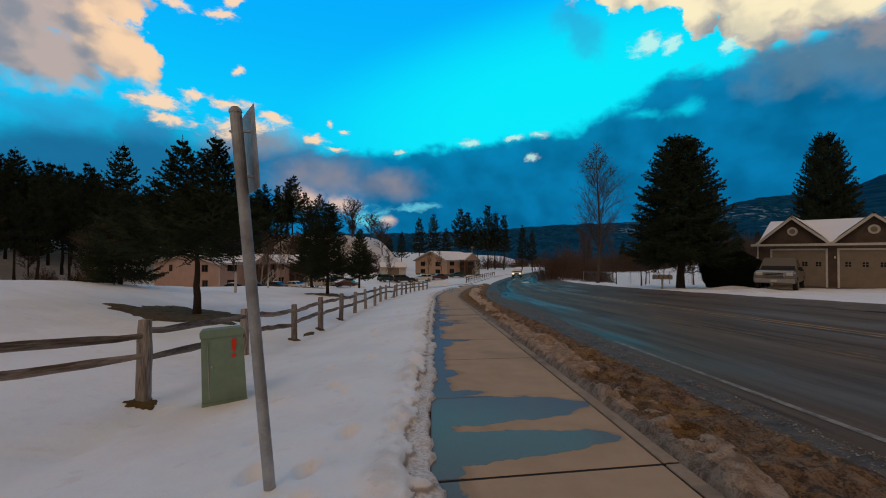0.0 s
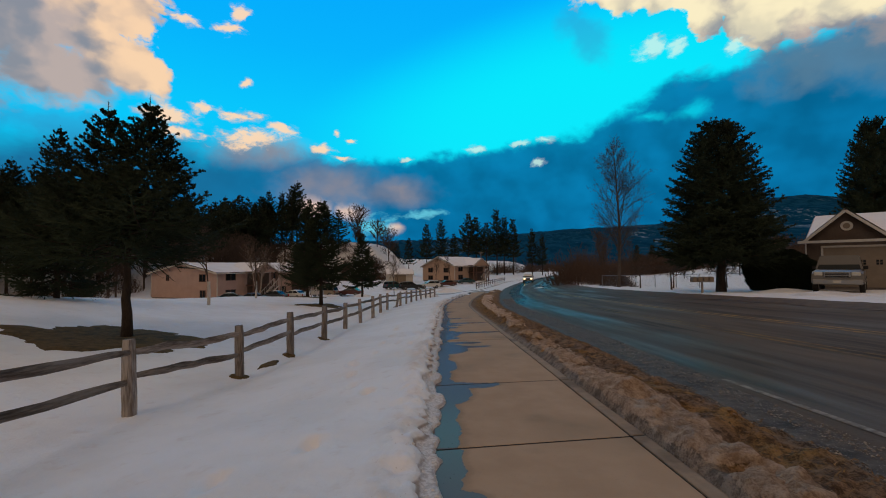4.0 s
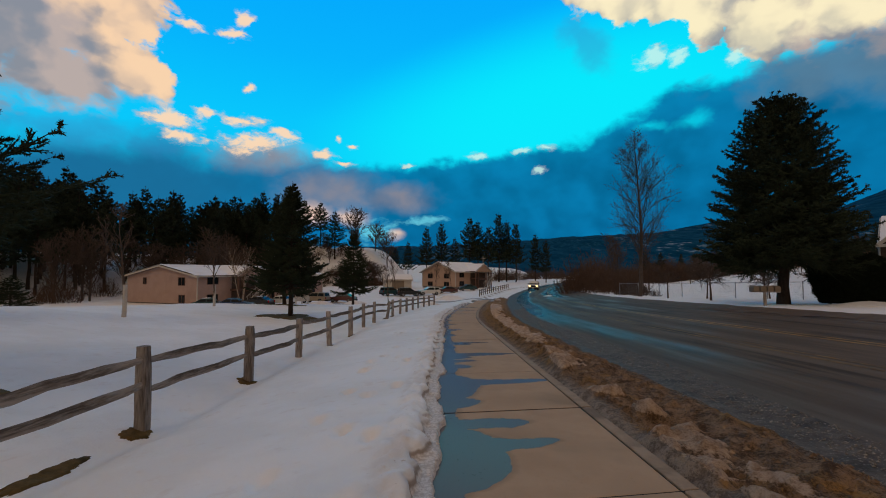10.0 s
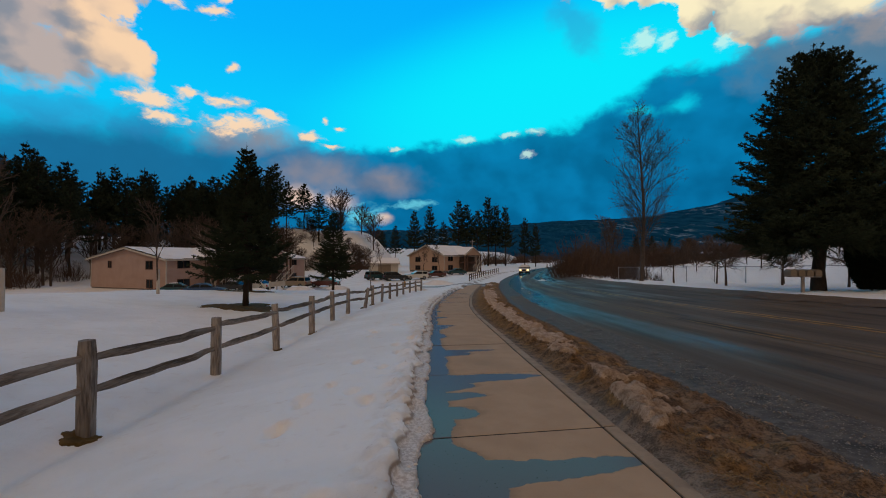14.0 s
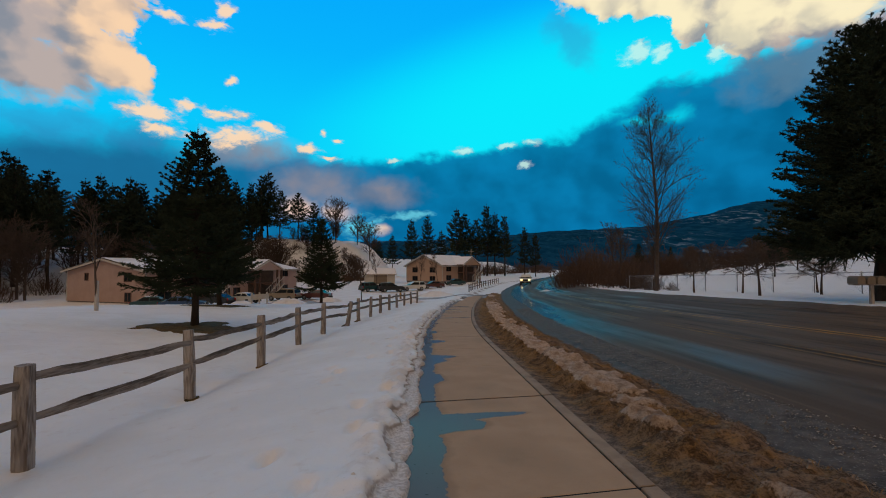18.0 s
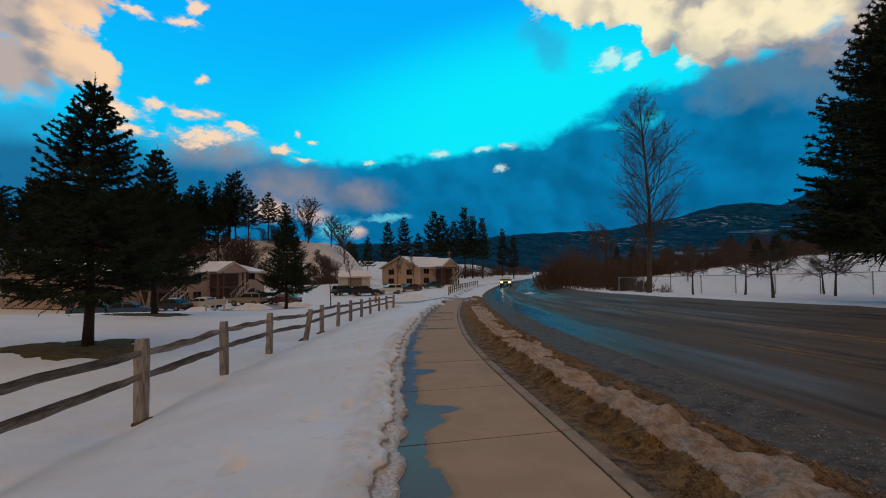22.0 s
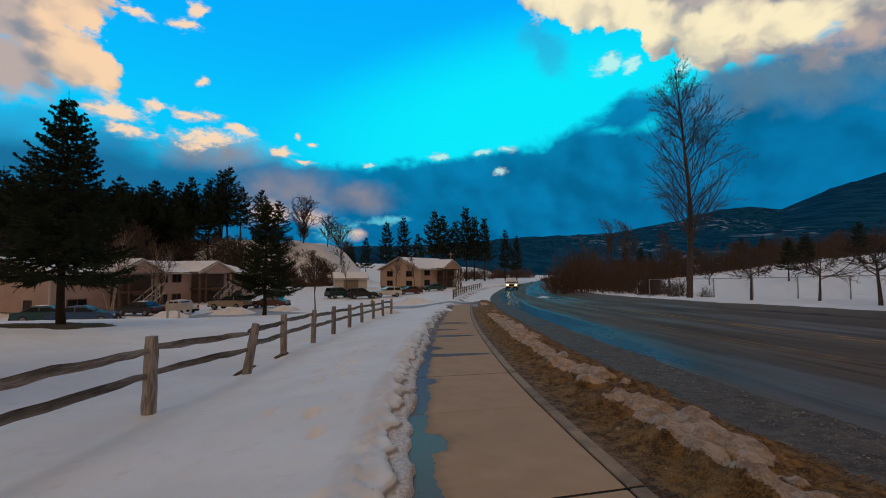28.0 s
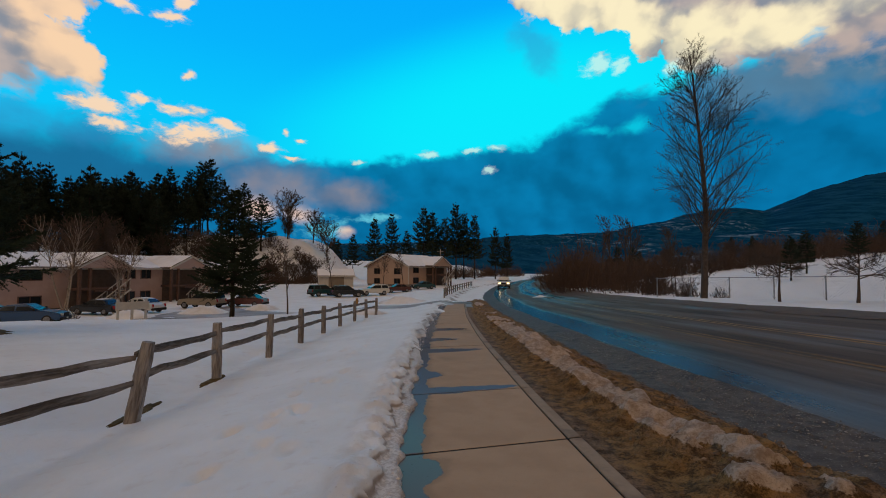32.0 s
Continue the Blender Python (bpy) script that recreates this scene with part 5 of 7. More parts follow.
def turf_patch(x, y, rx, ry, seed):
    """Bare ground melted free of snow, with an uneven rim."""
    g = Geo()
    k, rings = 90, 7
    verts, faces = [(x, y, float(ground(x, y, True)) + 0.02)], []
    for i in range(1, rings + 1):
        for j in range(k):
            a = 2 * math.pi * j / k
            w = (i / rings) * (1 + 1.0 * float(fractal(np.array(math.cos(a) * 3.4 + seed), np.array(math.sin(a) * 3.4), 5, seed)))
            px, py = x + rx * w * math.cos(a), y + ry * w * math.sin(a)
            verts.append((px, py, float(ground(px, py, True)) + min(0.03, 0.04 * rx) * (1 - (i / rings) ** 2) + (0.012 if i < rings else -0.02) + 0.012 * float(lattice(px * 9, py * 9, 3))))
    for j in range(k):
        faces.append((0, 1 + j, 1 + (j + 1) % k))
    for i in range(rings - 1):
        for j in range(k):
            a, b = 1 + i * k + j, 1 + i * k + (j + 1) % k
            faces.append((a, a + k, b + k, b))
    g.add(verts, faces)
    ob = new("turf_patch", g.mesh("turf_patch", TURF, True))
    tagged(ob, "bare brown turf melted free under a spruce", kind="structure")


turf_patch(-6.9, 12.6, 1.75, 1.5, 5)
turf_patch(-6.4, 26.3, 1.15, 1.3, 8)
turf_patch(-9.7, 34.8, 1.3, 1.3, 11)
turf_patch(-8.3, 48.3, 1.5, 1.3, 13)
for x, y, rx, ry, k in ((-3.25, 10.4, 0.22, 0.3, 2), (-3.26, 12.7, 0.2, 0.28, 4), (-3.24, 11.6, 0.12, 0.8, 6), (-3.2, 15.2, 0.25, 0.28, 7), (-3.1, 20.1, 0.14, 0.18, 9), (-3.0, 22.3, 0.16, 0.2, 10), (-2.95, 30.0, 0.12, 1.0, 12), (-2.8, 31.8, 0.16, 0.7, 14), (-3.36, 5.22, 0.3, 0.25, 15)):
    turf_patch(x, y, 0.6 * rx, 0.6 * ry, k)


# ---- fence along the lawn ----
def make_fence():
    fence = thing("split_rail_fence", "weathered grey split-rail fence standing in snow", "fence")
    spots = [(-4.4, 3.3), (-3.38, 5.27), (-3.42, 8.14), (-3.25, 10.4), (-3.26, 12.8), (-3.21, 15.28), (-3.18, 17.7), (-3.12, 20.1), (-3.02, 22.33), (-3.03, 24.7), (-3.02, 27.06), (-2.84, 29.58), (-2.78, 31.88), (-2.62, 34.2), (-2.43, 36.5), (-2.2, 38.8), (-1.95, 41.1), (-1.65, 43.4), (-1.3, 45.7), (-0.95, 48.0)]
    tops = [0.68, 0.66, 0.58, 0.52, 0.57, 0.58, 0.55, 0.58, 0.62, 0.64, 0.64, 0.60, 0.62, 0.62, 0.62, 0.6, 0.6, 0.6, 0.6, 0.6]
    rng = rand(5)
    heads = []
    for k, ((x, y), h) in enumerate(zip(spots, tops)):
        top = float(fall(y)) + h
        foot = level(x, y) - 0.30
        g = Geo()
        w = 0.062 + 0.008 * rng.random()
        tall = top - foot
        rings = []
        for i, t in enumerate(np.linspace(0, 1, 7)):
            o = 0.003 * rng.normal(size=(8, 2))
            shrink = 1 if i < 6 else 0.86
            c = [(1, 0.55), (0.55, 1), (-0.55, 1), (-1, 0.55), (-1, -0.55), (-0.55, -1), (0.55, -1), (1, -0.55)]
            rings.append([(w * shrink * a + o[j][0], w * shrink * b + o[j][1], tall * t - (0.0 if i < 6 else -0.004)) for j, (a, b) in enumerate(c)])
        verts = [p for r in rings for p in r]
        faces = [(i * 8 + j, i * 8 + (j + 1) % 8, (i + 1) * 8 + (j + 1) % 8, (i + 1) * 8 + j) for i in range(6) for j in range(8)]
        faces.append(tuple(range(48, 56)))
        g.add(verts, faces)
        lean = (0.0, 0.0)
        if k == 11:
            lean = (9.0, 9.0)
        part("post", g, OLD_WOOD, fence, m=pose(x, y, foot, lean[0] * -0.2 + 1.2 * rng.normal(), lean[1] + 1.0 * rng.normal(), rng.normal() * 6))
        heads.append((x + (0.06 if k == 11 else 0), y, top))
    for k, (a, b) in enumerate(zip(heads, heads[1:])):
        for drop in (0.155, 0.43):
            g = Geo()
            steps = 9
            verts, faces = [], []
            A, B = Vector(a) - Vector((0, 0, drop + 0.02 * rng.normal())), Vector(b) - Vector((0, 0, drop + 0.02 * rng.normal()))
            sag = 0.02 * rng.random()
            length = (B - A).length
            for i in range(steps):
                t = i / (steps - 1)
                thick = 0.62 + 0.38 * min(1, 5 * min(t, 1 - t))
                hz, hx = 0.050 * thick * (0.9 + 0.2 * rng.random()), 0.036 * thick * (0.9 + 0.2 * rng.random())
                cz = -sag * math.sin(math.pi * t) + 0.007 * rng.normal()
                cx = 0.008 * rng.normal()
                for px, pz in ((-1, -0.5), (-0.3, -1), (0.7, -0.8), (1, 0.3), (0.4, 1), (-0.7, 0.8)):
                    verts.append((cx + hx * px, t * length, cz + hz * pz))
            for i in range(steps - 1):
                for j in range(6):
                    p, q = i * 6 + j, i * 6 + (j + 1) % 6
                    faces.append((p, q, q + 6, p + 6))
            faces += [tuple(range(6))[::-1], tuple(range((steps - 1) * 6, steps * 6))]
            g.add(verts, faces)
            m = Matrix.Translation(A) @ (B - A).to_track_quat("Y", "Z").to_matrix().to_4x4()
            part("rail", g, RAIL_WOOD, fence, m=m)


make_fence()


def far_fence():
    fence = thing("rail_fence", "pale low rail fence beyond the driveway", "fence")
    pts = [(float(slab_right(y)) - 1.9, y) for y in np.arange(63, 100, 2.6)]
    for x, y in pts:
        part("post", Geo().box((-0.06, -0.06, -0.2), (0.06, 0.06, 0.85), 0.01), RAIL_WOOD, fence, m=pose(x, y, level(x, y)))
    for (x0, y0), (x1, y1) in zip(pts, pts[1:]):
        for h in (0.4, 0.72):
            part("rail", Geo().tube([(x0, y0, level(x0, y0) + h), (x1, y1, level(x1, y1) + h)], [0.045, 0.045], 6), RAIL_WOOD, fence)


far_fence()


# ---- sign post and utility box ----
def make_sign():
    foot, head = Vector((-0.848, 2.44, -0.35)), Vector((-1.072, 2.38, 1.97))
    sign = thing("sign_post", "leaning galvanised steel street sign pole seen edge-on", "sign post")
    way = (head - foot).normalized()
    pole = part("pole", Geo().tube([foot, foot + way * 1.3, head], [0.031, 0.030, 0.030], 14), STEEL, sign, smooth=False)
    part("cap", Geo().tube([head, head + way * 0.012, head + way * 0.03], [0.034, 0.034, 0.020], 14), STEEL, sign)
    flat = Vector((-0.56, 0.83, 0)).normalized()
    turn = Matrix((flat, way.cross(flat).normalized(), way)).transposed().to_4x4()
    part("sign_plate", Geo().box((-0.15, -0.003, -0.215), (0.15, 0.003, 0.215), 0.002), STEEL, sign, "bare metal back of a street sign", m=Matrix.Translation(head - way * 0.20 + Vector((0.048, 0.03, 0))) @ turn)
    for d in (0.10, 0.34):
        part("bolt", Geo().tube([head - way * d + Vector((-0.04, 0, 0)), head - way * d + Vector((0.07, 0, 0))], [0.007, 0.007], 8), STEEL, sign)


make_sign()


def make_box():
    x, y, turn = -2.36, 5.1, 26.0
    z = level(x, y) - 0.04
    box = thing("utility_box", "faded green metal utility pedestal leaning in the snow", "utility box", m=pose(x, y, z, 0.5, -3.0, turn) @ Matrix.Diagonal((1.12, 1.12, 1.13, 1)))
    part("skirt", Geo().box((-0.20, -0.20, -0.12), (0.20, 0.20, 0.07), 0.012), GREEN, box)
    body = Geo()
    lower, upper = 0.195, 0.182
    ring = [(-1, -1), (1, -1), (1, 1), (-1, 1)]
    body.add([(a * lower, b * lower, 0.07) for a, b in ring] + [(a * upper, b * upper, 0.69) for a, b in ring], [(0, 1, 5, 4), (1, 2, 6, 5), (2, 3, 7, 6), (3, 0, 4, 7), (4, 5, 6, 7)])
    part("body", body, GREEN, box)
    lid = Geo().prism([(-0.192, 0.675), (0.192, 0.675), (0.192, 0.725), (0.17, 0.745), (-0.17, 0.745), (-0.192, 0.725)], -0.192, 0.192)
    lid.v = [(a, b, c + (0.035 * (0.5 - b / 0.384) if c > 0.7 else 0.0) - (0.03 if c > 0.7 else 0.0)) for a, b, c in lid.v]
    part("lid", lid, GREEN, box)
    part("door_seam", Geo().box((-0.135, -0.199, 0.10), (-0.128, -0.183, 0.64), 0.002), STEEL, box, "dark vertical door seam")
    part("latch", Geo().tube([(-0.10, -0.186, 0.40), (-0.10, -0.205, 0.40)], [0.016, 0.012], 10), STEEL, box)
    part("hinge", Geo().tube([(0.16, -0.190, 0.52), (0.16, -0.190, 0.58)], [0.008, 0.008], 8), GREEN, box)
    mark = Geo().prism([(0.085, 0.525), (0.105, 0.52), (0.122, 0.60), (0.118, 0.645), (0.09, 0.65), (0.076, 0.62)], -0.192, -0.180)
    mark.prism([(0.075, 0.475), (0.10, 0.468), (0.118, 0.485), (0.108, 0.503), (0.082, 0.500)], -0.194, -0.180)
    part("red_marking", mark, RED, box, "smeared red spray-paint mark")


make_box()

# ---- houses ----
SIDING = surface("tan_lap_siding", [(0.40, 0.275, 0.235), (0.44, 0.31, 0.262), (0.36, 0.25, 0.215)], 1.0, 0.8, 0.1)
SIDING_Y = surface("yellow_tan_siding", [(0.40, 0.275, 0.205), (0.44, 0.305, 0.23)], 1.0, 0.8, 0.1)
SIDING_B = surface("brown_lap_siding", [(0.075, 0.052, 0.040), (0.10, 0.072, 0.054)], 1.5, 0.8, 0.2)
STAIR_SHADE = surface("stairwell_shade_siding", [(0.10, 0.07, 0.055), (0.13, 0.095, 0.075)], 2, 0.85, 0.1)
TRIM = surface("pale_trim_paint", [(0.52, 0.475, 0.42), (0.45, 0.41, 0.36)], 3, 0.6, 0.1)
BROWN = surface("brown_painted_wood", [(0.10, 0.055, 0.04), (0.13, 0.075, 0.055)], 4, 0.7, 0.2)
FOOT = surface("concrete_foundation", [(0.13, 0.11, 0.10), (0.18, 0.155, 0.14)], 3, 0.9, 0.3)
ROOFSNOW = surface("roof_snow", [(0.80, 0.79, 0.80), (0.84, 0.83, 0.84), (0.70, 0.66, 0.64)], 0.6, 0.8, 0.4, 5.0)
SHINGLE = surface("brown_shingle_edge", [(0.09, 0.065, 0.05), (0.13, 0.10, 0.08)], 6, 0.9, 0.5)
GLASS = glossy("dark_window_glass", (0.012, 0.016, 0.019), 0.06)
GLASS.node_tree.nodes["Principled BSDF"].inputs["Specular IOR Level"].default_value = 0.2
DOORP = surface("cream_garage_panel", [(0.185, 0.145, 0.108), (0.215, 0.168, 0.125)], 2, 0.6, 0.05)


def boards(cut, z0, z1, thick=0.02, step=0.18):
    """Overlapping boards as one stepped skin; cut(z) gives the wall's ends at that height."""
    g, rows, z = Geo(), [], z0
    while z < z1 - 0.01:
        top = min(z + step, z1)
        rows += [(z, -thick), (top, -0.006)]
        z = top
    verts = []
    for z, y in rows:
        a, b = cut(z)
        verts += [(a, y, z), (b, y, z)]
    n = len(rows)
    faces = [(2 * i, 2 * i + 1, 2 * i + 3, 2 * i + 2) for i in range(n - 1)]
    k = len(verts)
    verts += [(cut(z0)[0], 0.1, z0), (cut(z0)[1], 0.1, z0), (cut(z1)[1], 0.1, z1), (cut(z1)[0], 0.1, z1)]
    faces += [(k, k + 3, k + 2, k + 1), (0, k, k + 1, 1), (2 * n - 2, 2 * n - 1, k + 2, k + 3)]
    return g.add(verts, faces)


def siding_rows(a, b, z0, z1, thick=0.02):
    return boards(lambda z: (a, b), z0, z1, thick)


def gable_rows(xm, half, z0, eave, ridge):
    def cut(z):
        w = half if z <= eave else half * max((ridge - z) / (ridge - eave), 0.005)
        return xm - w, xm + w

    return boards(cut, z0, ridge - 0.02)


def window(parent, x, z, w, h, y=0.0, name="window", facing=None, mullion=True):
    """A framed window in the plane y, looking towards -y."""
    m = pose(x, y, z) if facing is None else facing @ pose(x, y, z)
    g = Geo()
    t = 0.07
    for a, b in (((0, -0.05, 0), (w, 0.02, t)), ((0, -0.05, h - t), (w, 0.02, h)), ((0, -0.05, t), (t, 0.02, h - t)), ((w - t, -0.05, t), (w, 0.02, h - t))):
        g.box(a, b, 0.008)
    if mullion:
        g.box((w / 2 - 0.03, -0.045, t), (w / 2 + 0.03, 0.02, h - t), 0.006)
    frame_ob = part(name, g, BROWN, parent, m=m)
    part("pane", Geo().box((t, -0.02, t), (w - t, 0.0, h - t), 0.002), GLASS, frame_ob)


def gable_roof(parent, x0, x1, y0, y1, eave, ridge, over=0.45, thick=0.14):
    """Snow-covered roof with its ridge along x."""
    ym = (y0 + y1) / 2
    k = (ridge - eave) / (ym - y0)
    lo = eave - k * over
    for sgn, ya, yb in ((-1, y0 - over, ym), (1, y1 + over, ym)):
        g = Geo().add([(x0 - over, ya, lo), (x1 + over, ya, lo), (x1 + over, yb, ridge), (x0 - over, yb, ridge), (x0 - over, ya, lo - thick), (x1 + over, ya, lo - thick), (x1 + over, yb, ridge - thick), (x0 - over, yb, ridge - thick)], [(0, 1, 2, 3), (4, 7, 6, 5), (0, 4, 5, 1), (1, 5, 6, 2), (3, 2, 6, 7), (0, 3, 7, 4)])
        roof = part("roof", g, SHINGLE, parent)
        nx, ny = max(int((x1 - x0) / 0.4), 8), 12
        gx, gt = np.meshgrid(np.linspace(x0 - over + 0.05, x1 + over - 0.05, nx), np.linspace(0, 1, ny), indexing="ij")
        gx = gx + 0.0
        rag = 0.03 + 0.10 * (fractal(gx * 0.9, gx * 0 + sgn, 4, 17) + 0.25)
        gt2 = rag + (1 - rag) * gt
        gy = ya + (yb - ya) * gt2
        gz = lo + (ridge - lo) * gt2 + 0.015 + 0.09 * ease(gt, 0, 0.12) + 0.03 * fractal(gx * 1.2, gy * 1.2, 3, 4)
        gz[:, 0] = lo + (ridge - lo) * gt2[:, 0] + 0.006
        part("roof_snow", Geo().sheet(gx, gy, gz), ROOFSNOW, roof, "settled snow on the roof", smooth=True)
    for xe in (x0 - over, x1 + over):
        for ya in (y0 - over, y1 + over):
            a, b = Vector((xe, ya, lo - 0.1)), Vector((xe, ym, ridge - 0.1))
            d = (b - a)
            part("barge_board", Geo().box((-0.03, 0, -0.10), (0.03, d.length, 0.10), 0.01), TRIM, parent, m=Matrix.Translation(a) @ d.to_track_quat("Y", "Z").to_matrix().to_4x4())
    for ya in (y0 - over - 0.03, y1 + over + 0.03):
        part("gutter", Geo().box((x0 - over, ya - 0.05, lo - 0.14), (x1 + over, ya + 0.05, lo - 0.01), 0.02), TRIM, parent)


def house_body(parent, x0, x1, y0, y1, eave, ridge, material, foot=0.35):
    """Outer walls with gables at both ends, each wall a part with its boards."""
    ym = (y0 + y1) / 2
    for m in (pose(0, y0, 0), pose(x0 + x1, y1, 0, 0, 0, 180)):
        part("wall", siding_rows(x0, x1, foot, eave, 0.02), material, parent, m=m)
    for x, turn in ((x0, -90), (x1, 90)):
        g = gable_rows(0, (y1 - y0) / 2, foot, eave, ridge)
        part("gable_wall", g, material, parent, m=pose(x, ym, 0, 0, 0, turn))
    part("foundation", Geo().box((x0 + 0.03, y0 + 0.03, -1.2), (x1 - 0.03, y1 - 0.03, foot), 0.01), FOOT, parent)
    for x in (x0, x1):
        for y in (y0, y1):
            part("corner_board", Geo().box((x - 0.06, y - 0.06, foot), (x + 0.06, y + 0.06, eave - 0.02), 0.01), TRIM, parent)


def entry_porch(parent, x0, x1, front, eave, peak, material):
    """A gabled stair porch: roof, posts, a flat panel coloured as the stairwell's shade, two flights of steps with
    rails.
    """
    xm = (x0 + x1) / 2
    # flat sheet on the wall; the stairwell's shade is put into its dark colour
    part("stairwell_shade", Geo().box((x0 + 0.5, -0.06, 0.1), (x1 - 0.5, -0.03, eave - 0.1), 0.01), STAIR_SHADE, parent)
    g = Geo()
    for sx, xa in ((-1, x0), (1, x1)):
        g.add([(xa, front, eave), (xm, front, peak), (xm, 4.0, peak), (xa, 4.0, eave), (xa, front, eave - 0.14), (xm, front, peak - 0.14), (xm, 4.0, peak - 0.14), (xa, 4.0, eave - 0.14)], [(0, 1, 2, 3), (4, 7, 6, 5), (0, 4, 5, 1), (0, 3, 7, 4)])
    roof = part("porch_roof", g, SHINGLE, parent)
    for xa in (x0, x1):
        gx, gt = np.meshgrid(np.linspace(front + 0.05, 3.9, 14), np.linspace(0.06, 1, 9), indexing="ij")
        x = xa + (xm - xa) * gt
        z = eave + (peak - eave) * gt + 0.02 + 0.07 * ease(gt, 0.06, 0.2) + 0.03 * fractal(x * 1.3, gx * 1.3, 3, 6)
        part("porch_snow", Geo().sheet(x, gx, z), ROOFSNOW, roof, "settled snow on the porch roof", smooth=True)
        a, b = Vector((xa, front - 0.02, eave - 0.08)), Vector((xm, front - 0.02, peak - 0.08))
        part("barge_board", Geo().box((-0.04, 0, -0.09), (0.04, (b - a).length, 0.09), 0.01), TRIM, parent, m=Matrix.Translation(a) @ (b - a).to_track_quat("Y", "Z").to_matrix().to_4x4())
    part("porch_gable", Geo().add([(x0 + 0.3, front + 0.1, eave - 0.05), (x1 - 0.3, front + 0.1, eave - 0.05), (xm, front + 0.1, peak - 0.16), (x0 + 0.3, front + 0.2, eave - 0.05), (x1 - 0.3, front + 0.2, eave - 0.05), (xm, front + 0.2, peak - 0.16)], [(0, 1, 2), (3, 5, 4), (0, 3, 4, 1), (1, 4, 5, 2), (2, 5, 3, 0)]), material, parent)
    for x in (x0 + 0.35, x0 + 1.2, x1 - 1.2, x1 - 0.35):
        part("porch_post", Geo().box((x - 0.11, front + 0.05, -0.3), (x + 0.11, front + 0.27, eave - 0.05), 0.02), BROWN, parent)
    part("porch_floor", Geo().box((x0 + 0.3, front + 0.1, 1.75), (x1 - 0.3, -0.03, 1.95), 0.02), BROWN, parent)
    stair = part("stair", Geo().box((xm - 1.0, front - 0.05, 1.6), (xm + 1.0, front + 0.1, 1.75), 0.01), BROWN, parent)
    for k in range(9):
        part("tread", Geo().box((x1 - 1.0 - 0.28 * k - 0.3, front - 0.9, 1.72 - 0.2 * k), (x1 - 1.0 - 0.28 * k, front + 0.05, 1.78 - 0.2 * k), 0.01), FOOT, stair)
    for yy in (front - 0.9, front + 0.02):
        part("handrail", Geo().tube([(x1 - 1.0, yy, 2.75), (x1 - 3.6, yy, 0.85)], [0.045, 0.045], 6), TRIM, stair)
        part("stringer", Geo().tube([(x1 - 1.0, yy, 1.75), (x1 - 3.6, yy, -0.1)], [0.08, 0.08], 6), TRIM, stair)
        for k in range(6):
            part("baluster", Geo().tube([(x1 - 1.1 - 0.45 * k, yy, 1.68 - 0.325 * k), (x1 - 1.1 - 0.45 * k, yy, 2.68 - 0.33 * k)], [0.025, 0.025], 5), TRIM, stair)


def apartments():
    base = -3.35
    house = thing("apartment_house", "tan two-storey apartment house with snow-covered roof", "house", m=pose(-29.6, 60.0, base, 0, 0, 68.8))
    x0, x1, deep, eave, ridge = 1.0, 25.0, 12.2, 3.75, 5.0
    house_body(house, x0, x1, 0, deep, eave, ridge, SIDING)
    gable_roof(house, x0, x1, 0, deep, eave, ridge)
    entry_porch(house, 5.5, 10.6, -1.5, 3.7, 5.0, SIDING)
    entry_porch(house, 14.6, 20.4, -1.5, 3.7, 5.0, SIDING)
    for s in (2.3, 10.9, 12.6, 21.4):
        w = 1.65 if s in (2.3, 21.4) else 1.15
        for z in (2.62, 0.45):
            window(house, s, z, w, 0.98, -0.02)
    side = pose(x0, deep / 2, 0, 0, 0, -90)
    for s, z, w in ((-2.9 - 1.2, 2.5, 1.15), (2.6, 2.6, 0.6), (-4.1, 0.4, 1.0)):
        window(house, -s - w, z, w, 1.0 if w > 0.8 else 0.85, -0.02, facing=side)


apartments()


def far_house():
    house = thing("apartment_house", "yellow-tan apartment house with snowy roof beyond the lot", "house", m=pose(2.2, 96.2, -2.35, 0, 0, 52.3))
    house_body(house, 0, 11.6, 0, 8.6, 3.35, 5.2, SIDING_Y, 0.3)
    gable_roof(house, 0, 11.6, 0, 8.6, 3.35, 5.2)
    entry_porch(house, 4.6, 11.2, -1.6, 3.3, 4.9, SIDING_Y)
    for z in (2.1, 0.4):
        window(house, 1.2, z, 1.6, 1.0, -0.02)
    side = pose(0, 4.3, 0, 0, 0, -90)
    for s in (-2.8, 1.4):
        window(house, s, 1.9, 1.3, 1.0, -0.02, facing=side)
        window(house, s, 0.35, 1.3, 0.9, -0.02, facing=side)


far_house()


def shed():
    s = thing("shed", "small pale shed with a snow-covered roof", "shed", m=pose(-9.2, 97.0, level(-9.2, 97.0) - 0.1, 0, 0, 12))
    house_body(s, -2.6, 2.6, 0, 4.0, 2.0, 2.9, TRIM, 0.1)
    gable_roof(s, -2.6, 2.6, 0, 4.0, 2.0, 2.9, 0.3)
    part("door", Geo().box((-1.2, -0.06, 0.1), (1.2, -0.02, 1.85), 0.02), DOORP, s)


shed()


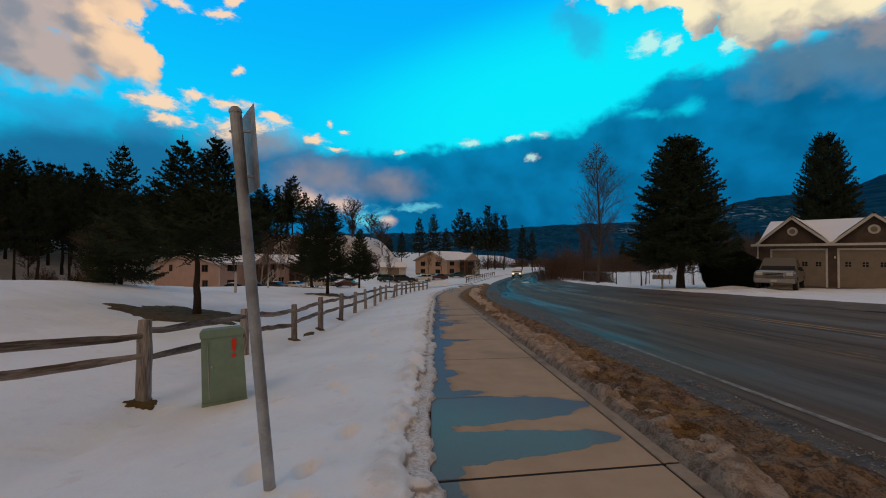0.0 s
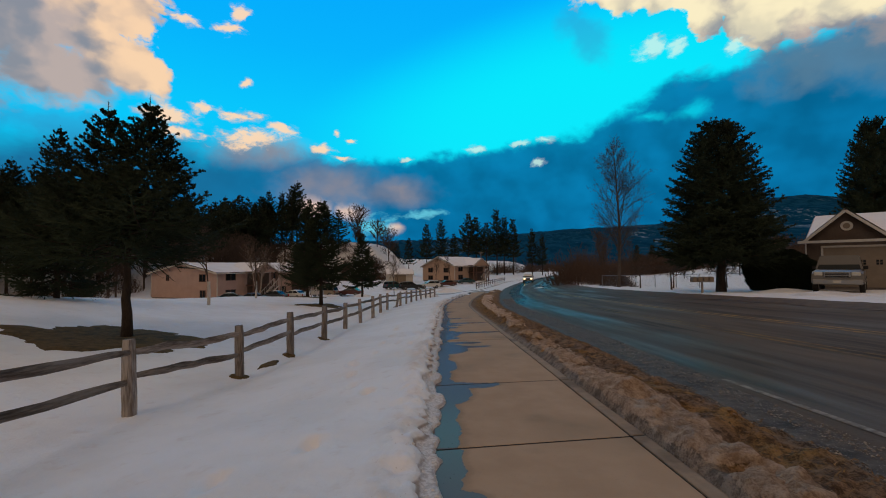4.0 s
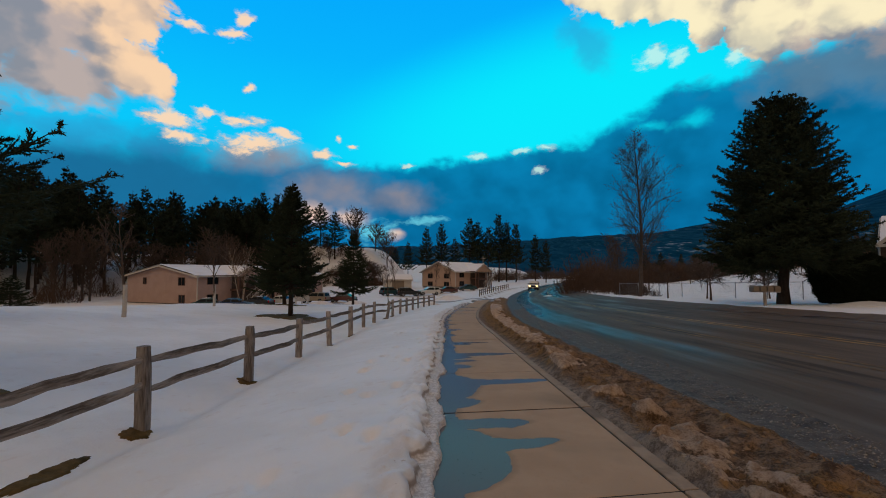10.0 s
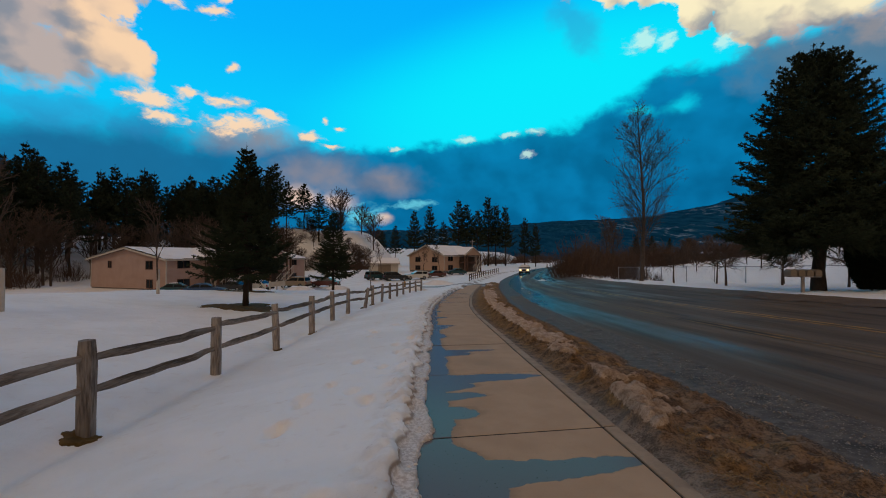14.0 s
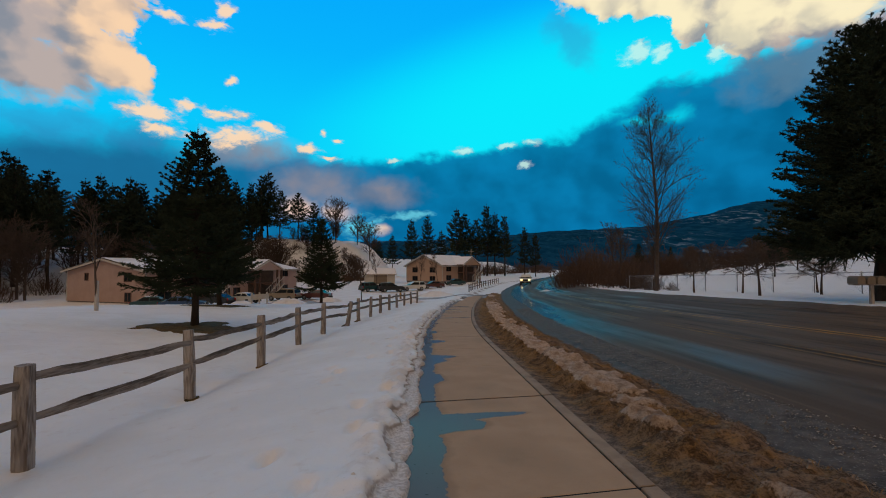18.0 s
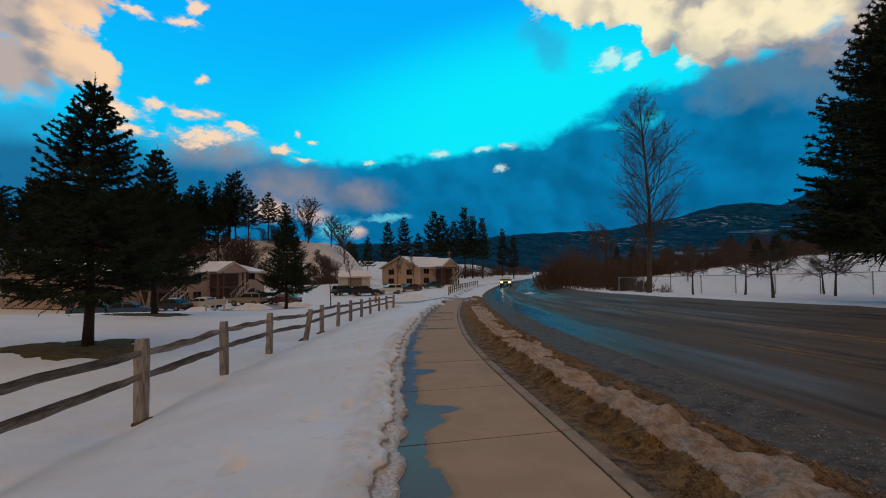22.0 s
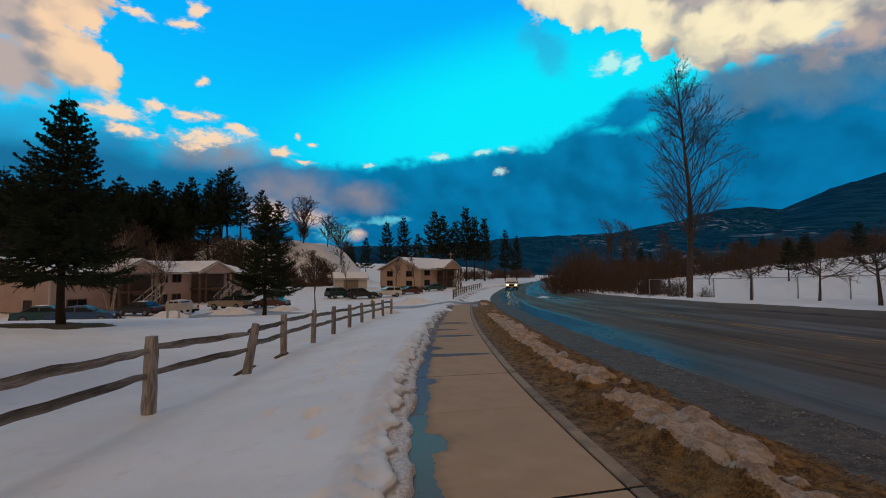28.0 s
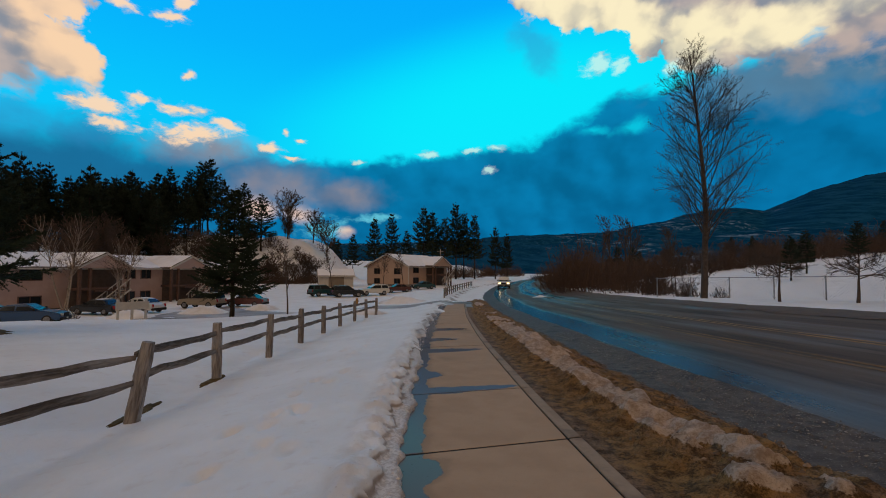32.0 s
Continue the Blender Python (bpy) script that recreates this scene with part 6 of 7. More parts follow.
def garages():
    """Row of garages: street gables over panelled doors."""
    base = -0.5
    g = thing("garage_house", "brown-sided garage with snow-capped gables and cream doors", "house", m=pose(23.0, 31.9, base, 0, 0, -46))
    for k, (x0, x1, d0, d1) in enumerate(((0.1, 4.15, 1.0, 3.85), (4.15, 8.2, 4.55, 7.8), (8.2, 12.25, 8.6, 11.85))):
        xm = (x0 + x1) / 2
        eave, peak = 2.9, 4.6
        lift = 0.08 * k
        part("bay_wall", siding_rows(x0, x1, 0.05, eave), SIDING_B, g)
        part("gable", gable_rows(xm, (x1 - x0) / 2, eave, eave, peak), SIDING_B, g)
        for xa in (x0, x1):
            roof = Geo().add([(xa, -0.4, eave), (xm, -0.4, peak + 0.12), (xm, 7, peak + 0.12), (xa, 7, eave), (xa, -0.4, eave - 0.12), (xm, -0.4, peak), (xm, 7, peak), (xa, 7, eave - 0.12)], [(0, 1, 2, 3), (4, 7, 6, 5), (0, 4, 5, 1), (0, 3, 7, 4)])
            r = part("roof", roof, SHINGLE, g)
            gx, gt = np.meshgrid(np.linspace(-0.3, 6.9, 16), np.linspace(0.05, 1, 9), indexing="ij")
            px = xa + (xm - xa) * gt
            part("roof_snow", Geo().sheet(px, gx, eave + (peak + 0.12 - eave) * gt + 0.02 + 0.10 * ease(gt, 0.05, 0.2) + 0.04 * fractal(px, gx, 3, 8)), ROOFSNOW, r, "settled snow on the roof", smooth=True)
            a, b = Vector((xa, -0.43, eave - 0.06)), Vector((xm, -0.43, peak + 0.06))
            part("barge_board", Geo().box((-0.03, 0, -0.08), (0.03, (b - a).length, 0.08), 0.01), TRIM, g, m=Matrix.Translation(a) @ (b - a).to_track_quat("Y", "Z").to_matrix().to_4x4())
        zc = eave + (peak - eave) * 0.5
        vent = part("gable_vent", Geo().tube([(xm, -0.07, zc), (xm, -0.02, zc)], [0.28, 0.30], 20), TRIM, g)
        part("vent_louvre", Geo().tube([(xm, -0.085, zc), (xm, -0.07, zc)], [0.16, 0.17], 16), DOORP, vent)
        door = part("garage_door", Geo().box((d0, -0.05, 0.05), (d1, -0.022, 2.45), 0.01), DOORP, g)
        rows, n = 4, 4
        for i in range(rows):
            z0 = 0.08 + i * 0.59
            for j in range(n):
                a, b = d0 + (d1 - d0) * (j + 0.08) / n, d0 + (d1 - d0) * (j + 0.92) / n
                if i == rows - 2:
                    c = (a + b) / 2
                    for dx in (-0.14, 0.02):
                        for dz in (0.13, 0.29):
                            part("pane", Geo().box((c + dx, -0.060, z0 + dz), (c + dx + 0.12, -0.050, z0 + dz + 0.13), 0.002), GLASS, door)
                else:
                    part("panel", Geo().box((a, -0.058, z0 + 0.07), (b, -0.050, z0 + 0.52), 0.004), DOORP, door)
        for a, b in (((d0 - 0.12, -0.07, 0.0), (d0, -0.02, 2.57)), ((d1, -0.07, 0.0), (d1 + 0.12, -0.02, 2.57)), ((d0, -0.07, 2.45), (d1, -0.02, 2.57))):
            part("door_trim", Geo().box(a, b, 0.01), TRIM, g)
        lamp = part("wall_lamp", Geo().box((x1 + 0.12, -0.16, 1.85), (x1 + 0.24, -0.02, 2.12), 0.03), BROWN, g)
        part("lamp_glass", Geo().box((x1 + 0.14, -0.17, 1.9), (x1 + 0.22, -0.155, 2.05), 0.01), TRIM, lamp)
    gable_roof(g, 0.3, 12.0, 0.3, 9.5, 2.95, 4.75, 0.2)
    part("side_wall", siding_rows(0, 7, 0.05, 2.9), SIDING_B, g, m=pose(0.1, 7, 0, 0, 0, -90))
    part("fascia", Geo().box((-0.2, -0.47, 2.74), (12.5, -0.40, 2.9), 0.01), TRIM, g)
    part("downpipe", Geo().tube([(0.16, -0.1, 2.8), (0.16, -0.1, 0.1)], [0.04, 0.04], 8), TRIM, g)
    part("foundation", Geo().box((0.12, 0.03, -0.6), (12.2, 6.9, 0.06), 0.01), FOOT, g)
    part("back_wall", Geo().box((0.1, 6.9, 0.05), (12.25, 7.0, 2.85), 0.01), SIDING_B, g)


garages()


# ---- vehicles ----
TYRE = surface("tyre_rubber", [(0.018, 0.017, 0.016), (0.03, 0.028, 0.026)], 8, 0.9, 0.3)
RIM = surface("wheel_alloy", [(0.28, 0.28, 0.28), (0.18, 0.18, 0.18)], 6, 0.4, 0.1, metallic=0.7)
CHROME = glossy("chrome_trim", (0.30, 0.30, 0.30), 0.3, 0.9)
TAIL = glossy("red_tail_lens", (0.35, 0.01, 0.01), 0.15)
LENS = glossy("headlight_lens", (0.45, 0.43, 0.38), 0.1)
LIT = lamp_glow("lit_headlight", (1.0, 0.66, 0.25), 5.0)


def paint(name, colour):
    return glossy(name, colour, 0.32, 0.15, 0.25)


def rounded(outline, half, bevel, top_in=None):
    """A body from a side outline in x and z, drawn across y, with rounded edges; top_in narrows it above a height."""
    bm = bmesh.new()
    ring = [bm.verts.new((x, -half, z)) for x, z in outline]
    face = bm.faces.new(ring)
    moved = bmesh.ops.extrude_face_region(bm, geom=[face])
    bmesh.ops.translate(bm, vec=(0, 2 * half, 0), verts=[e for e in moved["geom"] if isinstance(e, bmesh.types.BMVert)])
    if top_in:
        z0, z1, inset = top_in
        for v in bm.verts:
            k = min(max((v.co.z - z0) / (z1 - z0), 0), 1)
            v.co.y *= 1 - inset * k / half
    bmesh.ops.recalc_face_normals(bm, faces=bm.faces)
    bmesh.ops.bevel(bm, geom=list(bm.edges), offset=bevel, segments=2, affect="EDGES", clamp_overlap=True)
    g = Geo()
    g.v = [tuple(v.co) for v in bm.verts]
    bm.verts.index_update()
    g.f = [tuple(v.index for v in f.verts) for f in bm.faces]
    bm.free()
    return g


KINDS = {
    "sedan": (4.5, 1.76, 0.33, [(-2.22, 0.35), (-2.25, 0.72), (-2.1, 0.90), (-1.35, 0.97), (1.0, 0.95), (1.95, 0.80), (2.22, 0.62), (2.2, 0.30), (-2.1, 0.28)], [(-1.65, 0.93), (-0.95, 1.38), (0.15, 1.42), (1.0, 0.93)], (-1.38, 1.38)),
    "suv": (4.7, 1.86, 0.37, [(-2.32, 0.42), (-2.34, 0.95), (-2.2, 1.08), (0.85, 1.08), (1.9, 1.0), (2.28, 0.82), (2.3, 0.40), (-2.2, 0.36)], [(-2.22, 1.06), (-2.05, 1.66), (0.0, 1.72), (0.92, 1.06)], (-1.42, 1.42)),
    "pickup": (5.7, 1.98, 0.40, [(-2.85, 0.55), (-2.85, 1.12), (1.1, 1.16), (2.3, 1.14), (2.75, 1.02), (2.82, 0.55), (2.7, 0.42), (-2.75, 0.45)], [(-0.95, 1.12), (-0.85, 1.84), (0.45, 1.88), (1.25, 1.14)], (-1.85, 1.8)),
}


def car_meshes(kind, colour):
    long, wide, wheel, lower, upper, axles = KINDS[kind]
    half = wide / 2
    m = {"body": rounded(lower, half, 0.07, (0.75, 1.15, 0.06)).mesh(kind + "_body", colour, False)}
    m["cabin"] = rounded(upper, half - 0.06, 0.05, (upper[0][1], upper[1][1], 0.16)).mesh(kind + "_cabin", colour, False)
    z0, z1 = upper[0][1] + 0.06, upper[1][1] - 0.08
    xa, xb, xc, xd = upper[0][0], upper[1][0], upper[2][0], upper[3][0]
    g = Geo()
    glass = {}

    def edge(x0, x1, z):
        return x0 + (x1 - x0) * (z - upper[0][1]) / (upper[1][1] - upper[0][1])

    for s in (-1, 1):
        side = Geo()
        yl, yh = s * (half - 0.055), s * (half - 0.185)
        mid = (xb + xc) / 2
        for a0, a1, b0, b1 in ((edge(xa, xb, z0) + 0.12, mid - 0.05, edge(xa, xb, z1) + 0.1, mid - 0.05), (mid + 0.05, edge(xd, xc, z0) - 0.14, mid + 0.05, edge(xd, xc, z1) - 0.08)):
            q = [(a0, yl, z0), (a1, yl, z0), (b1, yh, z1), (b0, yh, z1)]
            side.add(q + [(x, y - s * 0.05, z) for x, y, z in q], [(0, 1, 2, 3), (4, 7, 6, 5), (0, 4, 5, 1), (1, 5, 6, 2), (2, 6, 7, 3), (3, 7, 4, 0)])
        glass["side_window" + str(s)] = side.mesh("side_window", GLASS)
    for name, x0, x1, out in (("windscreen", xd, xc, 1), ("rear_window", xa, xb, -1)):
        w0, w1 = half - 0.16, half - 0.28
        q = [(edge(x0, x1, z0) + 0.03 * out, -w0, z0), (edge(x0, x1, z0) + 0.03 * out, w0, z0), (edge(x0, x1, z1) + 0.03 * out, w1, z1), (edge(x0, x1, z1) + 0.03 * out, -w1, z1)]
        glass[name] = Geo().add(q + [(x - 0.06 * out, y, z) for x, y, z in q], [(0, 1, 2, 3), (4, 7, 6, 5), (0, 4, 5, 1), (1, 5, 6, 2), (2, 6, 7, 3), (3, 7, 4, 0)]).mesh(name, GLASS)
    m["glass"] = glass
    m["tyre"] = Geo().tube([(0, -0.11, 0), (0, -0.085, 0), (0, 0.085, 0), (0, 0.11, 0)], [wheel * 0.88, wheel, wheel, wheel * 0.88], 20).mesh("tyre", TYRE)
    rim = Geo().tube([(0, -0.118, 0), (0, -0.112, 0), (0, 0.112, 0), (0, 0.118, 0)], [wheel * 0.5, wheel * 0.62, wheel * 0.62, wheel * 0.5], 14)
    m["rim"] = rim.mesh("rim", RIM)
    return m


def car(kind, meshes, x, y, heading, label, z=None, lit=False, group="", snow=False, size=1.0):
    """A vehicle with its nose along heading (degrees from +x)."""
    long, wide, wheel, lower, upper, axles = KINDS[kind]
    half = wide / 2
    nose, tail = max(p[0] for p in lower), min(p[0] for p in lower)
    ob = thing("pickup_truck" if kind == "pickup" else "car", label, "truck" if kind == "pickup" else "car", group, pose(x, y, (level(x, y) + 0.02) if z is None else z, 0, 0, heading) @ Matrix.Diagonal((size, size, size, 1)))
    part("body", meshes["body"], None, ob)
    part("cabin", meshes["cabin"], None, ob)
    for name, me in meshes["glass"].items():
        part(name.rstrip("-1"), me, None, ob)
    for ax in axles:
        for s in (-1, 1):
            w = part("wheel", meshes["rim"], None, ob, m=pose(ax, s * (half - 0.11), wheel))
            part("tyre", meshes["tyre"], None, w)
    for s in (-1, 1):
        zl = 0.95 if kind == "pickup" else (0.82 if kind == "suv" else 0.66)
        part("headlight", Geo().box((nose - 0.14, s * (half - 0.30) - 0.17, zl - 0.09), (nose - 0.005, s * (half - 0.30) + 0.17, zl + 0.09), 0.03), LIT if lit else LENS, ob)
        part("tail_light", Geo().box((tail - 0.005, s * (half - 0.2) - 0.1, zl - 0.1), (tail + 0.1, s * (half - 0.2) + 0.1, zl + 0.2), 0.02), TAIL, ob)
        part("mirror", Geo().box((0.62, s * (half + 0.02) - 0.09, upper[0][1] + 0.03), (0.74, s * (half + 0.02) + 0.09, upper[0][1] + 0.22), 0.03), TYRE, ob)
    zb = lower[0][1]
    part("front_bumper", Geo().box((nose - 0.12, -half + 0.06, zb - 0.1), (nose + 0.05, half - 0.06, zb + 0.14), 0.04), CHROME if kind == "pickup" else TYRE, ob)
    part("rear_bumper", Geo().box((tail - 0.05, -half + 0.06, zb - 0.1), (tail + 0.12, half - 0.06, zb + 0.14), 0.04), CHROME if kind == "pickup" else TYRE, ob)
    zg = zl - 0.02
    grille = part("grille", Geo().box((nose - 0.06, -half * 0.5, zg - 0.16), (nose + 0.03, half * 0.5, zg + 0.12), 0.03), CHROME if kind == "pickup" else TYRE, ob)
    for k in range(3):
        part("grille_slot", Geo().box((nose + 0.03, -half * 0.44, zg - 0.12 + 0.08 * k), (nose + 0.036, half * 0.44, zg - 0.07 + 0.08 * k), 0.004), TYRE, grille)
    part("number_plate", Geo().box((nose + 0.05, -0.15, zb - 0.04), (nose + 0.06, 0.15, zb + 0.09), 0.003), TRIM, ob)
    if kind == "pickup":
        bed = Geo()
        bed.box((-2.78, -half + 0.10, 1.0), (-1.02, half - 0.10, 1.165), 0.03)
        part("bed_liner", bed, TYRE, ob, "dark open cargo bed")
    if snow:
        gx, gy = np.meshgrid(np.linspace(xb_of(upper), upper[2][0], 8), np.linspace(-half + 0.25, half - 0.25, 6), indexing="ij")
        part("roof_snow", Geo().sheet(gx, gy, np.full_like(gx, upper[1][1] + 0.02) + 0.06 * np.sin(np.linspace(0, math.pi, 8))[:, None] * np.sin(np.linspace(0, math.pi, 6))[None, :]), ROOFSNOW, ob, "cap of old snow", smooth=True)


def xb_of(upper):
    return upper[1][0]


P_SILVER, P_TAN, P_BLUE, P_BLACK, P_WHITE, P_TEAL, P_MAROON = (paint(n, c) for n, c in (("silver_grey_paint", (0.11, 0.105, 0.10)), ("tan_paint", (0.30, 0.24, 0.17)), ("blue_paint", (0.02, 0.06, 0.14)), ("near_black_paint", (0.015, 0.018, 0.02)), ("white_paint", (0.62, 0.61, 0.58)), ("dark_teal_paint", (0.015, 0.06, 0.065)), ("dark_red_paint", (0.09, 0.03, 0.025))))
car("pickup", car_meshes("pickup", P_SILVER), 21.0, 27.0, 226, "silver-grey pickup truck parked before the garage", z=level(20.4, 26.5) + 0.02)
sedan_blue, sedan_black, sedan_teal = car_meshes("sedan", P_BLUE), car_meshes("sedan", P_BLACK), car_meshes("sedan", P_TEAL)
suv_tan, suv_black, suv_white, sedan_white = car_meshes("suv", P_TAN), car_meshes("suv", P_TEAL), car_meshes("suv", P_WHITE), car_meshes("sedan", P_WHITE)
sedan_maroon = car_meshes("sedan", P_MAROON)
for kind, me, x, y, h, label, snow in (
    ("sedan", sedan_blue, -20.6, 52.2, 15, "blue sedan parked in snow by the apartments", False),
    ("sedan", sedan_teal, -23.8, 53.6, 20, "dark teal sedan parked in snow by the apartments", True),
    ("sedan", sedan_white, -19.6, 61.6, 160, "white sedan half buried in snow", True),
    ("sedan", sedan_black, -21.6, 60.0, 165, "dark sedan half buried in snow", True),
    ("suv", suv_tan, -16.6, 65.4, 165, "tan station wagon parked by the apartment porch", False),
    ("sedan", sedan_maroon, -13.4, 67.0, 170, "brownish sedan parked by the apartment porch", False),
    ("suv", suv_black, -8.6, 80.5, 40, "dark teal sport-utility car in the parking lot", False),
    ("suv", car_meshes("suv", P_BLACK), -5.6, 79.0, 20, "near-black sport-utility car in the parking lot", False),
    ("suv", suv_white, -2.6, 81.5, 200, "white sport-utility car in the parking lot", False),
    ("sedan", sedan_maroon, 0.4, 86.0, 200, "dark red sedan in the parking lot", False),
    ("sedan", sedan_teal, 4.2, 91.0, 200, "dark sedan parked before the far house", False),
):
    car(kind, me, x, y, h, label, snow=snow, group="parked cars", size=0.8)
yc = 92.0
car("suv", suv_white, float(road_left(yc)) + 1.9, yc, -104, "pale car on the wet road with headlights on", z=float(fall(yc)) + float(bank(1.9)) + 0.01, lit=True)


# ---- small things across the road and by the lot ----
def mailboxes():
    x, y = 14.25, 28.0
    z = level(x, y)
    ob = thing("mailbox_stand", "row of old tan mailboxes on a wooden post", "mailbox", m=pose(x, y, z, 0, 0, -12))
    part("post", Geo().box((-0.05, -0.05, -0.2), (0.05, 0.05, 0.62), 0.01), OLD_WOOD, ob)
    part("plank", Geo().box((-0.56, -0.16, 0.58), (0.56, 0.16, 0.62), 0.01), OLD_WOOD, ob)
    for k in range(4):
        c = -0.42 + 0.28 * k
        out = [(c - 0.11, 0.0), (c + 0.11, 0.0), (c + 0.11, 0.15)] + [(c + 0.11 * math.cos(a), 0.15 + 0.11 * math.sin(a)) for a in np.linspace(0.3, math.pi - 0.3, 6)] + [(c - 0.11, 0.15)]
        b = part("mailbox", Geo().prism([(p, q + 0.62) for p, q in out], -0.24, 0.24), DOORP, ob)
        part("flag", Geo().box((c + 0.112, -0.1, 0.72), (c + 0.12, 0.0, 0.80), 0.002), RED, b)


mailboxes()


def wire_fence():
    """Chain-link fence: pipe posts, top rail and a thin woven net."""
    f = thing("chain_link_fence", "grey chain-link fence at the edge of the snowy field", "fence")
    a, b = Vector((17.4, 52.6)), Vector((25.4, 36.6))
    n = 8
    pts = [a + (b - a) * (k / n) for k in range(n + 1)]
    tops = [Vector((p.x, p.y, level(p.x, p.y) + 1.2)) for p in pts]
    for p in tops:
        part("post", Geo().tube([p - Vector((0, 0, 1.4)), p + Vector((0, 0, 0.05))], [0.032, 0.032], 8), STEEL, f)
    for p, q in zip(tops, tops[1:]):
        part("top_rail", Geo().tube([p, q], [0.02, 0.02], 6), STEEL, f)
        net = Geo()
        L = (q - p).length
        m = int(L / 0.14)
        for i in range(m):
            for up in (0, 1):
                s = p + (q - p) * (i / m)
                e = p + (q - p) * (min(i + 8, m) / m)
                lo, hi = s - Vector((0, 0, 1.15 if up else 0.0)), e - Vector((0, 0, 0.0 if up else 1.15))
                net.tube([lo, hi], [0.0022, 0.0022], 3, caps=False)
        part("wire_net", net, STEEL, f)


wire_fence()


def driveway():
    ys = np.linspace(0, 1, 30)
    t = np.linspace(-1, 1, 12)
    gs, gt = np.meshgrid(ys, t, indexing="ij")
    cx = 5.6 + (-17.0 - 5.6) * gs
    cy = 54.5 + 4.5 * gs + 3.0 * gs * gs
    half = 2.6 + 2.0 * (1 - ease(gs, 0, 0.2)) + 4.0 * ease(gs, 0.55, 0.9)
    gx, gy = cx + 0.2 * gt, cy + gt * half * (1 + 0.2 * fractal(gs * 9, gt * 2, 3, 5))
    z = np.maximum(ground(gx, gy), np.where(gx > slab_right(gy) - 1.6, fall(gy) - 0.06, -99)) + 0.035 + 0.03 * fractal(gx * 2, gy * 2, 3, 8) - 0.06 * np.abs(gt) ** 4
    structure("driveway", Geo().sheet(gx, gy, z), surface("slushy_driveway", [(0.30, 0.26, 0.24), (0.48, 0.44, 0.42), (0.12, 0.095, 0.08)], 0.5, 0.6, 0.6, 8.0), "slushy brown-grey driveway into the parking lot", True)


driveway()


def plough_heaps():
    rng = rand(9)
    for x, y, r, h in ((-18.0, 57.5, 1.6, 0.5), (-14.5, 60.5, 1.8, 0.55), (-11.0, 63.5, 1.5, 0.45), (-23.5, 50.2, 1.8, 0.4), (0.6, 61.5, 2.0, 0.5), (-1.5, 49.0, 1.2, 0.25), (18.4, 27.4, 1.7, 0.16), (16.0, 22.0, 1.6, 0.15), (12.6, 62, 1.5, 0.3)):
        t, a = np.meshgrid(np.linspace(0, 1, 12), np.linspace(0, 2 * math.pi, 30), indexing="ij")
        rr = r * t * (1 + 0.35 * fractal(np.cos(a) * 1.7 + x, np.sin(a) * 1.7, 3, 2))
        gx, gy = x + rr * np.cos(a), y + 0.75 * rr * np.sin(a)
        z = ground(gx, gy) - 0.06 + h * (1 - t**2) ** 1.2 * (1 + 0.9 * fractal(gx * 1.6, gy * 1.6, 4, 6)) + 0.06 * (t < 0.98)
        ob = new("snow_mound", Geo().sheet(gx, gy, z).mesh("snow_mound", HEAP, True))
        tagged(ob, "ploughed mound of old snow", "snow mound", "snow mounds")


plough_heaps()


def lot_things():
    x, y = -12.6, 47.6
    z = level(x, y)
    s = thing("sign_board", "pale board on low posts by the parking lot", "sign", m=pose(x, y, z, 0, 0, 50))
    for px in (-0.6, 0.0, 0.6):
        part("post", Geo().box((px - 0.05, -0.05, -0.2), (px + 0.05, 0.05, 1.0), 0.01), TRIM, s)
    part("board", Geo().box((-0.72, -0.09, 0.5), (0.72, -0.05, 0.88), 0.01), TRIM, s)
    x, y = -3.4, 66.0
    hyd = thing("fire_hydrant", "small yellow fire hydrant in snow", "hydrant", m=pose(x, y, level(x, y)))
    part("barrel", Geo().tube([(0, 0, -0.1), (0, 0, 0.1), (0, 0, 0.5), (0, 0, 0.6), (0, 0, 0.68)], [0.12, 0.1, 0.1, 0.12, 0.04], 12), PAINT_Y, hyd)
    part("outlet", Geo().tube([(-0.16, 0, 0.42), (0.16, 0, 0.42)], [0.05, 0.05], 10), PAINT_Y, hyd)
    for x, y, h in ((9.3, 116.0, 7.0),):
        pole = thing("utility_pole", "slim weathered wooden utility pole in snow", "pole", m=pose(x, y, level(x, y)))
        part("shaft", Geo().tube([(0, 0, -0.3), (0, 0, h)], [0.12, 0.08], 10), OLD_WOOD, pole)
        part("crossarm", Geo().box((-0.6, -0.05, h - 0.5), (0.6, 0.05, h - 0.38), 0.01), OLD_WOOD, pole)


lot_things()


# white guards on the young lawn trees
def trunk_guard(x, y):
    g = thing("trunk_guard", "white plastic guard round a young tree", "tree guard", "trunk guards", pose(x, y, level(x, y)))
    part("sleeve", Geo().tube([(0, 0, -0.05), (0.01, 0, 0.5), (0, 0, 0.95)], [0.062, 0.058, 0.055], 10), TRIM, g)


trunk_guard(-9.28, 20.9)
trunk_guard(-10.73, 28.8)

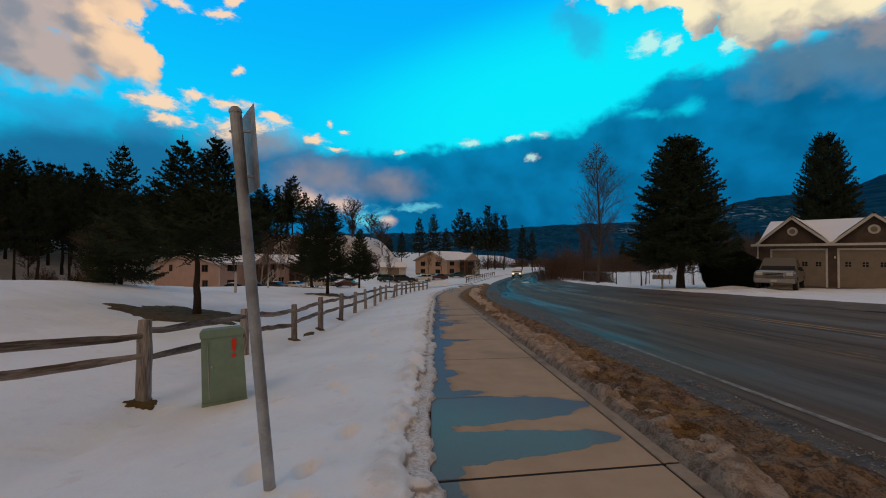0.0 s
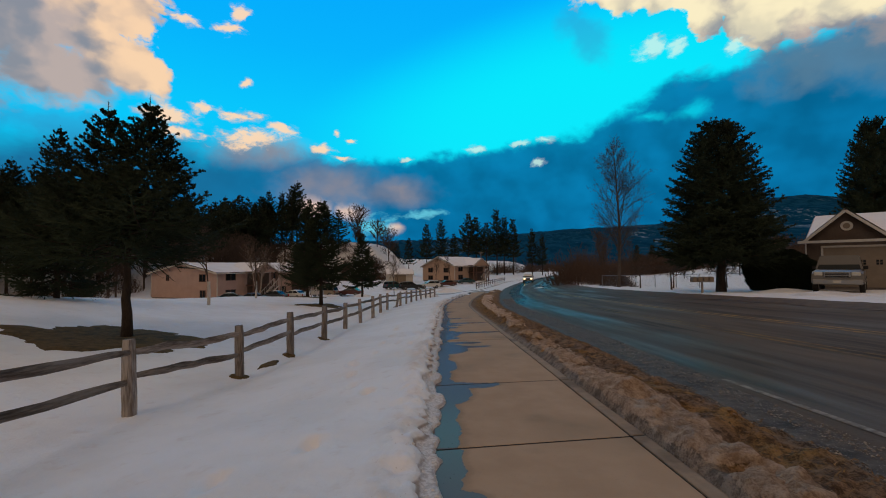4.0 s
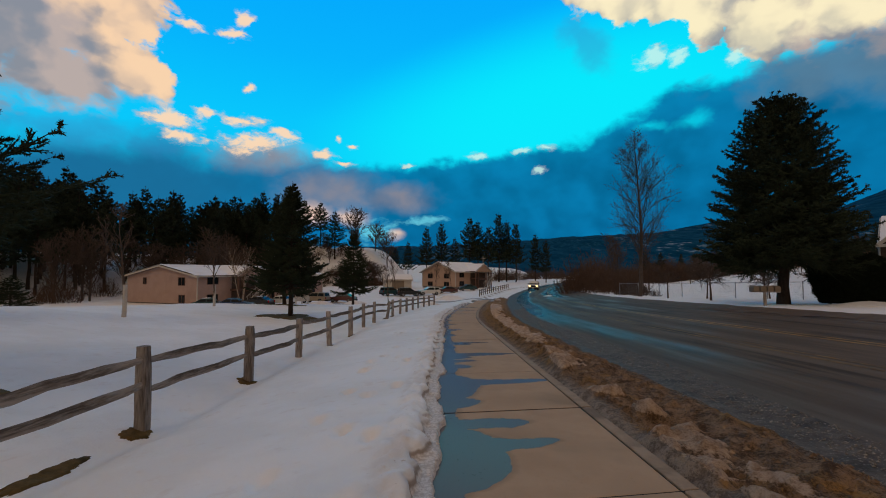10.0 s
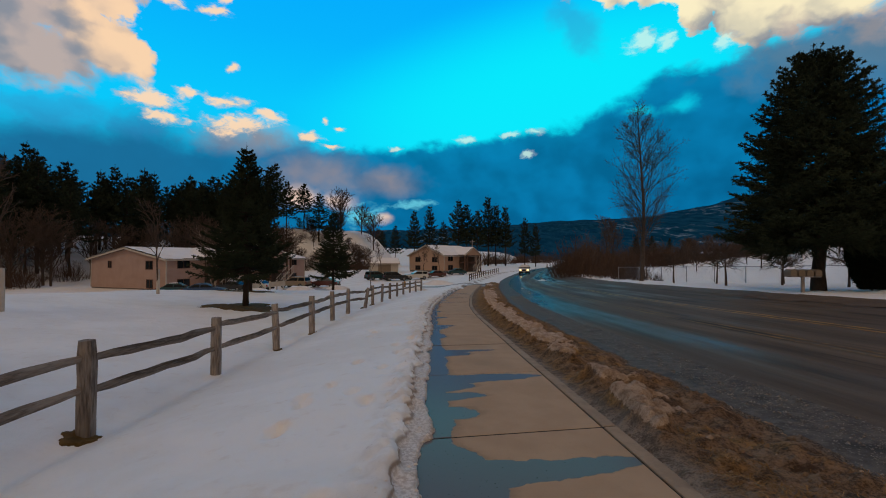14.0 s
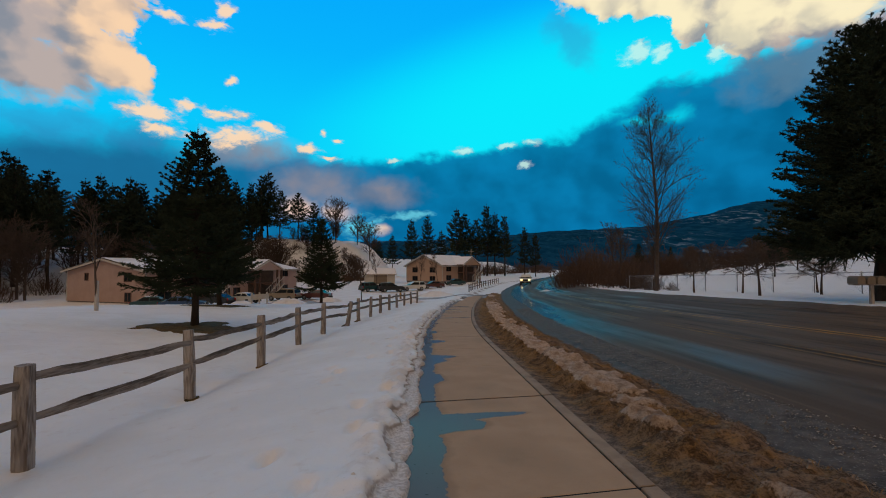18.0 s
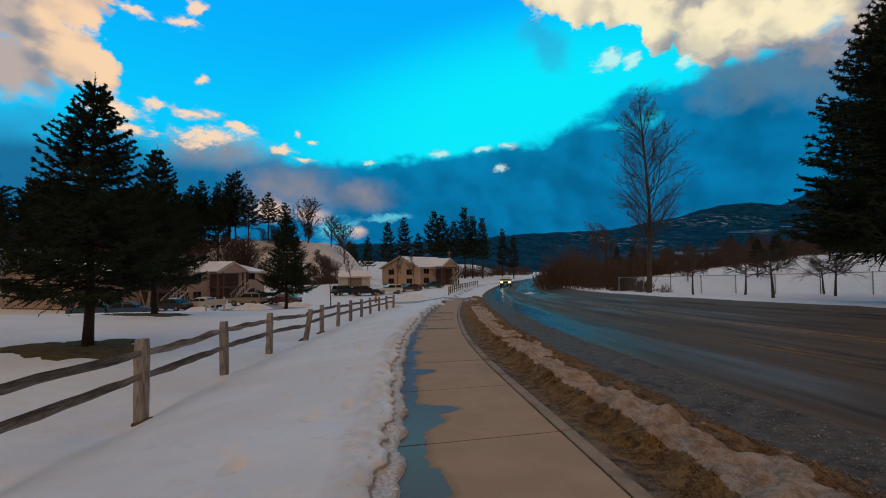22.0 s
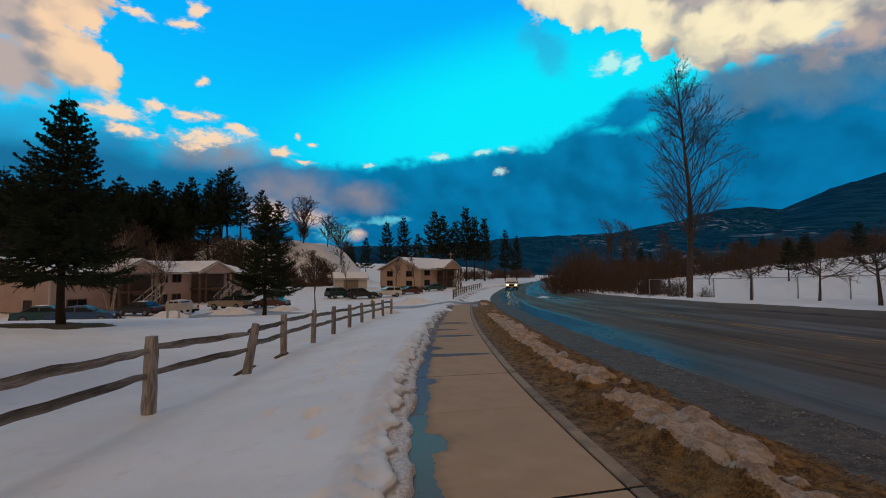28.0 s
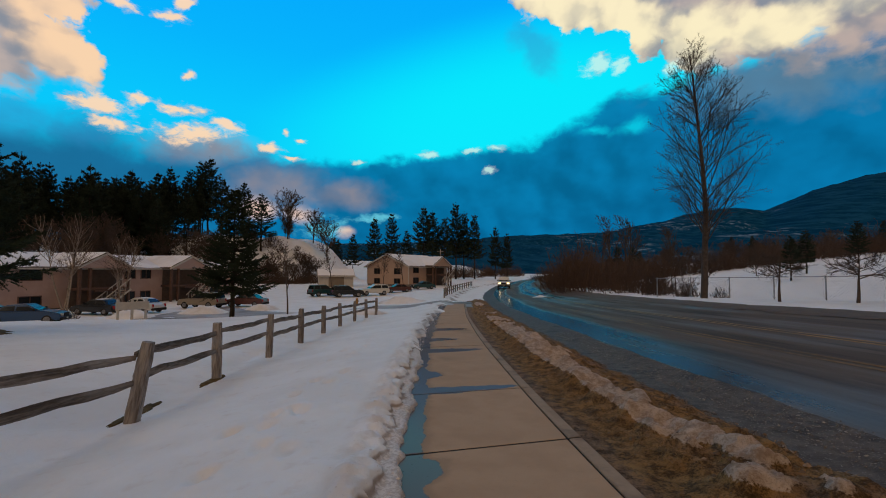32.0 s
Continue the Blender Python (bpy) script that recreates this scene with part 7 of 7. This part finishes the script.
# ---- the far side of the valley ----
def hazed_ridge_material():
    m = bpy.data.materials.new("hazed_mountain_woods")
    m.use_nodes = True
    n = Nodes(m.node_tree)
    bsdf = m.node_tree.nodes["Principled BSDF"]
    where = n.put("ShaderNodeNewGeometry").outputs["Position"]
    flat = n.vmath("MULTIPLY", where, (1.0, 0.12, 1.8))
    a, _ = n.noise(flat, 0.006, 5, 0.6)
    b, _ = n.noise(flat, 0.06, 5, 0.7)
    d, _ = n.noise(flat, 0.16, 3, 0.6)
    # distance haze is painted into the blue of both woods and snow
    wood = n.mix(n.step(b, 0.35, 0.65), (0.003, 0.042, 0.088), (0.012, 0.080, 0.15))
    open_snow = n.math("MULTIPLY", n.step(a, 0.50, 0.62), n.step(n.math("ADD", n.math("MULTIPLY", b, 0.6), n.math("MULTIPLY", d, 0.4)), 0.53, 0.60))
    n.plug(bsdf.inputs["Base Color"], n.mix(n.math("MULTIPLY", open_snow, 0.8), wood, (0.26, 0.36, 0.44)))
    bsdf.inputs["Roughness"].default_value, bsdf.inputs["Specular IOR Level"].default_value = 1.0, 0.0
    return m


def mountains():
    mtl = hazed_ridge_material()
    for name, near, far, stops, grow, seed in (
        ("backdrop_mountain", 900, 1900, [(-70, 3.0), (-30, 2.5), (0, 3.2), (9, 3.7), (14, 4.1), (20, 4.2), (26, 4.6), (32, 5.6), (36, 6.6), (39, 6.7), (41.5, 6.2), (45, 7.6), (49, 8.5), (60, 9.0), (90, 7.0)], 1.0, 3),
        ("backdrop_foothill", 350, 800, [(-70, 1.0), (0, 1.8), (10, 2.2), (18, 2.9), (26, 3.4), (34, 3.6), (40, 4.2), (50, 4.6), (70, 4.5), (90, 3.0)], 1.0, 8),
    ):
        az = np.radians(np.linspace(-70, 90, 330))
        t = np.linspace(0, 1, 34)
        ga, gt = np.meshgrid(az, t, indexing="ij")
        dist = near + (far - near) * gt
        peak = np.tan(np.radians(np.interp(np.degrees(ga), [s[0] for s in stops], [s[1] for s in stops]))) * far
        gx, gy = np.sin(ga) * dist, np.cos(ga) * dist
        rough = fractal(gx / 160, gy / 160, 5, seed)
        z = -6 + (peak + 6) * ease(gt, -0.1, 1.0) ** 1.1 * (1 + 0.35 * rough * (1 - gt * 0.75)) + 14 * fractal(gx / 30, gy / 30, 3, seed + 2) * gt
        structure(name, Geo().sheet(gx, gy, z), mtl, "wooded mountainside with patches of snow, distance haze painted in as blue", True)


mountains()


def far_woods():
    """Dark bands of trees and brown brush across the field and behind the bend."""
    rng = rand(15)
    for k in range(46):
        a = math.radians(8 + 50 * rng.random())
        d = 120 + 120 * rng.random()
        x, y = math.sin(a) * d, math.cos(a) * d + 15
        if x - float(road_left(min(y, 400))) < 16:
            continue
        if k % 3:
            plant("bare_tree", round_bare, x, y, "leafless brown tree beyond the field", "tree", (1.1, 1.1, 0.9), 6 * rng.random(), "field trees", parts=("branchwork", "trunk"))
        else:
            s = 0.4 + 0.35 * rng.random()
            plant("pine_tree", pine_low[k % 3], x, y, "dark pine beyond the field", "tree", (s, s, s), 6 * rng.random(), "field pines")
    for x, y in ((40, 78), (52, 84), (46, 92), (62, 86), (70, 96)):
        plant("bare_tree", round_bare, x, y, "leafless brown tree in the snowy field", "tree", (0.62, 0.62, 0.6), x, "field trees", parts=("branchwork", "trunk"))
    for k in range(26):
        y = 150 + 130 * rng.random()
        x = float(road_left(y)) + (-8 - 30 * rng.random() if k % 2 else 16 + 30 * rng.random())
        s = 0.9 + 0.6 * rng.random()
        bush = thing("thicket", "brown leafless brush along the far bend", "bush", "roadside thickets", Matrix.LocRotScale((x, y, level(x, y) - 0.1), Euler((0, 0, k * 1.3)), (s, s, s)))
        part("branchwork", thicket[k % 2], None, bush)


far_woods()


def brown_growth():
    """Leafless undergrowth among the slope pines, trees in the thicket by the road, and the dim tree line beyond the field."""
    rng = rand(27)
    for k in range(30):
        a, b = -34 + 86 * rng.random(), 1.5 + 12 * rng.random()
        x, y = -47 + 0.36 * a - 0.93 * b, 62 + 0.93 * a + 0.36 * b
        s = 0.75 + 0.7 * rng.random()
        plant("bare_tree", round_bare, x, y, "leafless brown tree among the slope pines", "tree", (s, s, s), 6 * rng.random(), "slope undergrowth", parts=("branchwork", "trunk"))
    for k in range(16):
        a, b = -30 + 80 * rng.random(), 1 + 9 * rng.random()
        x, y = -47 + 0.36 * a - 0.93 * b, 62 + 0.93 * a + 0.36 * b
        s = 0.4 + 0.4 * rng.random()
        bush = thing("thicket", "brown leafless brush on the snowy slope", "bush", "slope brush", Matrix.LocRotScale((x, y, level(x, y) - 0.1), Euler((0, 0, k * 1.3)), (s, s, s)))
        part("branchwork", thicket[k % 2], None, bush)
    for k in range(32):
        x, y, s = -34 + 21 * rng.random(), 107 + 18 * rng.random(), 0.3 + 0.35 * rng.random()
        bush = thing("thicket", "brown leafless brush on the snowy knoll", "bush", "slope brush", Matrix.LocRotScale((x, y, level(x, y) - 0.1), Euler((0, 0, k * 1.3)), (s, s, s)))
        part("branchwork", thicket[k % 2], None, bush)
    for k in range(18):
        x, y, s = -36 + 20 * rng.random(), 110 + 20 * rng.random(), 0.35 + 0.4 * rng.random()
        plant("bare_tree", round_bare, x, y, "small leafless tree on the snowy knoll", "tree", (s, s, s), 6 * rng.random(), "bare slope trees", parts=("branchwork", "trunk"))
    for x, y, s in ((20.6, 62, 1.3), (22.5, 66, 1.5), (24.5, 73, 1.7), (27.5, 82, 1.6), (22.0, 57.5, 1.05), (24.6, 62, 1.2)):
        plant("young_tree", young, x, y, "slender leafless tree standing in the roadside thicket", "tree", (s, s, s * 1.15), x * 3, "thicket trees", parts=("branchwork", "trunk"))
    for k in range(34):
        t = k / 33
        x, y = 40 + 78 * t + 4 * rng.normal(), 118 - 22 * t + 5 * rng.normal()
        s = 0.9 + 0.5 * rng.random()
        bush = thing("thicket", "dim brown tree line beyond the snowy field", "bush", "field edge brush", Matrix.LocRotScale((x, y, level(x, y) - 0.1), Euler((0, 0, k * 1.3)), (1.5 * s, 1.5 * s, s)))
        part("branchwork", thicket[k % 2], None, bush)
    for x, y, s in ((44, 70, 0.42), (52, 76, 0.46), (58, 68, 0.5), (64, 80, 0.5)):
        plant("pine_tree", pine_low[1], x, y, "round dark pine standing in the snowy field", "tree", (s * 1.3, s * 1.3, s), x, "field pines")


brown_growth()
